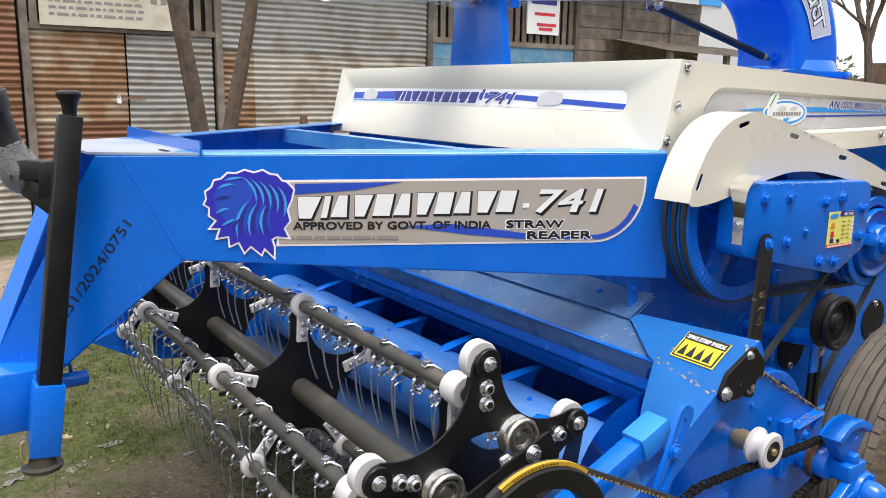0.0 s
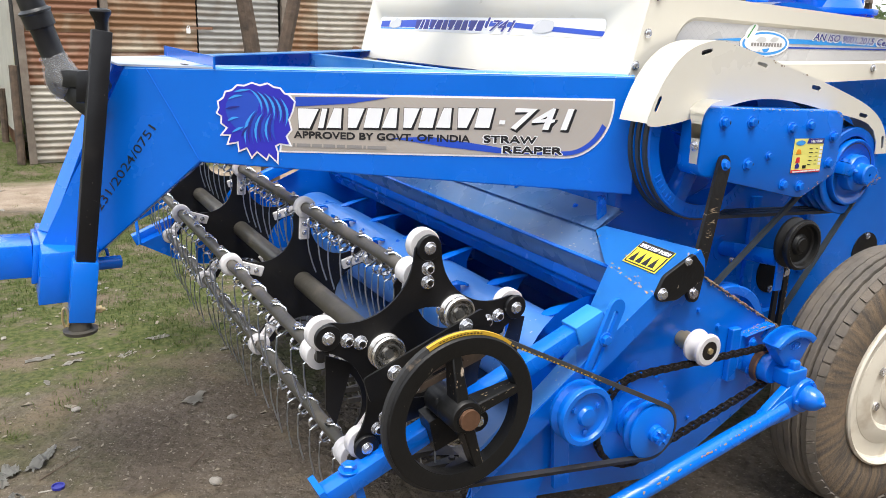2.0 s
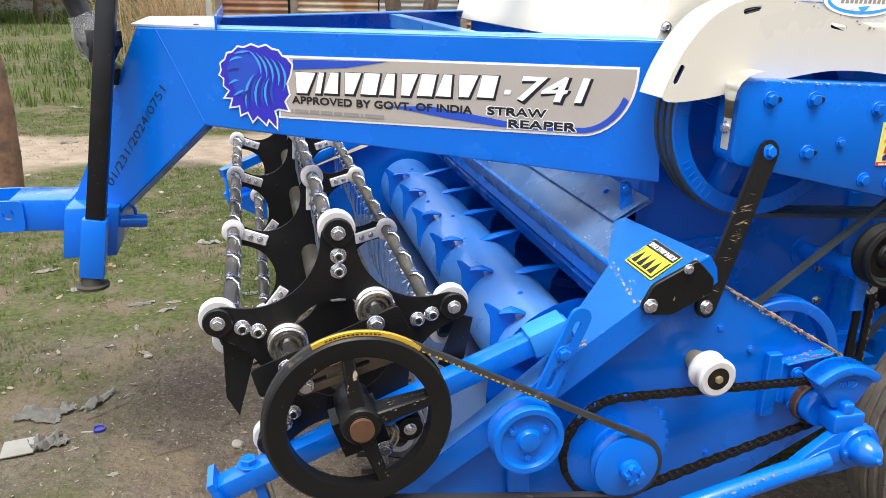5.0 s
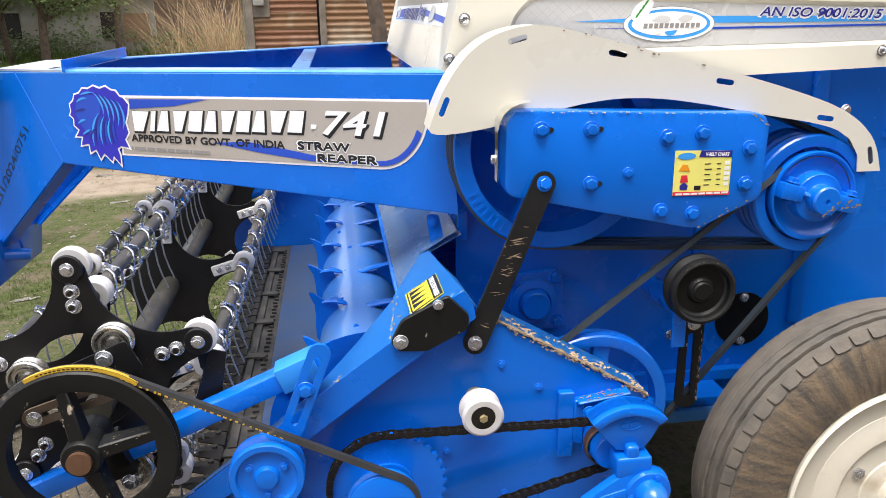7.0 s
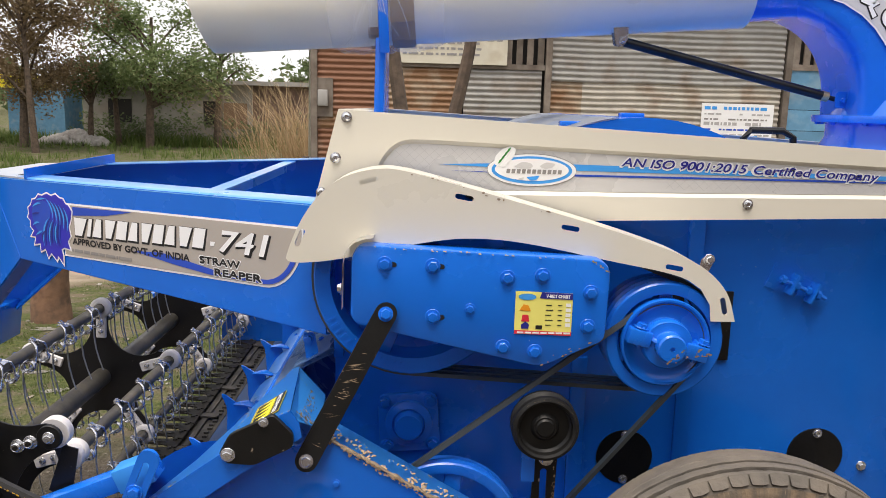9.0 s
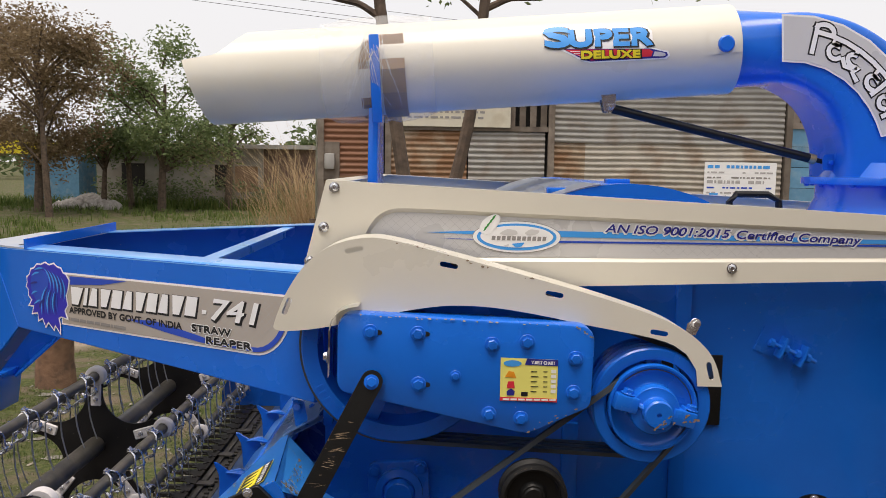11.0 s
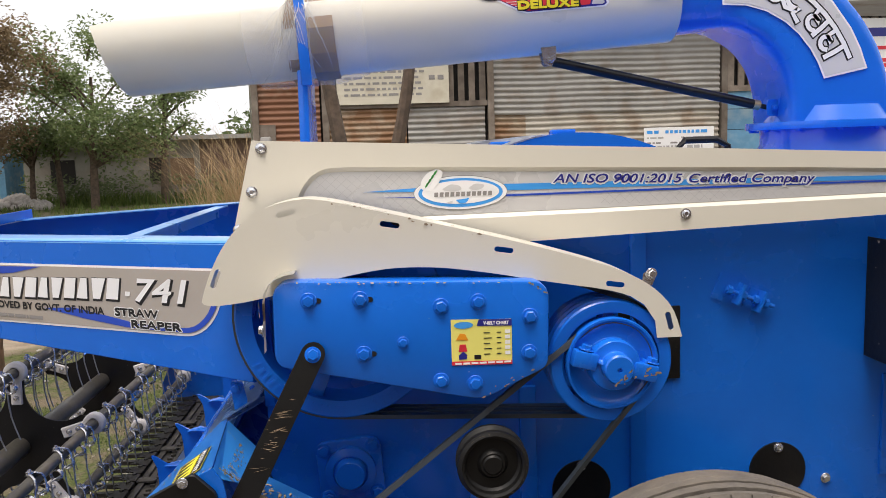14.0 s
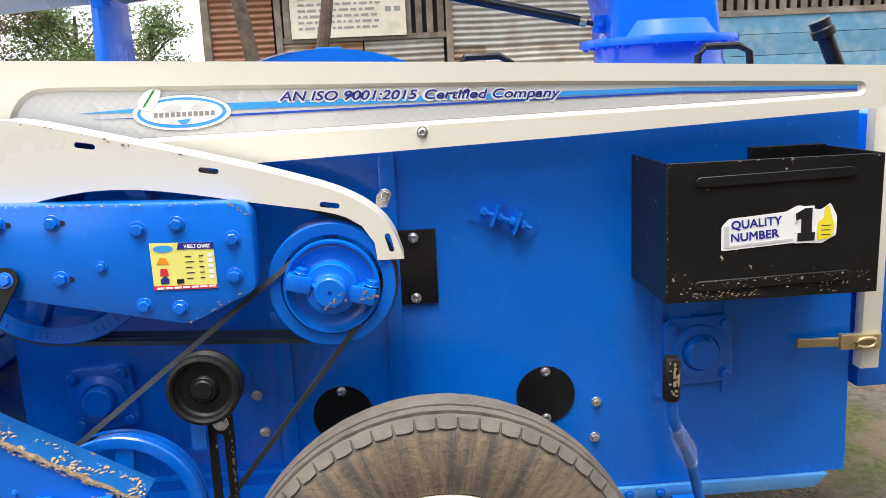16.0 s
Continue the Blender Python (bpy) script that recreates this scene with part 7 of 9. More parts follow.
bm = B()  # crank with counterweight
fan = arc(2.052, 0.588, 0.122, 45, 136, 14) + [(2.026, 0.598), (2.088, 0.598)]
plate(bm, fan, 0.040, side(1.012))
plate(bm, arc(2.052, 0.588, 0.122, 45, 136, 14) + arc(2.052, 0.588, 0.100, 134, 47, 14), 0.060, side(0.998))
soften(bm, 0.003, 2)
bm2 = part("crank", bm, BLUE, REAPER, "blue crank with fan-shaped counterweight")
bm = B()
lathe(bm, [(0.019, 0.0), (0.0205, 0.0022), (0.022, 0.0), (0.019, 0.0)], Matrix.Translation((2.056, 1.0115, 0.660)) @ NEAR @ Matrix.Diagonal((1.15, 0.52, 1, 1)), 28)
for k in range(3):
    box(bm, (2.045 + k * 0.008, 1.0098, 0.655), (2.050 + k * 0.008, 1.012, 0.665))
part("cast_mark", bm, BLUE, bm2)
bm = B()
box(bm, (2.044, 0.992, 0.580), (2.074, 1.052, 0.616))
box(bm, (2.022, 0.988, 0.538), (2.104, 1.064, 0.590))
soften(bm, 0.008, 3)
part("crank_clamp", bm, BLUE, bm2)
bm = B()
lathe(bm, [(0.0, 0.0), (0.040, 0.0), (0.044, -0.006), (0.044, -0.11), (0.0, -0.11)], turned(2.030, 1.045, 0.572), 32)
part("crank_hub", bm, BLUE, bm2)
bm = B()
lathe(bm, [(0.050, 0.0), (0.054, -0.004), (0.054, -0.022), (0.050, -0.024), (0.050, 0.0)], turned(2.030, 1.075, 0.572), 30)
part("drive_sprocket", bm, RUST, bm2, "rusty small chain sprocket")
bm = B()
lathe(bm, [(0.0, 0.062), (0.006, 0.062), (0.008, 0.055), (0.016, 0.050), (0.027, 0.040), (0.034, 0.026), (0.037, 0.006), (0.0375, 0.0), (0.050, -0.002), (0.053, -0.008), (0.053, -0.036), (0.0, -0.036)], turned(2.096, 0.975, 0.503), 40)
cap_ = part("crank_cap", bm, BLUE, bm2)
for a in (70, 190, 310):
    bolt_on(BOLT_BLUE, cap_, (2.096 + 0.044 * math.cos(radians(a)), 0.975, 0.503 + 0.044 * math.sin(radians(a))), k=0.5)
bm = B()
rod(bm, (2.02, 0.992, 0.475), (1.28, 1.01, 0.285), 0.026, 24)
plate(bm, rounded([(2.150, 0.470), (2.142, 0.545), (2.090, 0.560), (2.030, 0.545), (1.935, 0.478), (1.950, 0.425), (2.075, 0.437), (2.120, 0.450)], 0.02, 4), 0.026, side(0.988))
plate(bm, rounded([(2.10, 0.470), (2.085, 0.525), (1.99, 0.500), (1.93, 0.470), (1.94, 0.450)], 0.01, 3), 0.034, side(0.984))
soften(bm, 0.003, 2, 60)
part("connecting_rod", bm, BLUE, bm2, "blue connecting rod with chipped paint")
chips(bm2, [((1.95, 0.974, 0.485), (1.35, 0.984, 0.315), (0, -0.9, 0.5), (0, 0, -0.02), 40)], 8, size=(0.002, 0.006))
bm = B()
box(bm, (1.925, 1.128, 0.520), (1.962, 1.1495, 0.690))
soften(bm, 0.003, 1)
brk = part("bearing_bracket", bm, BLUE, REAPER)
bm = B()
plate(bm, rounded([(1.962, 0.555), (1.986, 0.550), (1.986, 0.668), (1.962, 0.668)], 0.006, 3), 0.022, side(1.128))
soften(bm, 0.003, 1)
part("bracket_plate", bm, BLUE, brk)
bm = B()
bar(bm, (1.968, 1.132, 0.664), (2.096, 1.132, 0.682), 0.035, 0.008)
soften(bm, 0.003, 1)
part("bracket_top", bm, BLUE, brk)
bm = B()
bar(bm, (2.060, 1.128, 0.640), (2.094, 1.128, 0.680), 0.010, 0.010, up=(0, 1, 0))
part("bracket_web", bm, BLUE, brk)
chips(brk, [((1.97, 1.116, 0.669), (2.09, 1.116, 0.687), (0, 0, 1), (0, 0.03, 0), 40)], 18, CRUST, (0.002, 0.005))
for x, z in ((1.992, 0.645), (1.994, 0.556)):
    bolt_on(BOLT_BLUE, brk, (x, 1.110, z), k=0.85)

# ---- reel ----
RC, ER, RR = (0.888, 0.722), (0.883, 0.804), 0.245
bm = B()
rod(bm, (RC[0], 1.15, RC[1]), (RC[0], 3.50, RC[1]), 0.031, 24)
reel = part("reel_shaft", bm, TUBE, REAPER, "dull black reel shaft")


def star_mesh(lobes_out, r_in, lobe, hub_r):
    """A five-armed plate with scalloped gaps."""
    bm = B()
    pts = []
    tip = Vector((lobes_out * math.cos(radians(28)), lobes_out * math.sin(radians(28))))
    rho = ((tip.x - r_in) ** 2 + tip.y ** 2) / (2 * (tip.x - r_in))
    half = math.degrees(math.atan2(tip.y, r_in + rho - tip.x))
    for k in range(5):
        a0 = 90 - 72 * k
        c = (math.cos(radians(a0)) * lobes_out, math.sin(radians(a0)) * lobes_out)
        pts += [(c[0] + lobe * math.cos(radians(a0 + d)), c[1] + lobe * math.sin(radians(a0 + d))) for d in (75, 45, 15, -15, -45, -75)]
        am = a0 - 36
        o = (math.cos(radians(am)) * (r_in + rho), math.sin(radians(am)) * (r_in + rho))
        for i in range(15):
            d = am + 180 - half + 2 * half * i / 14
            pts.append((o[0] + rho * math.cos(radians(d)), o[1] + rho * math.sin(radians(d))))
    h = [(hub_r * math.cos(6.28318 * i / 24), hub_r * math.sin(6.28318 * i / 24)) for i in range(24)]
    ring_plate(bm, list(reversed(pts)), [h], 0.005)
    return mesh_of("reel_star", bm, BLACK, 40)


STAR = star_mesh(0.205, 0.122, 0.032, 0.031)
ESTAR = star_mesh(0.245, 0.160, 0.033, 0.112)
STARS_Y = (1.245, 1.985, 2.725, 3.46)
for y in STARS_Y:
    again("reel_star", STAR, reel, side(y) @ Matrix.Translation((RC[0], RC[1], 0)))
es = again("eccentric_star", ESTAR, REAPER, side(1.125) @ Matrix.Translation((ER[0], ER[1], 0)), "black five-armed eccentric plate")
# white bushing with clamp lug, bar, tines
bm = B()
lathe(bm, [(0.016, 0.014), (0.032, 0.014), (0.034, 0.010), (0.034, -0.010), (0.032, -0.014), (0.016, -0.014), (0.016, 0.014)], None, 28)
vs = box(bm, (0.022, -0.017, -0.006), (0.105, 0.017, 0.006))
soften(bm, 0.003, 1, 50)
BUSH = mesh_of("reel_bushing", bm, NYLON)
bm = B()
lathe(bm, [(0.0, 0.0), (0.036, 0.0), (0.038, -0.002), (0.038, -0.024), (0.036, -0.026), (0.0, -0.026)], None, 36)
KNOB = mesh_of("nylon_knob", bm, NYLON, 20)
bm = B()
lathe(bm, [(0.0, 0.014), (0.028, 0.014), (0.030, 0.011), (0.030, 0.006), (0.0, 0.006)], None, 28)
CAPS = mesh_of("knob_washer", bm, BLACK)
bm = B()
for k in (-1, 1):
    pts = [(-0.010, k * 0.003, 0.0205), (0.004, k * 0.012, 0.0205), (0.017, k * 0.022, 0.012), (0.0205, k * 0.029, -0.006), (0.0190, k * 0.033, -0.022)]
    for i in range(30):
        a = math.pi * 0.86 + i * 0.45
        pts.append((0.004 - 0.0155 * math.cos(a), k * (0.036 + 0.00036 * i), -0.0375 + 0.0155 * math.sin(a)))
    pts += [(-0.0115, k * 0.0475, -0.056), (-0.0120, k * 0.0480, -0.090), (-0.010, k * 0.0480, -0.128), (-0.002, k * 0.0478, -0.168), (0.008, k * 0.0474, -0.204)]
    sweep(bm, pts[:35], 0.0031, 6, mi=1)
    sweep(bm, pts[34:], 0.0025, 6)
saddle = [bm.verts.new((x, y, z)) for y in (-0.010, 0.010) for x, z in ((-0.015, 0.0175), (-0.006, 0.0205), (0.008, 0.0205), (0.016, 0.0150))]
bmesh.ops.solidify(bm, geom=[bm.faces.new([saddle[i], saddle[i + 1], saddle[i + 5], saddle[i + 4]]) for i in range(3)], thickness=0.0025)
rod(bm, (-0.004, 0, 0.020), (-0.004, 0, 0.0275), 0.0095, 6, mi=1)
rod(bm, (-0.004, 0, 0.0275), (-0.004, 0, 0.0325), 0.0045, 8, mi=1)
for f in bm.faces:
    if f.calc_center_median().z > 0.0:
        f.material_index = 1
bmesh.ops.recalc_face_normals(bm, faces=bm.faces[:])
TINE = mesh_of("spring_tine", bm, [TINE_STEEL, ZINC])
rng = random.Random(11)
for k in range(5):
    a = radians(88 - 72 * k)
    d = Vector((math.cos(a), 0, math.sin(a)))
    c = Vector((RC[0], 0, RC[1])) + d * RR
    bm = B()
    rod(bm, (c.x, 1.20, c.z), (c.x, 3.54, c.z), 0.0165, 16)
    rb = part("reel_bar", bm, TUBE, REAPER, "dull black reel bar with spring tines")
    for y in STARS_Y:
        m = frame_at((c.x, y - 0.002, c.z), -d, Vector((0, -1, 0)).cross(-d))
        again("reel_bushing", BUSH, rb, m)
        for q in (0.052, 0.082):
            bolt_on(BOLT_ZINC, rb, c - d * q + Vector((0, y - 0.008, 0)), k=0.62)
    bolt_on(KNOB, rb, (c.x, 1.205, c.z), name="nylon_knob", k=0.9)
    ec = Vector((ER[0], 0, ER[1])) + Vector((math.cos(radians(90 - 72 * k)), 0, math.sin(radians(90 - 72 * k)))) * 0.253
    bolt_on(KNOB, es, (ec.x, 1.140, ec.z), name="nylon_knob")
    bolt_on(CAPS, es, (ec.x, 1.130, ec.z), name="knob_washer")
    bolt_on(BOLT_ZINC, es, (ec.x, 1.116, ec.z), k=1.0)
    er = Vector((math.cos(radians(90 - 72 * k)), 0, math.sin(radians(90 - 72 * k))))
    for q in (0.172, 0.204):
        bolt_on(NUT, es, Vector((ER[0], 1.125, ER[1])) + er * q, name="lock_nut")
    bm = B()  # crank arm that keeps the tines upright
    bar(bm, (ec.x, 1.150, ec.z), (c.x, 1.195, c.z), 0.03, 0.008, up=(0, 1, 0))
    part("tine_crank", bm, BLACK, rb)
    for y0 in STARS_Y[:-1]:
        for o in (0.10, 0.28, 0.46, 0.64):
            again("spring_tine", TINE, rb, Matrix.Translation((c.x, y0 + o + rng.uniform(-0.008, 0.008), c.z)) @ Matrix.Rotation(rng.uniform(-0.06, 0.06), 4, "Y") @ Matrix.Rotation(rng.uniform(-0.03, 0.03), 4, "X"))
# black blades under the eccentric plate
for pts in ([(0.648, 0.83), (0.712, 0.80), (0.672, 0.655), (0.648, 0.70)], [(1.14, 0.85), (1.175, 0.84), (1.15, 0.70), (1.10, 0.735)]):
    bm = B()
    plate(bm, pts, 0.004, side(1.150))
    part("blade_plate", bm, BLACK, es)
ROLLER = mat("handled_roller_steel", (0.62, 0.60, 0.56), 0.24, metal=0.9, vary=0.15, scale=40, color2=(0.34, 0.28, 0.21), mixed=0.33, scale2=22)
# guide rollers behind a black bracket
for x, z, bx, bz in ((0.955, 0.897, 0.948, 0.883), (0.777, 0.830, 0.772, 0.803), (0.965, 0.60, 0.965, 0.595)):
    bm = B()
    lathe(bm, [(0.0, 0.001), (0.012, 0.001), (0.012, -0.006), (0.022, -0.006), (0.022, 0.003), (0.026, 0.003), (0.027, -0.005), (0.032, -0.005), (0.034, 0.005), (0.038, 0.005), (0.041, 0.0), (0.041, -0.004), (0.033, -0.009), (0.033, -0.017), (0.041, -0.023), (0.041, -0.028), (0.0, -0.03)], turned(x, 1.098, z), 36)
    g = part("guide_roller", bm, ROLLER, REAPER, "steel guide roller", angle=8)
    bolt_on(BOLT_ZINC, g, (bx, 1.058, bz), k=1.25)
bm = B()
plate(bm, rounded([(0.700, 0.800), (0.716, 0.742), (0.76, 0.748), (1.022, 0.856), (0.992, 0.918)], 0.008, 3), 0.006, side(1.060))
part("roller_bracket", bm, BLACK, REAPER)
bm = B()
lathe(bm, [(0.0, -0.0), (0.034, 0.0), (0.037, -0.01), (0.037, -0.06), (0.0, -0.06)], turned(0.90, 1.03, 0.708), 24)
bar(bm, (0.90, 1.07, 0.69), (0.93, 1.09, 0.60), 0.10, 0.05, up=(0, 1, 0))
part("reel_bearing", bm, BLACK, REAPER)
bm = B()
ring_plate(bm, slot(0.888, 0.799, 0.225, 0.042, 17.6, 6), [slot(0.875, 0.795, 0.12, 0.012, 17.6, 5)], 0.008, side(1.036))
strap_ = part("slotted_strap", bm, mat("rusty_strap_steel", (0.17, 0.125, 0.095), 0.55, metal=0.3, vary=0.2, scale=14, color2=(0.07, 0.055, 0.045), mixed=0.4, scale2=12), REAPER, "rusty brown slotted steel strap")
bolt_on(BOLT_ZINC, strap_, (0.806, 1.034, 0.772), k=1.1)
chips(strap_, [((0.80, 1.0355, 0.762), (0.98, 1.0355, 0.82), (0, -1, 0), (0, 0, 0.03), 18)], 31, CRUST, (0.001, 0.004))

rp = spoked("reel_pulley", 0.905, 0.980, 0.708, 0.185, 0.042, 0.034, 0.045, 0, WORN, REAPER, label="worn black spoked reel pulley")
for k in range(3):
    a = radians(14 + 85 * (k - 1))
    d = Vector((math.cos(a), 0, math.sin(a)))
    c = Vector((0.905, 0.999, 0.708))
    nrm = Vector((-d.z, 0, d.x))
    bm = B()
    for i, (r, w, y) in enumerate(((0.030, 0.015, 0.026), (0.150, 0.0115, 0.018))):
        q = [bm.verts.new(c + d * r + nrm * w * s + Vector((0, y * u, 0))) for s, u in ((1, -1), (1, 1), (-1, 1), (-1, -1))]
        if i:
            for j in range(4):
                bm.faces.new((old[j], old[(j + 1) % 4], q[(j + 1) % 4], q[j]))
        bm.faces.new(q)
        old = q
    bmesh.ops.recalc_face_normals(bm, faces=bm.faces[:])
    soften(bm, 0.003, 1)
    sp = part("spoke", bm, WORN, rp)
    f = Vector((0, -0.0315, 0))
    chips(sp, [(c + d * 0.06 + nrm * 0.013 + f * 0.80, c + d * 0.14 + nrm * 0.011 + f * 0.62, (0, -1, 0), nrm * -0.01, 6), (c + d * 0.05 + nrm * 0.0145, c + d * 0.14 + nrm * 0.012, nrm, (0, -0.02, 0), 10)], 40 + k, CRUST, (0.001, 0.003))
bm = B()
rod(bm, (0.905, 0.950, 0.708), (0.905, 1.05, 0.708), 0.024, 24)
part("reel_stub", bm, RUST, rp, "rusty bare shaft end")
bm = B()
lathe(bm, [(0.026, 0.018), (0.036, 0.018), (0.040, 0.012), (0.040, -0.05), (0.026, -0.05), (0.026, 0.022)], turned(0.905, 0.982, 0.708), 32)
part("reel_hub", bm, WORN, rp)
bm = B()
strap(bm, belt_round([(0.905, 0.708, 0.186), (1.500, 0.520, 0.077)], 0.998), 0.020, 0.011)
belt = part("reel_belt", bm, RUBBER, REAPER, "dusty black rubber belt", angle=60)
chips(belt, [((0.965, 0.9875, 0.884), (1.50, 0.9875, 0.592), (0, -1, 0), (0, 0, 0.006), 16)], 12, size=(0.001, 0.0022))
bm = B()  # yellow printed stretch of the belt
for i in range(16):
    a0, a1 = radians(118 - i * 4.2), radians(118 - (i + 1) * 4.2)
    q = [(0.905 + 0.1925 * math.cos(a), y, 0.708 + 0.1925 * math.sin(a)) for a, y in ((a0, 0.988), (a1, 0.988), (a1, 0.9975), (a0, 0.9975))]
    bm.faces.new([bm.verts.new(p) for p in q])
    q = [(0.905 + r * math.cos(a), 0.9865, 0.708 + r * math.sin(a)) for a, r in ((a0, 0.1925), (a1, 0.1925), (a1, 0.185), (a0, 0.185))]
    bm.faces.new([bm.verts.new(p) for p in q])
bmesh.ops.remove_doubles(bm, verts=bm.verts[:], dist=1e-5)
part("belt_label", bm, PRINT, belt)
bm = B()
for i in range(13):
    a0, a1 = radians(110 - i * 2.6), radians(108.4 - i * 2.6)
    q = [(0.905 + r * math.cos(a), 0.9857, 0.708 + r * math.sin(a)) for a, r in ((a0, 0.1905), (a1, 0.1905), (a1, 0.1878), (a0, 0.1878))]
    bm.faces.new([bm.verts.new(p) for p in q])
part("belt_label_bar", bm, INK, belt)

bm = B()
rng = random.Random(17)
for i in range(26):
    t = 0.06 + i * 0.021 + rng.uniform(-0.004, 0.004)
    a = Vector((0.962, 0.9866, 0.8845)).lerp(Vector((1.527, 0.9866, 0.5925)), t)
    d = Vector((0.888, 0, -0.459))
    up = Vector((0.459, 0, 0.888))
    w, h = rng.uniform(0.003, 0.008), rng.uniform(0.002, 0.005)
    bm.faces.new([bm.verts.new(a + d * p * w + up * (q * h - 0.001)) for p, q in ((-0.5, -0.5), (0.5, -0.5), (0.5, 0.5), (-0.5, 0.5))])
part("belt_print", bm, PRINT, belt)["kind"] = "stuff"

# ---- wheels ----
def wheel(y, sgn):
    """A dusty trailer wheel; its outer face at y, its body towards the machine."""
    cx, cz, R, W = 2.825, 0.340, 0.494, 0.205
    m = turned(cx, y, cz) @ Matrix.Diagonal((1, 1, sgn, 1))
    bm = B()
    w = lambda t: -t * W
    prof = [(0.300, w(0.10)), (0.312, w(0.03)), (0.350, w(-0.012)), (0.405, w(0.0)), (0.440, w(0.022)), (0.458, w(0.045)), (0.478, w(0.112)), (0.486, w(0.125))]
    for k in range(5):
        a, b = 0.130 + k * 0.148, 0.130 + (k + 1) * 0.148
        rr = R - 0.0030 * abs(k - 2) ** 1.7
        prof += [(rr - 0.002, w(a)), (rr, w(a + 0.012)), (rr, w(b - 0.042)), (rr - 0.002, w(b - 0.032)), (rr - 0.012, w(b - 0.028)), (rr - 0.012, w(b - 0.004))]
    prof = prof[:-2] + [(0.478, w(0.888)), (0.458, w(0.955)), (0.440, w(0.978)), (0.405, w(1.0)), (0.350, w(1.01)), (0.300, w(0.9))]
    lathe(bm, prof, None, 240)
    for v in bm.verts:
        if v.co.to_2d().length > 0.479:
            q = round(math.atan2(v.co.y, v.co.x) * 240 / 6.28318) % 5
            v.co.z += (0.0018, 0.0008, -0.0004, -0.0004, 0.0)[q]
    for f in bm.faces:
        c = f.calc_center_median()
        f.material_index = 1 if c.to_2d().length < 0.462 else 0
    for k in range(62):
        a = 6.28318 * k / 62
        for sy in (0.085, 0.915):
            mm = Matrix.Rotation(a, 4, "Z") @ Matrix.Translation((0.4755 if sy < 0.5 else 0.462, 0, w(sy)))
            plate(bm, rounded([(-0.012, -0.0200), (0.015, -0.0228), (0.015, 0.0228), (-0.012, 0.0200), (-0.0145, 0.0)], 0.004, 3), 0.0105, mm @ Matrix.Rotation(radians(40 if sy < 0.5 else -40), 4, "Y") @ Matrix.Translation((0, 0, 0.0028)), 0)
    bmesh.ops.transform(bm, matrix=m, verts=bm.verts[:])
    bmesh.ops.recalc_face_normals(bm, faces=bm.faces[:])
    for v in bm.verts:
        v.co.z = max(v.co.z, -0.142)
    ty = part("tyre", bm, [TYRE, TYRE_SIDE], None, angle=28)
    return ty, m


RIMC = mat("dusty_cream_rim_paint", (0.74, 0.69, 0.58), 0.42, vary=0.06, scale=8, bump=0.06, bump_scale=20, color2=(0.46, 0.37, 0.26), mixed=0.33, scale2=7, sharp=0.10)


def whole_wheel(y, sgn):
    ty, m = wheel(y, sgn)
    bm = B()
    lathe(bm, [(0.304, -0.020), (0.310, 0.002), (0.303, 0.008), (0.295, 0.002), (0.290, -0.016), (0.278, -0.024), (0.270, -0.050), (0.262, -0.058), (0.255, -0.046), (0.232, -0.018), (0.208, -0.008), (0.176, -0.006), (0.164, -0.014), (0.156, -0.026), (0.108, -0.028), (0.100, -0.016), (0.076, -0.010), (0.0, -0.010)], m, 64)
    rim = part("wheel_rim", bm, RIMC, REAPER, "dusty cream painted steel rim", angle=22)
    settle(ty, rim)
    for k in range(6):
        a = 0.5 + k * 1.0472
        p = m @ Vector((0.132 * math.cos(a), 0.132 * math.sin(a), -0.027))
        bolt_on(BOLT_ZINC, rim, p, (0, -1 if sgn > 0 else 1, 0), name="wheel_nut", k=1.6)
    bm = B()
    lathe(bm, [(0.0, 0.045), (0.04, 0.04), (0.054, 0.018), (0.058, -0.02), (0.0, -0.02)], m, 28)
    part("hub_cap", bm, RIMC, rim)


whole_wheel(1.095, 1)
whole_wheel(flip(1.095), -1)
bm = B()
box(bm, (2.77, 1.36, 0.30), (2.86, flip(1.36), 0.38))
rod(bm, (2.815, 1.2, 0.340), (2.815, flip(1.2), 0.340), 0.035, 14)
part("axle", bm, BLUE, REAPER)

# ---- blower pipe ----
PA, PB = Vector((1.09, 2.40, 2.000)), Vector((3.135, 2.40, 2.1538))
PR = 0.166
ex = (PB - PA).normalized()
ez = Vector((-ex.z, 0, ex.x))
ey = Vector((0, 1, 0))
bm = B()
seg, rows = 160, 30
L = (PB - PA).length
rings = []
for i in range(rows + 1):
    ring = []
    for k in range(seg):
        a = 6.28318 * k / seg
        h = math.sin(a)
        cutx = 0.050 - 0.042 * h if h < 0.36 else (0.035 + 0.110 * (h - 0.36) / 0.06 if h < 0.42 else 0.145 + 0.120 * ((h - 0.42) / 0.58) ** 0.75)
        s = cutx + (L - cutx) * i / rows
        ring.append(bm.verts.new(PA + ex * s + PR * (1 + 0.012 * (1 - i / rows)) * (ey * math.cos(a) + ez * h)))
    rings.append(ring)
fs = []
for a, b in zip(rings, rings[1:]):
    for k in range(seg):
        fs.append(bm.faces.new((a[k], a[(k + 1) % seg], b[(k + 1) % seg], b[k])))
bmesh.ops.recalc_face_normals(bm, faces=fs)
bmesh.ops.solidify(bm, geom=fs, thickness=0.003)
pipe = part("blower_pipe", bm, CREAM, REAPER, "long cream blower pipe with cut-away spout")


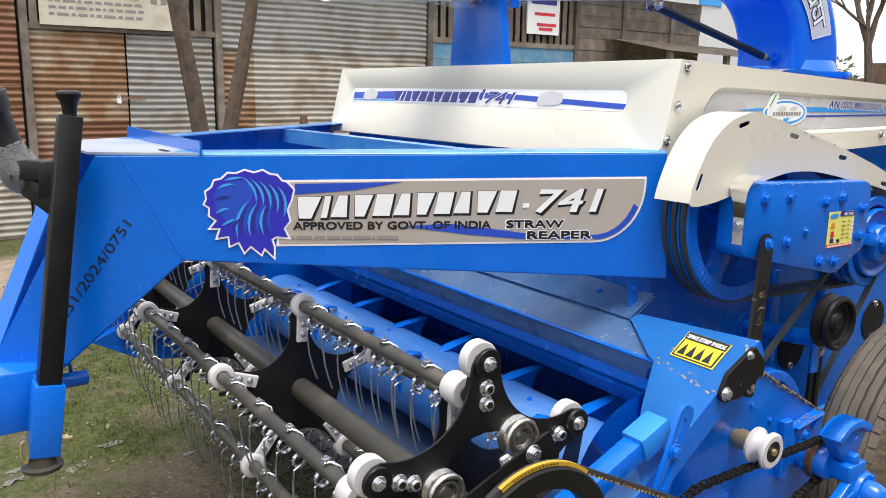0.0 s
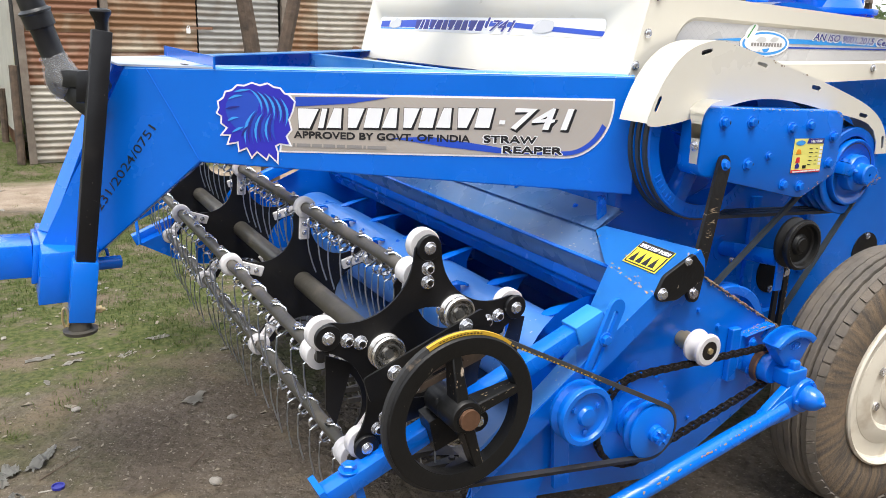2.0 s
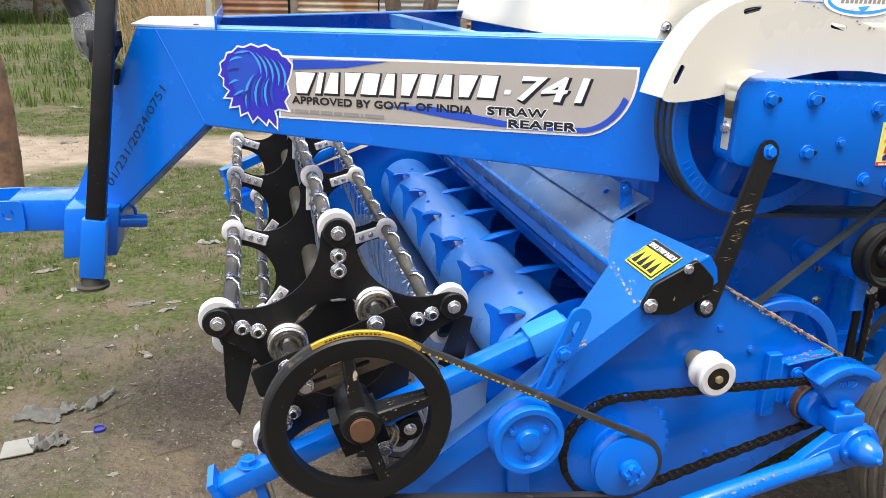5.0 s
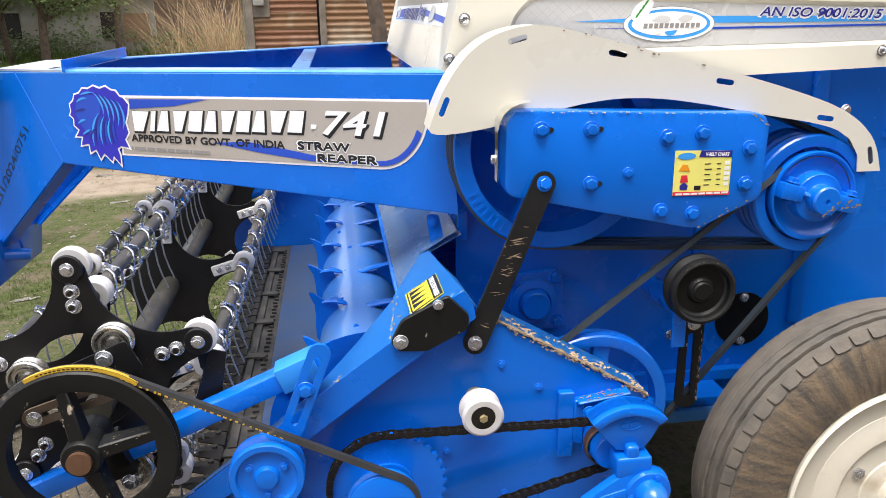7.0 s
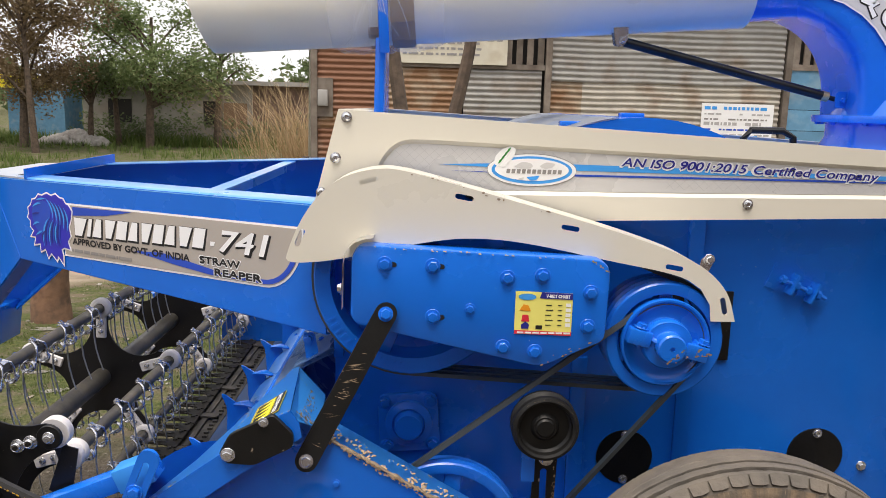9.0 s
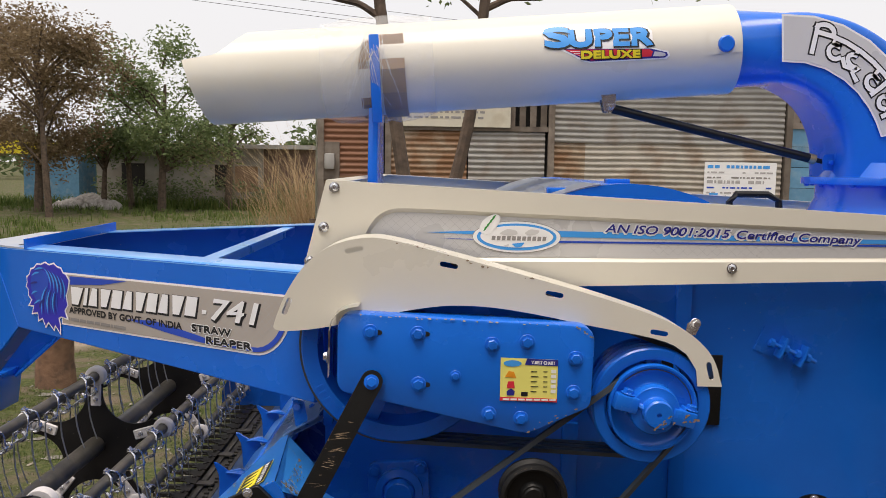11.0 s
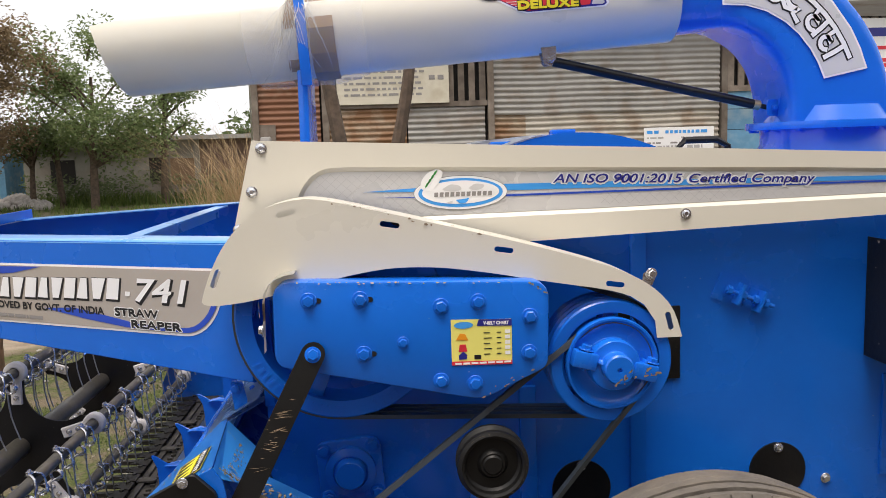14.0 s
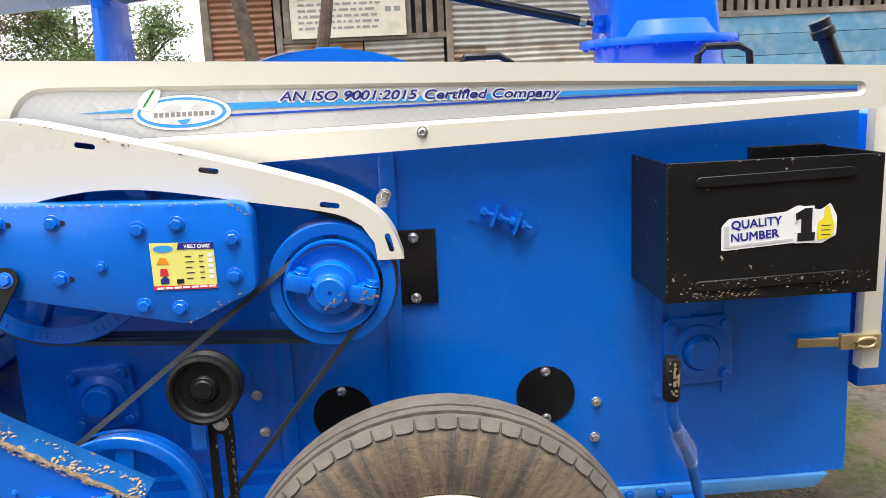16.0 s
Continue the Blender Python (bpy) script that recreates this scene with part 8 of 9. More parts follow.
def on_pipe(x, ang, out=0.0):
    """A point on the pipe's near side: x along the ground, ang degrees above the middle line."""
    s = (x - PA.x) / ex.x
    a = radians(ang)
    return PA + ex * s + (PR + out) * (-ey * math.cos(a) + ez * math.sin(a))


def wrap_sheet(name, pts, material, parent, lift, label="", tilt=0.035):
    """A decal laid on the pipe: points (x, height from the middle line along the surface)."""
    bm = B()
    vs = [bm.verts.new((p[0], p[1], 0)) for p in pts]
    bm.faces.new(vs)
    bmesh.ops.triangulate(bm, faces=bm.faces[:])
    for cut in [k * 0.012 - 0.15 for k in range(25)]:
        bmesh.ops.bisect_plane(bm, geom=bm.verts[:] + bm.edges[:] + bm.faces[:], plane_co=(0, cut, 0), plane_no=(0, 1, 0))
    for v in bm.verts:
        v.co = on_pipe(v.co.x, math.degrees((v.co.y - tilt * (v.co.x - 2.62)) / PR), lift)
    return part(name, bm, material, parent, label)


def wrap_text(words, material, parent, x, h, size, width, lift, shear=0.0, fat=0.0):
    ob = writing("wording", words, material, parent, Matrix.Identity(4), size, width, shear, fat, 0.0)
    bm = B()
    bm.from_mesh(ob.data)
    for v in bm.verts:
        v.co = on_pipe(v.co.x + x, math.degrees((v.co.y + h - 0.035 * (v.co.x + x - 2.62)) / PR), lift)
    bm.to_mesh(ob.data)
    bm.free()
    return ob


sdl = wrap_sheet("pipe_decal", [(2.425, 0.060), (2.428, 0.084), (2.45, 0.096), (2.80, 0.090), (2.815, 0.070), (2.812, 0.010), (2.840, 0.002), (2.868, -0.003), (2.874, -0.018), (2.862, -0.031), (2.585, -0.039), (2.560, -0.032), (2.480, 0.010), (2.435, 0.026)], WHITE, pipe, 0.0016, "blue, red and yellow decal")
wrap_sheet("decal_stripe", [(2.490, 0.012), (2.806, 0.006), (2.840, -0.003), (2.862, -0.008), (2.866, -0.018), (2.856, -0.026), (2.589, -0.034), (2.566, -0.028)], NAVY, sdl, 0.0022)
wrap_sheet("decal_stripe", [(2.497, 0.009), (2.800, 0.0035), (2.812, -0.0035), (2.806, -0.021), (2.592, -0.0305), (2.569, -0.025)], RED, sdl, 0.0027)
wrap_sheet("decal_stripe", [(2.818, -0.004), (2.840, -0.0065), (2.856, -0.011), (2.858, -0.018), (2.850, -0.022), (2.812, -0.0205)], SILVER, sdl, 0.0027)
for k in range(4):
    h0 = 0.0025 - 0.0075 * k
    wrap_sheet("decal_line", [(2.515 + 0.014 * k, h0), (2.557, h0 - 0.0005), (2.557, h0 - 0.0025), (2.518 + 0.014 * k, h0 - 0.002)], WHITE, sdl, 0.0032)
wrap_text("S", INK, sdl, 2.432, 0.019, 0.070, 0.088, 0.0034, 0.0, 0.010)
wrap_text("UPER", INK, sdl, 2.520, 0.018, 0.060, 0.292, 0.0034, 0.0, 0.010)
wrap_text("S", SKYB, sdl, 2.430, 0.022, 0.070, 0.086, 0.0044, 0.0, 0.006)
wrap_text("UPER", SKYB, sdl, 2.518, 0.021, 0.060, 0.290, 0.0044, 0.0, 0.006)
wrap_text("DELUXE", INK, sdl, 2.557, -0.0235, 0.025, 0.212, 0.0040, 0.0, 0.006)
wrap_text("DELUXE", YELLOW, sdl, 2.557, -0.0225, 0.024, 0.208, 0.0048, 0.0, 0.003)
wrap_sheet("patch_plate", [(3.01, -0.035), (3.13, -0.03), (3.13, 0.055), (3.01, 0.05)], CREAM, pipe, 0.0025, tilt=0.0)
p = on_pipe(3.075, 0.5, 0.0)
nrm = (p - (PA + ex * ((3.078 - PA.x) / ex.x))).normalized()
bm = B()
lathe(bm, [(0.0, 0.012), (0.024, 0.012), (0.029, 0.008), (0.030, 0.0), (0.0, 0.0)], Matrix.Translation(p) @ nrm.to_track_quat("Z", "Y").to_matrix().to_4x4(), 28)
part("pipe_bolt", bm, BLUE, pipe)
# cardboard and film round the rest
bm = B()
for x0, x1, angles, skew in ((1.838, 1.924, (-96, -62, -34, -6, 38), 0.0), (1.756, 1.800, (-96, -50, 4, 30), 0.020)):
    for a0, a1 in zip(angles, angles[1:]):
        q = [on_pipe(x + (skew * max(0, a) / 30 if x == x0 else 0.0), a, 0.012) for x, a in ((x0, a0), (x1, a0), (x1, a1), (x0, a1))]
        bmesh.ops.solidify(bm, geom=[bm.faces.new([bm.verts.new(v) for v in q])], thickness=0.003)
part("cardboard_wrap", bm, CARD, pipe, "brown cardboard sleeve")
bm = B()
rows = []
rng = random.Random(3)
for j in range(13):
    x = 1.62 + j * 0.034
    rows.append([bm.verts.new(on_pipe(x, a, 0.013 + 0.016 * math.sin(j / 12 * math.pi) + rng.uniform(-0.009, 0.009))) for a in range(-170, 180, 14)])
for a, b in zip(rows, rows[1:]):
    for k in range(len(a) - 1):
        bm.faces.new((a[k], a[k + 1], b[k + 1], b[k]))
film = part("film_wrap", bm, FILM, pipe)
FOLD = mat("film_fold", (0.72, 0.71, 0.67), 0.15, vary=0.1, spec=0.8)
bm = B()  # bright folds where the film is drawn tight
for k in range(26):
    x0, x1 = 1.79 + rng.uniform(-0.02, 0.05), rng.choice((1.72, 1.72, 1.86)) + rng.gauss(0, 0.035)
    a0, a1 = rng.uniform(20, 55), rng.uniform(-75, 0)
    pts = [on_pipe(x0 + (x1 - x0) * q + 0.006 * math.sin(9 * q + k), a0 + (a1 - a0) * q, 0.020 + 0.010 * math.sin(math.pi * q)) for q in (0, 0.2, 0.4, 0.6, 0.8, 1.0)]
    sweep(bm, pts, rng.uniform(0.0004, 0.0010), 4)
part("film_folds", bm, FOLD, film)["kind"] = "stuff"
bm = B()  # upright rest for the pipe
vs = [(2.585, 1.45), (2.205, 1.45), (2.262, 1.86), (2.262, 1.905), (2.545, 1.905), (2.545, 1.86)]
plate(bm, vs, 0.035, frame_at((1.828, 0, 0), (0, 1, 0), (0, 0, 1)))
bar(bm, (1.828, 2.228, 1.85), (1.812, 2.222, 2.160), 0.036, 0.012, up=(0, 1, 0))
soften(bm, 0.004)
part("pipe_rest", bm, BLUE, REAPER, "blue upright pipe rest")

# elbow duct: round at the pipe, flat-sided in the bend
bm = B()
N, SEG = 24, 40
rows = []
st = [((3.02, 2.290), (3.02, 2.005), 2.0), ((3.14, 2.298), (3.14, 2.010), 2.0)]
for i in range(N + 1):
    a = radians(90 - 90 * i / N)
    st.append(((3.30 + 0.615 * math.cos(a), 1.68 + 0.600 * math.sin(a)), (3.28 + 0.250 * math.cos(a), 1.74 + 0.282 * math.sin(a)), 3.0 + 7.0 * min(1, i / 6)))
st.append(((3.915, 1.66), (3.53, 1.66), 8))
for (ox, oz), (qx, qz), n in st:
    c, e = Vector(((ox + qx) / 2, 2.40 if n < 2.5 else 2.38, (oz + qz) / 2)), Vector((ox - qx, 0, oz - qz)) / 2
    ring = []
    for k in range(SEG):
        a = 6.28318 * (k + 0.5) / SEG
        ca, sa = math.cos(a), math.sin(a)
        ring.append(bm.verts.new(c + Vector((0, math.copysign(abs(ca) ** (2 / n), ca) * (0.150 if n < 2.5 else 0.168), 0)) + e * math.copysign(abs(sa) ** (2 / n), sa)))
    rows.append(ring)
for a, b in zip(rows, rows[1:]):
    for k in range(SEG):
        bm.faces.new((a[k], a[(k + 1) % SEG], b[(k + 1) % SEG], b[k]))
bmesh.ops.recalc_face_normals(bm, faces=bm.faces[:])
elbow = part("elbow_duct", bm, BLUE, REAPER, "glossy blue elbow duct", angle=40)
bm = B()
m = Matrix.Translation((3.733, 2.36, 0))
lathe(bm, [(0.19, 1.735), (0.215, 1.682), (0.276, 1.680), (0.278, 1.667), (0.276, 1.654), (0.225, 1.652), (0.225, 1.60), (0.30, 1.45)], m, 48)
fl = part("duct_flange", bm, BLUE, REAPER)
for k in range(12):
    a = k * 0.5236 + 0.2
    bolt_on(BOLT_BLUE, fl, (3.733 + 0.255 * math.cos(a), 2.36 + 0.255 * math.sin(a), 1.654), (0, 0, -1), k=0.7)
EM = side(2.209)
outer = [(3.30 + 0.518 * math.cos(radians(a)), 1.68 + 0.567 * math.sin(radians(a))) for a in (94, 82, 70, 58, 46, 34, 26, 19)]
inner = [(3.30 + 0.371 * math.cos(radians(a)), 1.68 + 0.414 * math.sin(radians(a))) for a in (22, 30, 38, 48, 58, 70, 82, 94)]
edl = sheet("decal", grown(outer + inner, 0.007), WHITE, elbow, EM, 0.002, label="silver curved decal")
sheet("decal_field", outer + inner, SILVER, edl, EM, 0.0032)
# its regional script is withheld: plain curved strokes
bm = B()


def stroke(pts, w, lift, mt):
    """One flat ribbon along points."""
    bm = B()
    pts = [Vector(p) for p in pts]
    rows = []
    for i, p in enumerate(pts):
        t = (pts[min(i + 1, len(pts) - 1)] - pts[max(i - 1, 0)]).normalized()
        n = Vector((-t.y, t.x)) * w / 2
        e = t * w * 0.35 * ((i == len(pts) - 1) - (i == 0))
        rows.append([bm.verts.new(EM @ Vector((*(p + e + k * n), lift))) for k in (-1, 1)])
    for q, r in zip(rows, rows[1:]):
        bm.faces.new((q[0], r[0], r[1], q[1]))
    return part("script_stroke", bm, mt, edl)


def ring_at(a, f):
    """A point of the curved decal: a degrees round the bend, f from its inner to its outer edge."""
    return 3.30 + (0.371 + 0.147 * f) * math.cos(radians(a)), 1.68 + (0.414 + 0.153 * f) * math.sin(radians(a))


def curl(a, f, ra, rf, t0, t1):
    return [ring_at(a + ra * math.cos(radians(t0 + (t1 - t0) * i / 10)), f + rf * math.sin(radians(t0 + (t1 - t0) * i / 10))) for i in range(11)]


head = [ring_at(a, 0.70) for a in (80, 73, 66, 59, 52, 45, 38, 31, 25)]
legs = [[ring_at(80, f) for f in (0.86, 0.66, 0.45, 0.22)], curl(76.5, 0.74, 4.0, 0.16, 180, 20), [ring_at(71, 0.70), ring_at(71.5, 0.56)] + curl(69.0, 0.40, 3.4, 0.16, 120, -150)]
legs += [[ring_at(60, 0.70), ring_at(60, 0.56)] + curl(59, 0.44, 3.6, 0.13, 90, -160) + [ring_at(57, 0.20), ring_at(53, 0.12)], [ring_at(64.5, 0.34), ring_at(62, 0.22), ring_at(58.5, 0.26)]]
legs += [[ring_at(48, 0.70), ring_at(48, 0.50)] + curl(46, 0.36, 3.4, 0.15, 130, -130), [ring_at(42, 0.70), ring_at(42, 0.45), ring_at(42.5, 0.18)], [ring_at(37, 0.70), ring_at(37.5, 0.45)] + curl(35.5, 0.32, 2.8, 0.14, 130, -150), [ring_at(30, 0.70), ring_at(30, 0.42), ring_at(30.5, 0.14)]]
for w, lf, mt in ((0.027, 0.0044, INK), (0.016, 0.0062, WHITE)):
    for k, q in enumerate([head] + legs):
        stroke(q, w, lf + (0.00012 * k if mt is WHITE else 0.00006 * k), mt)

# strut
bm = B()
rod(bm, (2.70, 2.345, 1.922), (3.455, 2.335, 1.748), 0.0175, 16)
rod(bm, (3.45, 2.335, 1.749), (3.50, 2.335, 1.737), 0.009, 12)
st = part("support_strut", bm, BLACK, REAPER, "black telescopic strut")
bm = B()
plate(bm, rounded([(2.645, 2.00), (2.705, 2.00), (2.708, 1.930), (2.690, 1.905), (2.665, 1.908)], 0.012, 3), 0.006, side(2.322))
plate(bm, rounded([(2.645, 2.00), (2.705, 2.00), (2.708, 1.930), (2.690, 1.905), (2.665, 1.908)], 0.012, 3), 0.006, side(2.366))
part("strut_bracket", bm, ZINC, st)
bm = B()
plate(bm, rounded([(3.490, 1.705), (3.56, 1.705), (3.56, 1.765), (3.490, 1.765)], 0.012, 3), 0.006, side(2.318))
box(bm, (3.535, 2.31, 1.70), (3.565, 2.36, 1.77))
part("strut_bracket", bm, BLUE, st)
bolt_on(BOLT_BLUE, st, (3.515, 2.312, 1.735), k=0.7)
bolt_on(BOLT_ZINC, st, (2.688, 2.315, 1.928), k=0.9)
bm = B()
lathe(bm, [(0.0, -0.012), (0.0185, -0.012), (0.0185, 0.012), (0.0, 0.012)], axis_to((3.44, 2.335, 1.7515), (3.47, 2.335, 1.7446)), 16)
part("strut_ferrule", bm, BRASS, st)
# exhaust-like cap at the rear
bm = B()
lathe(bm, [(0.0, 1.45), (0.035, 1.45), (0.035, 1.70), (0.05, 1.705), (0.05, 1.74), (0.044, 1.745), (0.044, 1.78), (0.0, 1.78)], Matrix.Translation((4.745, 2.88, 0)) @ Matrix.Translation((0, 0, 1.45)) @ Matrix.Rotation(radians(-24), 4, "Y") @ Matrix.Translation((0, 0, -1.45)), 20)
bar(bm, (4.745, 2.88, 1.46), (4.40, 2.88, 1.38), 0.06, 0.06)
part("black_pipe_cap", bm, BLACK, REAPER, "black upright pipe cap")

# ==== the yard behind ====
SY = 10.4  # front of the shed
ZB = -0.22


def corrugated(rust, grey, amount, name):
    m = mat(name, grey, 0.62, vary=0.14, scale=5, bump=0.12, color2=rust, mixed=amount, scale2=2.3, sharp=0.10, metal=0.15)
    return m


RUSTY = corrugated((0.215, 0.095, 0.050), (0.31, 0.22, 0.155), 0.62, "rusty_corrugated_iron")
TANNY = corrugated((0.235, 0.125, 0.062), (0.40, 0.335, 0.25), 0.56, "tan_corrugated_iron")
GREYC = corrugated((0.215, 0.165, 0.125), (0.31, 0.30, 0.28), 0.38, "grey_corrugated_iron")
PALE = corrugated((0.27, 0.19, 0.13), (0.42, 0.385, 0.33), 0.40, "pale_corrugated_iron")
OLDWOOD = mat("weathered_boards", (0.155, 0.125, 0.100), 0.9, vary=0.25, scale=9, bump=0.4, bump_scale=40, color2=(0.24, 0.205, 0.17), mixed=0.42, scale2=5, rand=0.25)
BLUEWOOD = mat("faded_blue_boards", (0.11, 0.27, 0.42), 0.8, vary=0.15, scale=8, color2=(0.23, 0.33, 0.40), mixed=0.38, scale2=4, rand=0.1)
SIGNB = mat("stained_sign_board", (0.62, 0.58, 0.47), 0.8, vary=0.08, scale=4, color2=(0.45, 0.38, 0.27), mixed=0.34, scale2=3)
INSHADE = mat("interior_shade_black", (0.015, 0.013, 0.012), 0.9)

shed = thing("shed", (5.0, SY, ZB), "old shed of rusty corrugated iron sheets and boards", "shed")


def iron(x0, x1, z0, z1, material, y=SY, pitch=0.078):
    bm = B()
    n = max(4, int((z1 - z0) / pitch * 6))
    nx, rows = max(2, int((x1 - x0) / 0.2)), []
    for i in range(n + 1):
        z = z0 + (z1 - z0) * i / n
        d = 0.011 * math.sin(6.28318 * z / pitch)
        row = []
        for k in range(nx + 1):
            x = x0 + (x1 - x0) * k / nx
            row.append(bm.verts.new((x, y - 0.02 + d * (1 + 0.35 * noise.noise(Vector((x * 1.4, 3, z * 1.1)))) + 0.012 * noise.noise(Vector((x * 1.8, 0, z * 2))), z + 0.010 * noise.noise(Vector((x * 1.3, 7, 0))))))
        rows.append(row)
    for lo, hi in zip(rows, rows[1:]):
        for k in range(nx):
            bm.faces.new((lo[k], lo[k + 1], hi[k + 1], hi[k]))
    bmesh.ops.recalc_face_normals(bm, faces=bm.faces[:])
    if bm.faces[0].normal.y > 0:
        bmesh.ops.reverse_faces(bm, faces=bm.faces[:])
    return part("iron_sheet", bm, material, shed, angle=60)


def plank(lo, hi, material=OLDWOOD, name="board", jit=0.0):
    bm = B()
    box(bm, lo, hi)
    return part(name, bm, material, shed)


# solid near-black block paints the shade inside the shed
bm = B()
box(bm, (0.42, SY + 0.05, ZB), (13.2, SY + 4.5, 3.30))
part("shed_core", bm, INSHADE, shed)
bm = B()
vs = [bm.verts.new(p) for p in ((0.25, SY - 0.35, 3.45), (13.4, SY - 0.35, 3.45), (13.4, SY + 4.8, 3.75), (0.25, SY + 4.8, 3.75))]
bmesh.ops.solidify(bm, geom=[bm.faces.new(vs)], thickness=0.03)
part("shed_roof", bm, GREYC, shed)
iron(0.42, 1.26, 1.56, 3.3, RUSTY)
iron(0.42, 1.26, 1.34, 1.60, TANNY, SY + 0.01)
iron(0.42, 1.26, 0.72, 1.38, RUSTY, SY + 0.02)
iron(0.42, 1.26, ZB, 0.76, PALE, SY + 0.03)
iron(1.36, 2.42, 1.12, 2.20, TANNY)
iron(1.36, 2.42, ZB, 1.15, RUSTY, SY + 0.015)
iron(2.44, 3.50, ZB, 2.20, GREYC)
iron(3.62, 4.10, ZB, 2.06, TANNY, SY + 0.01)
iron(4.06, 6.80, ZB, 2.08, PALE)
iron(3.62, 6.80, 2.06, 3.3, GREYC, SY - 0.015)
for x in (0.36, 1.29, 3.54, 6.82, 9.86):
    plank((x, SY - 0.07, ZB), (x + 0.085, SY + 0.02, 3.25), name="post")
plank((1.29, SY - 0.05, 2.20), (3.62, SY, 2.27), name="rail")
plank((6.82, SY - 0.05, 2.30), (9.9, SY, 2.38), name="rail")
for k in range(15):
    x = 1.40 + k * 0.145
    plank((x, SY - 0.03, 2.27), (x + 0.085, SY - 0.005, 3.28), name="slat")
for k in range(20):
    x = 6.92 + k * 0.148
    plank((x, SY - 0.03, 2.38), (x + 0.09, SY - 0.005, 3.28), name="slat")
for k in range(9):
    z = ZB + k * 0.285
    plank((6.9, SY - 0.03, z), (9.86, SY, z + 0.278), BLUEWOOD, "board")
for k in range(18):
    z = ZB + k * 0.195
    plank((9.95, SY - 0.03 - 0.012 * (k % 2), z), (13.2, SY + 0.02, z + 0.19), name="board")
for x in (11.0, 12.3):
    plank((x, SY - 0.08, ZB), (x + 0.08, SY - 0.03, 3.25), name="post")
# lean-to with clutter at the far end
bm = B()
vs = [bm.verts.new(p) for p in ((10.6, SY - 1.5, 2.28), (14.2, SY - 1.5, 2.20), (14.2, SY - 0.05, 2.50), (10.6, SY - 0.05, 2.55))]
bmesh.ops.solidify(bm, geom=[bm.faces.new(vs)], thickness=0.08)
part("lean_to_roof", bm, OLDWOOD, shed)
for x in (10.7, 12.2, 14.0):
    plank((x, SY - 1.45, ZB), (x + 0.09, SY - 1.36, 2.28), name="post")
# signboard: stained board with rows of unreadable script
bm = B()
box(bm, (1.50, SY - 0.085, 2.25), (3.01, SY - 0.055, 3.20))
sign = part("sign_board", bm, SIGNB, shed, "stained pale notice board")
SGN = side(SY - 0.086)
rng = random.Random(8)
for r in range(6):
    sp, u = [], 1.60
    while u < 2.62:
        w = rng.uniform(0.03, 0.13)
        sp.append((u, min(2.68, u + w), 2.36 + r * 0.075))
        u += w + 0.03
    bars_of("script_bar", sp, 0.030, GRID, sign, SGN, 0.003)
bars_of("title_bar", [(1.66 + k * 0.20, 1.80 + k * 0.20, 2.86) for k in range(5)], 0.11, RED, sign, SGN, 0.003)
for k in range(2):
    sheet("sign_box", [(2.74 + k * 0.12, 2.56), (2.82 + k * 0.12, 2.56), (2.82 + k * 0.12, 2.62), (2.74 + k * 0.12, 2.62)], GRID, sign, SGN, 0.003)
bm = B()
box(bm, (8.75, SY - 0.085, 2.52), (9.45, SY - 0.055, 3.25))
sign2 = part("sign_board", bm, WHITE, shed, "white notice board")
S2 = side(SY - 0.086)
bars_of("title_bar", [(8.82, 9.38, 3.0)], 0.12, NAVY, sign2, S2, 0.003)
bars_of("script_bar", [(8.9, 9.35, 2.82), (8.95, 9.38, 2.65), (9.0, 9.3, 2.58)], 0.05, RED, sign2, S2, 0.003)
# poster
PO = side(SY - 0.045)
po = sheet("poster", [(5.72, 1.22), (6.72, 1.24), (6.72, 1.83), (5.72, 1.83)], WHITE, shed, PO, 0.0, label="torn printed poster on the iron")
rng = random.Random(19)
for r in range(7):
    sp, u = [], 5.76
    while u < 6.62:
        w = rng.uniform(0.02, 0.11)
        if rng.random() < 0.8:
            sp.append((u, min(6.68, u + w), 1.745 - r * 0.07))
        u += w + 0.02
    bars_of("poster_bar", sp, 0.022 + 0.02 * (r % 3 == 0), (SKYB, LATT, GRID, LATT, ROYAL, LATT, GRID)[r], po, PO, 0.003)
for u in (5.80, 6.40):
    sheet("poster_mark", [(u, 1.27), (u + 0.12, 1.27), (u + 0.12, 1.40), (u, 1.40)], SKYB, po, PO, 0.0035)
# meter box and white pole at the corner
plank((0.42, SY - 0.05, 1.50), (0.66, SY - 0.035, 2.02), name="meter_board")
bm = B()
box(bm, (0.46, SY - 0.13, 1.64), (0.60, SY - 0.052, 1.86))
soften(bm, 0.02)
part("electricity_meter", bm, mat("grey_meter_plastic", (0.33, 0.32, 0.30), 0.5), shed, "grey electricity meter")
bm = B()
plate(bm, rounded([(2.285, 1.36), (2.335, 1.36), (2.335, 1.425), (2.285, 1.425)], 0.01, 3), 0.02, side(SY - 0.07))
sweep(bm, [(2.295 + 0.016 * (1 - math.cos(a)), SY - 0.06, 1.425 + 0.028 * math.sin(a)) for a in [math.pi * k / 6 for k in range(7)]], 0.005, 6)
part("padlock", bm, WHITE, shed)
bm = B()
bar(bm, (2.30, SY - 0.045, 1.425), (2.62, SY - 0.045, 1.430), 0.008, 0.03)
part("hasp", bm, RUSTY, shed)


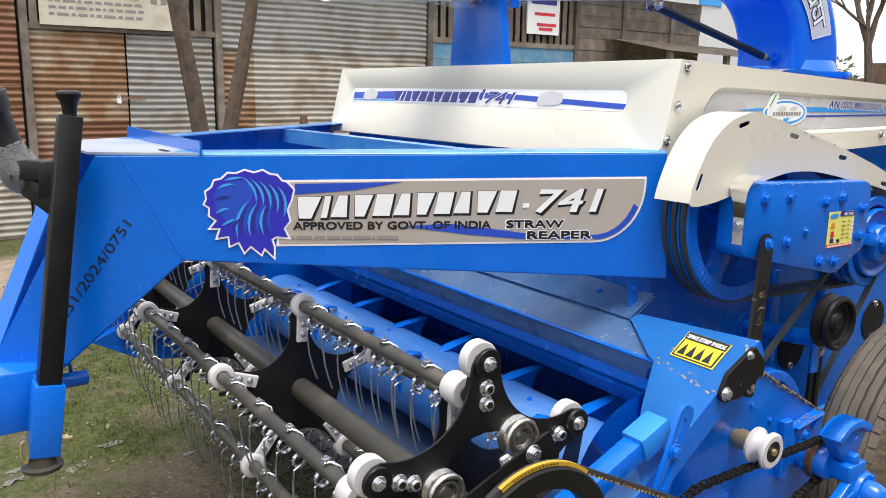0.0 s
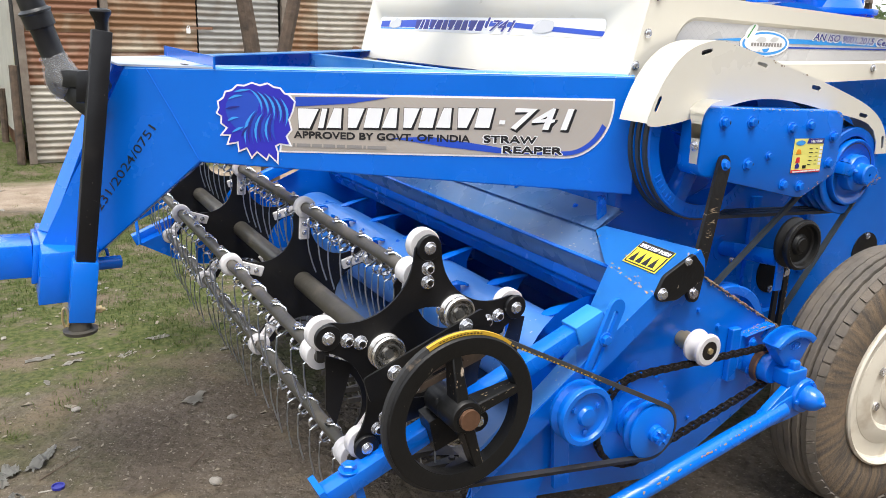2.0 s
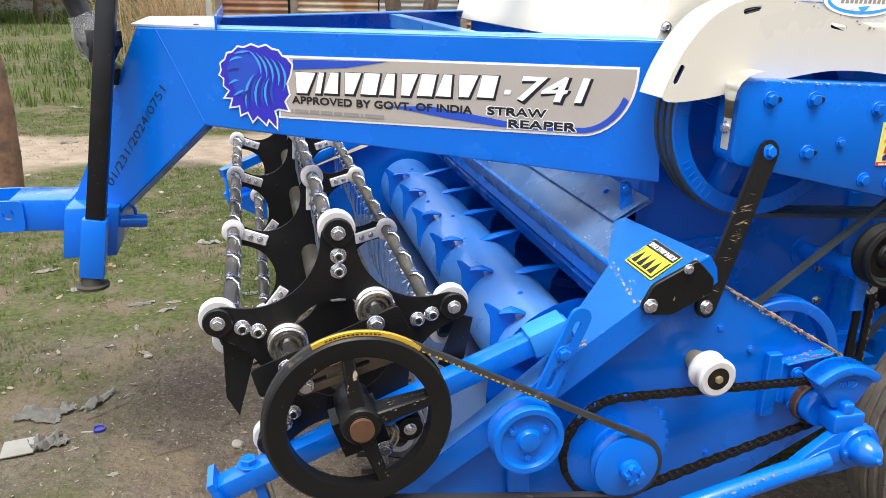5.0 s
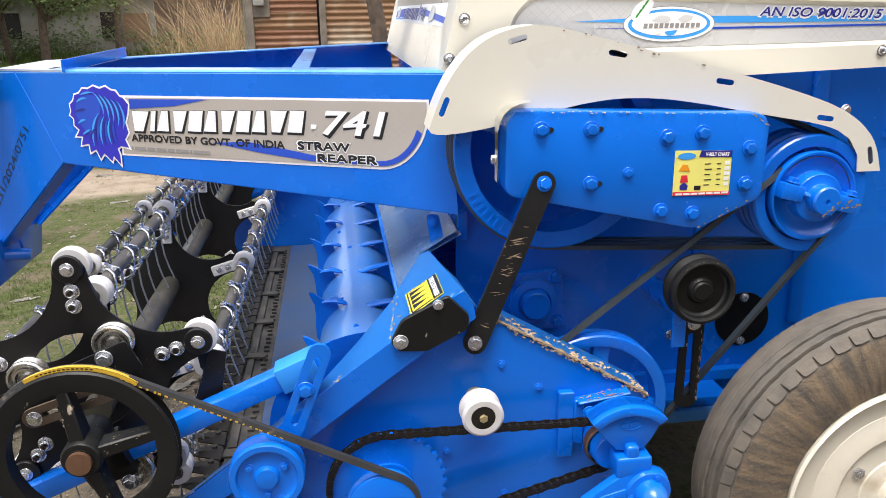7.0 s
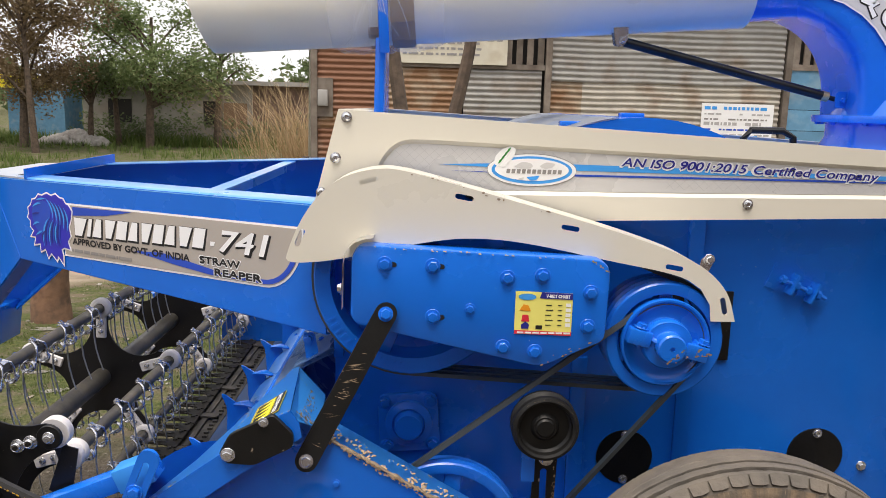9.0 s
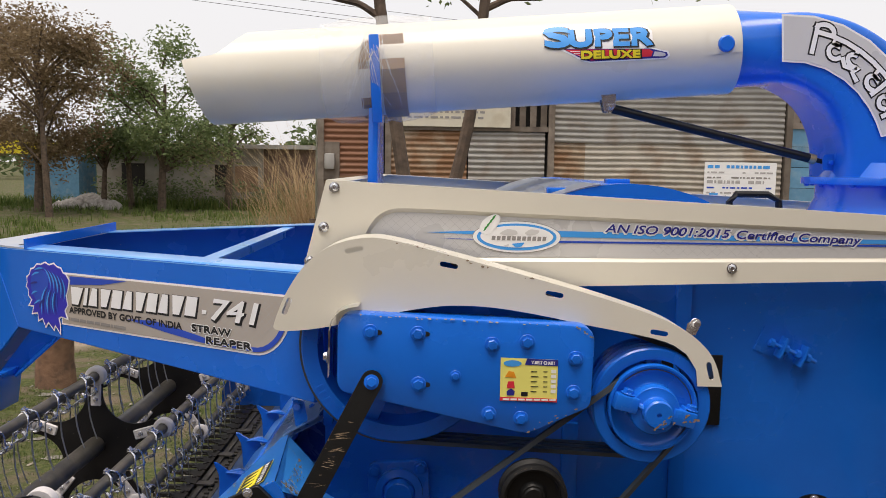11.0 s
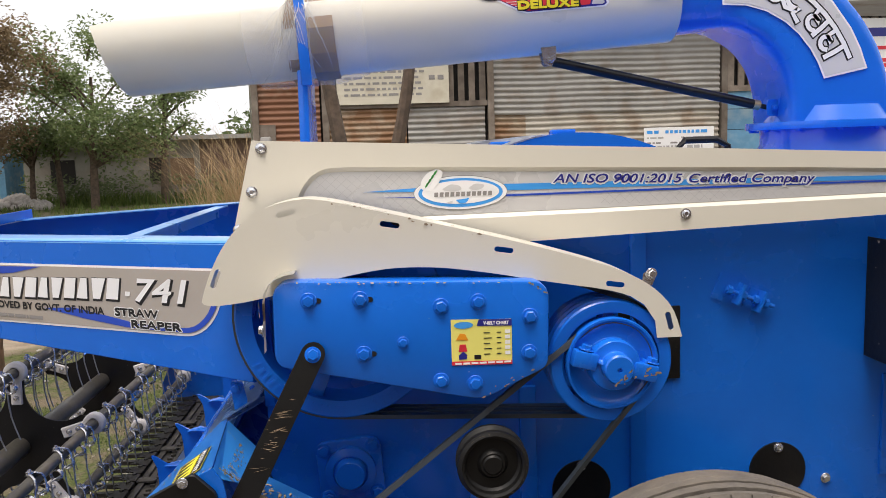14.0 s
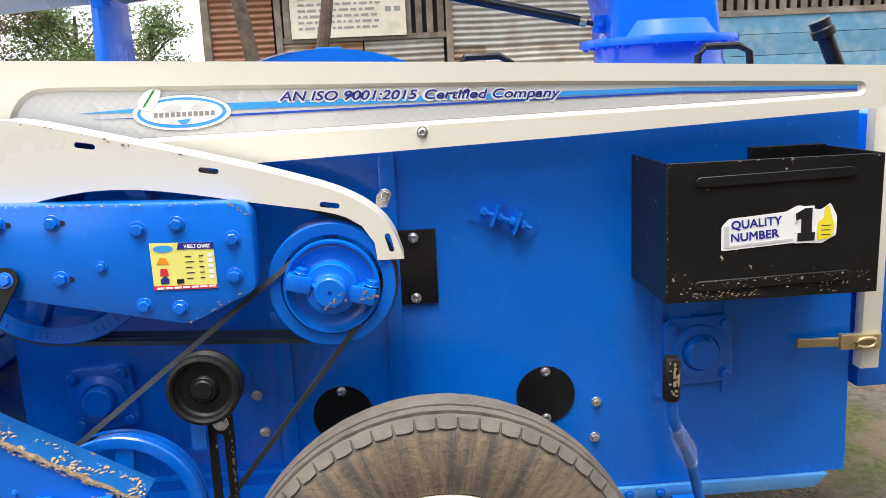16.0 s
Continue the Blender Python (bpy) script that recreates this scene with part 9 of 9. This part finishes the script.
# ---- trees ----
def limb(bm, pts, r0, r1, seg=9):
    n = len(pts)
    out = []
    for i in range((n - 1) * 4 + 1):
        k, t = divmod(i, 4)
        a = Vector(pts[k])
        b = Vector(pts[min(k + 1, n - 1)])
        out.append(a.lerp(b, t / 4))
    m = len(out)
    for i in range(1, m - 1):
        out[i] = (out[i - 1] + out[i] * 2 + out[i + 1]) / 4
    sweep(bm, out, [r0 + (r1 - r0) * i / (m - 1) * (1 + 0.06 * math.sin(i * 2.1)) for i in range(m)], seg)


def leaves(name, clumps, per, size, material, parent, seed, spread=1.0, droop=0.2):
    rng = random.Random(seed)
    co, fa = [], []
    for c in clumps:
        c, r = Vector(c[:3]), c[3]
        for _ in range(int(per * r * r * 4)):
            d = Vector((rng.gauss(0, 1), rng.gauss(0, 1), rng.gauss(0, 0.75)))
            d = d.normalized() * r * rng.random() ** 0.45
            p = c + d * spread
            a, b = Vector((rng.gauss(0, 1), rng.gauss(0, 1), rng.gauss(0, 0.6) - droop)).normalized(), Vector((rng.gauss(0, 1), rng.gauss(0, 1), rng.gauss(0, 1)))
            b = (b - a * a.dot(b)).normalized()
            s = size * rng.uniform(0.6, 1.3)
            i = len(co)
            co += [p, p + a * s * 0.5 + b * s * 0.22, p + a * s, p + a * s * 0.5 - b * s * 0.22]
            fa.append((i, i + 1, i + 2, i + 3))
    me = bpy.data.meshes.new(name)
    me.from_pydata(co, [], fa)
    me.materials.append(material)
    return settle(new(name, me), parent)


t1 = thing("tree", (1.95, 5.7, lay(1.95, 5.7)), "slim leaning tree with a bare brown trunk", "tree", "trees before the shed")
bm = B()
limb(bm, [(1.97, 5.7, -0.05), (1.88, 5.7, 0.7), (1.79, 5.7, 1.45), (1.68, 5.7, 2.15), (1.56, 5.7, 2.95), (1.50, 5.72, 3.6), (1.45, 5.75, 4.3)], 0.072, 0.035)
limb(bm, [(1.57, 5.7, 2.85), (1.40, 5.7, 2.96), (1.20, 5.68, 2.99), (1.03, 5.66, 3.06), (0.90, 5.64, 3.22), (0.80, 5.6, 3.5)], 0.030, 0.010, 7)
limb(bm, [(1.54, 5.7, 3.05), (1.42, 5.72, 3.25), (1.25, 5.75, 3.42), (1.1, 5.8, 3.7)], 0.028, 0.008, 7)
limb(bm, [(1.50, 5.72, 3.4), (1.65, 5.7, 3.65), (1.85, 5.7, 3.8), (2.0, 5.7, 4.1)], 0.026, 0.008, 7)
part("trunk", bm, BARK, t1)
leaves("crown", [(1.3, 5.7, 3.2, 0.12), (1.05, 5.66, 3.25, 0.14), (0.9, 5.6, 3.6, 0.3), (1.2, 5.8, 3.9, 0.35), (1.95, 5.75, 3.55, 0.18), (1.75, 5.7, 3.35, 0.14), (1.45, 5.7, 4.4, 0.5), (2.0, 5.7, 4.2, 0.4)], 800, 0.056, LEAF, t1, 4)
t2 = thing("tree", (1.98, 5.9, lay(1.98, 5.9)), "slim leaning tree with a bare brown trunk", "tree", "trees before the shed")
bm = B()
limb(bm, [(1.95, 5.9, -0.05), (2.01, 5.9, 0.6), (2.10, 5.9, 1.25), (2.23, 5.9, 1.80), (2.31, 5.9, 2.20), (2.40, 5.9, 3.05), (2.46, 5.9, 3.7), (2.5, 5.9, 4.3)], 0.066, 0.034)
limb(bm, [(2.42, 5.9, 2.98), (2.60, 5.88, 3.06), (2.85, 5.85, 3.05), (3.1, 5.8, 3.12), (3.35, 5.75, 3.3)], 0.030, 0.008, 7)
limb(bm, [(2.43, 5.9, 3.1), (2.65, 5.92, 3.18), (2.95, 5.95, 3.20), (3.2, 5.95, 3.35), (3.4, 5.9, 3.6)], 0.026, 0.008, 7)
limb(bm, [(2.38, 5.9, 2.9), (2.2, 5.88, 3.05), (2.05, 5.86, 3.12), (1.9, 5.85, 3.15)], 0.018, 0.005, 6)
limb(bm, [(2.46, 5.9, 3.5), (2.36, 5.95, 3.8), (2.2, 6.0, 4.1)], 0.024, 0.006, 6)
part("trunk", bm, BARK, t2)
leaves("crown", [(2.75, 5.88, 3.16, 0.14), (2.55, 5.9, 3.3, 0.12), (3.15, 5.85, 3.25, 0.16), (2.02, 5.88, 3.12, 0.16), (1.85, 5.86, 3.16, 0.12), (2.25, 5.9, 3.2, 0.14), (3.45, 5.75, 3.22, 0.20), (3.75, 5.7, 3.22, 0.24), (4.05, 5.7, 3.24, 0.22), (4.35, 5.7, 3.20, 0.18), (2.95, 5.9, 3.42, 0.2), (3.3, 5.9, 3.6, 0.3), (2.3, 5.9, 4.3, 0.5), (3.9, 5.8, 3.6, 0.4)], 800, 0.056, LEAF, t2, 5)
bm = B()
limb(bm, [(3.3, 5.76, 3.28), (3.7, 5.72, 3.32), (4.1, 5.7, 3.30), (4.45, 5.7, 3.22)], 0.010, 0.004, 6)
part("limb", bm, BARK, t2)
bm = B()
limb(bm, [(-0.97, 5.5, -0.10), (-0.98, 5.51, 0.12), (-0.955, 5.5, 0.32), (-0.94, 5.49, 0.70), (-0.97, 5.51, 1.05)], 0.155, 0.105, 16)
st_ = part("tree_stump", bm, BARK2, None)
tagged(st_, "short reddish tree stump standing in the grass", "stump")


def big_tree(x, y, h, r, seed, material, bark, label, lean=0.0, dens=60, size=0.30, low=0.35, trunk=0.16):
    t = thing("tree", (x, y, lay(x, y)), label, "tree", "trees along the yard")
    rng = random.Random(seed)
    bm = B()
    top = Vector((x + lean, y, h * 0.72))
    limb(bm, [(x, y, -0.1), (x + lean * 0.3, y, h * 0.25), (x + lean * 0.6, y + 0.1, h * 0.5), top], trunk, trunk * 0.3)
    clumps = []
    for k in range(15):
        a = rng.uniform(0, 6.283)
        z = h * rng.uniform(low, 0.92)
        rr = r * rng.uniform(0.35, 1.0) * math.sqrt(max(0.15, 1 - ((z / h - 0.6) / 0.55) ** 2))
        e = Vector((x + lean * 0.6 + rr * math.cos(a), y + 0.6 * rr * math.sin(a), z))
        s = Vector((x + lean * 0.6, y, max(h * 0.22, z - rr * 0.8)))
        limb(bm, [s, s.lerp(e, 0.5) + Vector((0, 0, 0.15)), e], trunk * 0.32, 0.015, 6)
        clumps.append((*e, r * rng.uniform(0.20, 0.42)))
        e2 = s.lerp(e, 0.6) + Vector((rng.uniform(-0.4, 0.4), rng.uniform(-0.4, 0.4), rng.uniform(0, 0.5)))
        clumps.append((*e2, r * rng.uniform(0.15, 0.30)))
    part("trunk", bm, bark, t)
    leaves("crown", clumps, dens, size, material, t, seed)
    return t


big_tree(-8.0, 28.0, 6.2, 2.7, 31, LEAF, BARK, "broad green tree before the far building", 0.2, 150, 0.16, 0.34)
big_tree(-10.1, 24.0, 6.6, 2.0, 51, LEAF_RED, BARK, "sparse tree with reddish young leaves", -0.3, 210, 0.13, 0.34, 0.12)
big_tree(-6.0, 29.5, 5.2, 1.5, 37, LEAF, BARK, "green tree before the far building", 0.2, 130, 0.16, 0.50)
big_tree(-11.7, 26.5, 6.4, 2.7, 32, LEAF_RED, BARK, "sparse tree with reddish young leaves", 0.3, 230, 0.14, 0.30)
big_tree(-14.2, 27.0, 7.4, 3.0, 33, LEAF_RED, BARK, "sparse tree with reddish young leaves", -0.2, 210, 0.14, 0.28)
big_tree(-12.2, 20.5, 7.4, 1.6, 34, LEAF, BARK, "tall green tree at the yard's edge", 0.1, 150, 0.15, 0.62)
big_tree(-9.6, 29.3, 4.6, 1.7, 41, LEAF, BARK, "green tree before the far building", -0.2, 120, 0.15, 0.48, 0.13)
big_tree(-10.3, 28.5, 3.6, 1.3, 38, LEAF_DARK, BARK, "dark green tree beside the kiosk", 0.1, 150, 0.15, 0.52, 0.12)
big_tree(-3.4, 36.0, 3.9, 1.2, 39, LEAF_DARK, BARK, "dark round tree behind the wall", 0.0, 240, 0.17, 0.50)

# low building, kiosk, rubble, reeds, hedge
PLASTER = mat("dirty_white_plaster", (0.27, 0.255, 0.23), 0.9, vary=0.15, scale=3, color2=(0.22, 0.185, 0.155), mixed=0.42, scale2=1.2)
BRICKY = mat("brown_brick_wall", (0.19, 0.115, 0.085), 0.9, vary=0.2, scale=6, color2=(0.11, 0.075, 0.06), mixed=0.45, scale2=2)
house = thing("low_building", (-7.0, 31.0, 0), "low dirty-white building with dark windows", "building")
bm = B()
box(bm, (-11.6, 31.0, -0.2), (-5.0, 35.0, 2.30))
part("wall", bm, PLASTER, house)
bm = B()
box(bm, (-5.0, 31.1, -0.2), (-1.6, 35.0, 2.35))
part("wall", bm, BRICKY, house)
bm = B()
box(bm, (-11.8, 30.7, 2.30), (-1.2, 35.2, 2.46))
part("roof", bm, GREYC, house)
# windows are near-black boxes, the unlit rooms put into their colour
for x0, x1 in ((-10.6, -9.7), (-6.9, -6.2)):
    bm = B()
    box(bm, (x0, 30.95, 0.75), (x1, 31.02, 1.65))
    part("window", bm, INSHADE, house)
bm = B()
box(bm, (-6.1, 30.96, 0.6), (-5.2, 31.02, 1.6))
part("door", bm, mat("brown_door", (0.22, 0.13, 0.08), 0.8), house)
kiosk = thing("kiosk", (-13.1, 30.5, 0), "light blue kiosk with a yellow fascia", "kiosk")
bm = B()
box(bm, (-14.2, 30.4, -0.1), (-12.05, 32.0, 1.95))
part("wall", bm, BLUEWOOD, kiosk)
bm = B()
box(bm, (-15.2, 30.2, 1.95), (-13.3, 32.0, 2.45))
part("fascia", bm, YELLOW, kiosk)
bm = B()
for k in range(160):
    rr, a = 0.95 * random.random() ** 0.6, random.uniform(0, 6.28)
    s = random.uniform(0.08, 0.2)
    v = bmesh.ops.create_icosphere(bm, subdivisions=1, radius=s)["verts"]
    bmesh.ops.translate(bm, vec=(-10.9 + rr * 1.3 * math.cos(a), 28.6 + rr * 0.5 * math.sin(a), 0.42 * (1 - rr)), verts=v)
rub = new("rubble_heap", mesh_of("rubble_heap", bm, mat("pale_rubble", (0.40, 0.37, 0.34), 0.95, vary=0.25, scale=9), 60))
tagged(rub, "heap of pale rubble on the grass", "rubble", kind="stuff")


def reeds(rng):
    x, y = min(0.05, rng.gauss(-0.62, 0.42)), rng.gauss(16.0, 0.35)
    return x, y, lay(x, y)


blades("dry_reeds", 150, reeds, 1.1, 2.65, 0.0055, DRY, "clump of tall dry straw-coloured reeds", "reeds", 1.25, 6, 5)


def scrub(rng):
    x, y = rng.uniform(-16, -1.0), rng.uniform(29.0, 30.6)
    return x, y, lay(x, y)


blades("scrub_grass", 620, scrub, 0.15, 0.55, 0.02, GREENER, "tall weeds along the building", "weeds", 0.6, 16, 5)
hedge = thing("scrub", (-8, 30.0, 0), "dark scrub growing along the building", "bush")
leaves("foliage", [(-11.6 + k * 0.42, 30.2 + 0.3 * math.sin(k * 2.1), 0.25 + 0.65 * abs(math.sin(k * 1.7)) ** 3, 0.34 + 0.28 * abs(math.sin(k * 2.9))) for k in range(25)], 150, 0.15, LEAF_DARK, hedge, 9)
bush = thing("bush", (-2.0, 13.5, lay(-2.0, 13.5)), "low grey-green bush in the grass", "bush")
leaves("foliage", [(-2.1, 13.5, 0.2, 0.35), (-1.7, 13.6, 0.28, 0.40), (-1.35, 13.5, 0.18, 0.30)], 600, 0.055, LEAF_DARK, bush, 10)
# distant tree belt all round
belt_t = new("far_tree_belt")
rng = random.Random(44)
cl = []
for k in range(120):
    a = radians(rng.uniform(0, 360))
    d = rng.uniform(75, 110)
    if 250 < math.degrees(a) < 290:
        continue
    cl.append((2 + d * math.cos(a), d * math.sin(a), rng.uniform(0.5, 4.0), rng.uniform(2.2, 4.5)))
bpy.data.objects.remove(belt_t)
ft = leaves("far_tree_belt", cl, 7, 0.9, LEAF_DARK, None, 45)
tagged(ft, "distant belt of trees with haze-paled leaves", "trees", kind="stuff")
# bare tree and low wall far to the right
bare = thing("bare_tree", (40.0, 20.6, 0), "bare leafless tree against the sky", "tree")
bm = B()
rng = random.Random(50)


def fork(p, d, l, r, depth):
    e = p + d * l
    limb(bm, [p, p.lerp(e, 0.5) + Vector((rng.uniform(-0.1, 0.1) * l, 0, rng.uniform(-0.05, 0.1) * l)), e], r, r * 0.6, 5)
    if depth:
        for _ in range(3):
            q = (d + Vector((rng.uniform(-0.8, 0.8), rng.uniform(-0.6, 0.6), rng.uniform(-0.35, 0.5)))).normalized()
            fork(p.lerp(e, rng.uniform(0.55, 1.0)), q, l * rng.uniform(0.55, 0.8), r * 0.55, depth - 1)


fork(Vector((40.0, 20.6, -0.1)), Vector((0.0, 0.16, 1)).normalized(), 4.3, 0.30, 5)
part("trunk", bm, BARK, bare)
wall_far = new("boundary_wall", mesh_of("boundary_wall", (lambda b: (box(b, (22, 24.0, -0.3), (46, 24.3, 2.6)), box(b, (46, 12.0, -0.3), (46.3, 24.3, 3.5)), b)[2])(B()), BRICKY))
tagged(wall_far, "low brown boundary wall in the distance", "wall", kind="structure")
far_house = thing("far_house", (30.0, 27.0, 0), "pale far house with a blue-shuttered window", "house")
bm = B()
box(bm, (25.0, 26.0, -0.2), (37.0, 32.0, 8.6))
part("wall", bm, mat("pale_render", (0.62, 0.62, 0.62), 0.9, vary=0.05), far_house)
bm = B()
box(bm, (32.9, 25.95, 5.9), (34.6, 26.02, 7.2))
part("window", bm, SKYB, far_house)
# overhead wires
for z0, y in ((9.9, 40), (9.2, 40), (9.6, 41)):
    bm = B()
    sweep(bm, [(-40 + 7 * k, y, 11.5 - (9.9 - z0) - 0.115 * (7 * k - 23) - 0.25 * math.sin(math.pi * k / 8)) for k in range(9)], 0.011, 5)
    tagged(new("overhead_wire", mesh_of("overhead_wire", bm, BLACK)), "thin black overhead power wire", "wire", "overhead wires")
# short post before the shed
bm = B()
lathe(bm, [(0.044, 0.0), (0.040, 0.8), (0.038, 1.50), (0.030, 1.56), (0.0, 1.565)], None, 9)
for v in bm.verts:
    v.co.x += 0.006 * noise.noise(v.co * 4) + 0.02 * v.co.z
post = new("fence_post", mesh_of("fence_post", bm, BARK2))
post.matrix_basis = Matrix.Translation((2.955, 6.5, lay(2.955, 6.5) - 0.02))
tagged(post, "short weathered wooden post before the shed", "post")
# whitewashed side of the shed
bm = B()
vs = [bm.verts.new(p) for p in ((0.306, SY + 0.02, 0.10), (0.12, SY + 3.0, 0.0), (0.10, SY + 3.0, 3.0), (0.33, SY + 0.02, 3.1))]
bmesh.ops.solidify(bm, geom=[bm.faces.new(vs)], thickness=0.03)
sheet_ = part("side_sheet", bm, mat("stained_whitewash", (0.74, 0.72, 0.64), 0.9, vary=0.06, scale=4, color2=(0.56, 0.50, 0.40), mixed=0.30, scale2=3), shed, "stained whitewashed side sheet")
for z0, z1, mt in ((0.25, 0.85, mat("faded_green_paper", (0.36, 0.44, 0.22), 0.8, vary=0.1)), (1.0, 1.45, mat("faded_tan_paper", (0.48, 0.32, 0.18), 0.8, vary=0.1))):
    bm = B()
    vs = [bm.verts.new((0.306 - 0.062 * (y - SY) - 0.004 + 0.004 * z, y, z)) for y, z in ((SY + 2.0, z0), (SY + 2.9, z0), (SY + 2.9, z1), (SY + 2.0, z1))]
    bmesh.ops.solidify(bm, geom=[bm.faces.new(vs)], thickness=0.004)
    part("paper_patch", bm, mt, sheet_)
bm = B()
vs = [bm.verts.new(p) for p in ((0.32, SY + 0.03, ZB), (0.16, SY + 3.0, ZB), (0.16, SY + 3.0, 0.06), (0.33, SY + 0.03, 0.14))]
bmesh.ops.solidify(bm, geom=[bm.faces.new(vs)], thickness=0.03)
part("side_footing", bm, RUSTY, shed)
for x, y in ((0.27, SY - 0.05), (0.14, SY + 1.7)):
    bm = B()
    rod(bm, (x, y, ZB), (x + 0.02, y, 0.55 if y > SY else 0.95), 0.045, 8)
    part("side_post", bm, BARK, shed)
rng = random.Random(61)
# low grey-green bush and pale rubble beyond the nose
def bush(rng):
    a, r = rng.uniform(0, 6.283), rng.random() ** 0.6
    x, y = -0.42 + 0.52 * r * math.cos(a), 13.9 + 0.42 * r * math.sin(a)
    return x, y, lay(x, y) + rng.uniform(0.0, 0.46) * (1.0 - r * r) + 0.06 * noise.noise(Vector((x * 7, y * 7, 0.4)))


blades("low_bush", 3400, bush, 0.03, 0.16, 0.0060, LEAF_DARK, "low feathery grey-green bush", "bush", 0.9, 12, 6)
for k, (x, y, s) in enumerate(((-1.17, 12.2, 0.15), (-1.18, 13.6, 0.12), (-0.93, 10.6, 0.07), (-0.74, 10.5, 0.06), (-1.25, 13.1, 0.13), (-1.45, 12.6, 0.11), (-1.02, 12.0, 0.08), (-1.6, 11.4, 0.09))):
    ob = new("paper_scrap", mesh_of("paper_scrap", crumpled(rng, s, s * 0.6, 8, 6, 0.5 * s), PAPER, 30))
    ob.matrix_basis = Matrix.Translation((x, y, lay(x, y) + 0.004)) @ Matrix.Rotation(k * 1.3, 4, "Z")
    tagged(ob, "crumpled pale scrap lying on the soil", "litter", "litter on the ground")
# plain unseen wall added behind the walk, closing out low sky light
bm = B()
box(bm, (1.2, -2.7, -0.3), (40, -2.4, 3.75))
box(bm, (-30, -8.3, -0.3), (1.2, -8.0, 2.4))
box(bm, (1.2, -8.3, -0.3), (1.5, -2.7, 3.75))
back = new("light_block_wall", mesh_of("light_block_wall", bm, BRICKY))
tagged(back, "plain brown unseen wall added to cut low sky light", "wall", kind="structure")
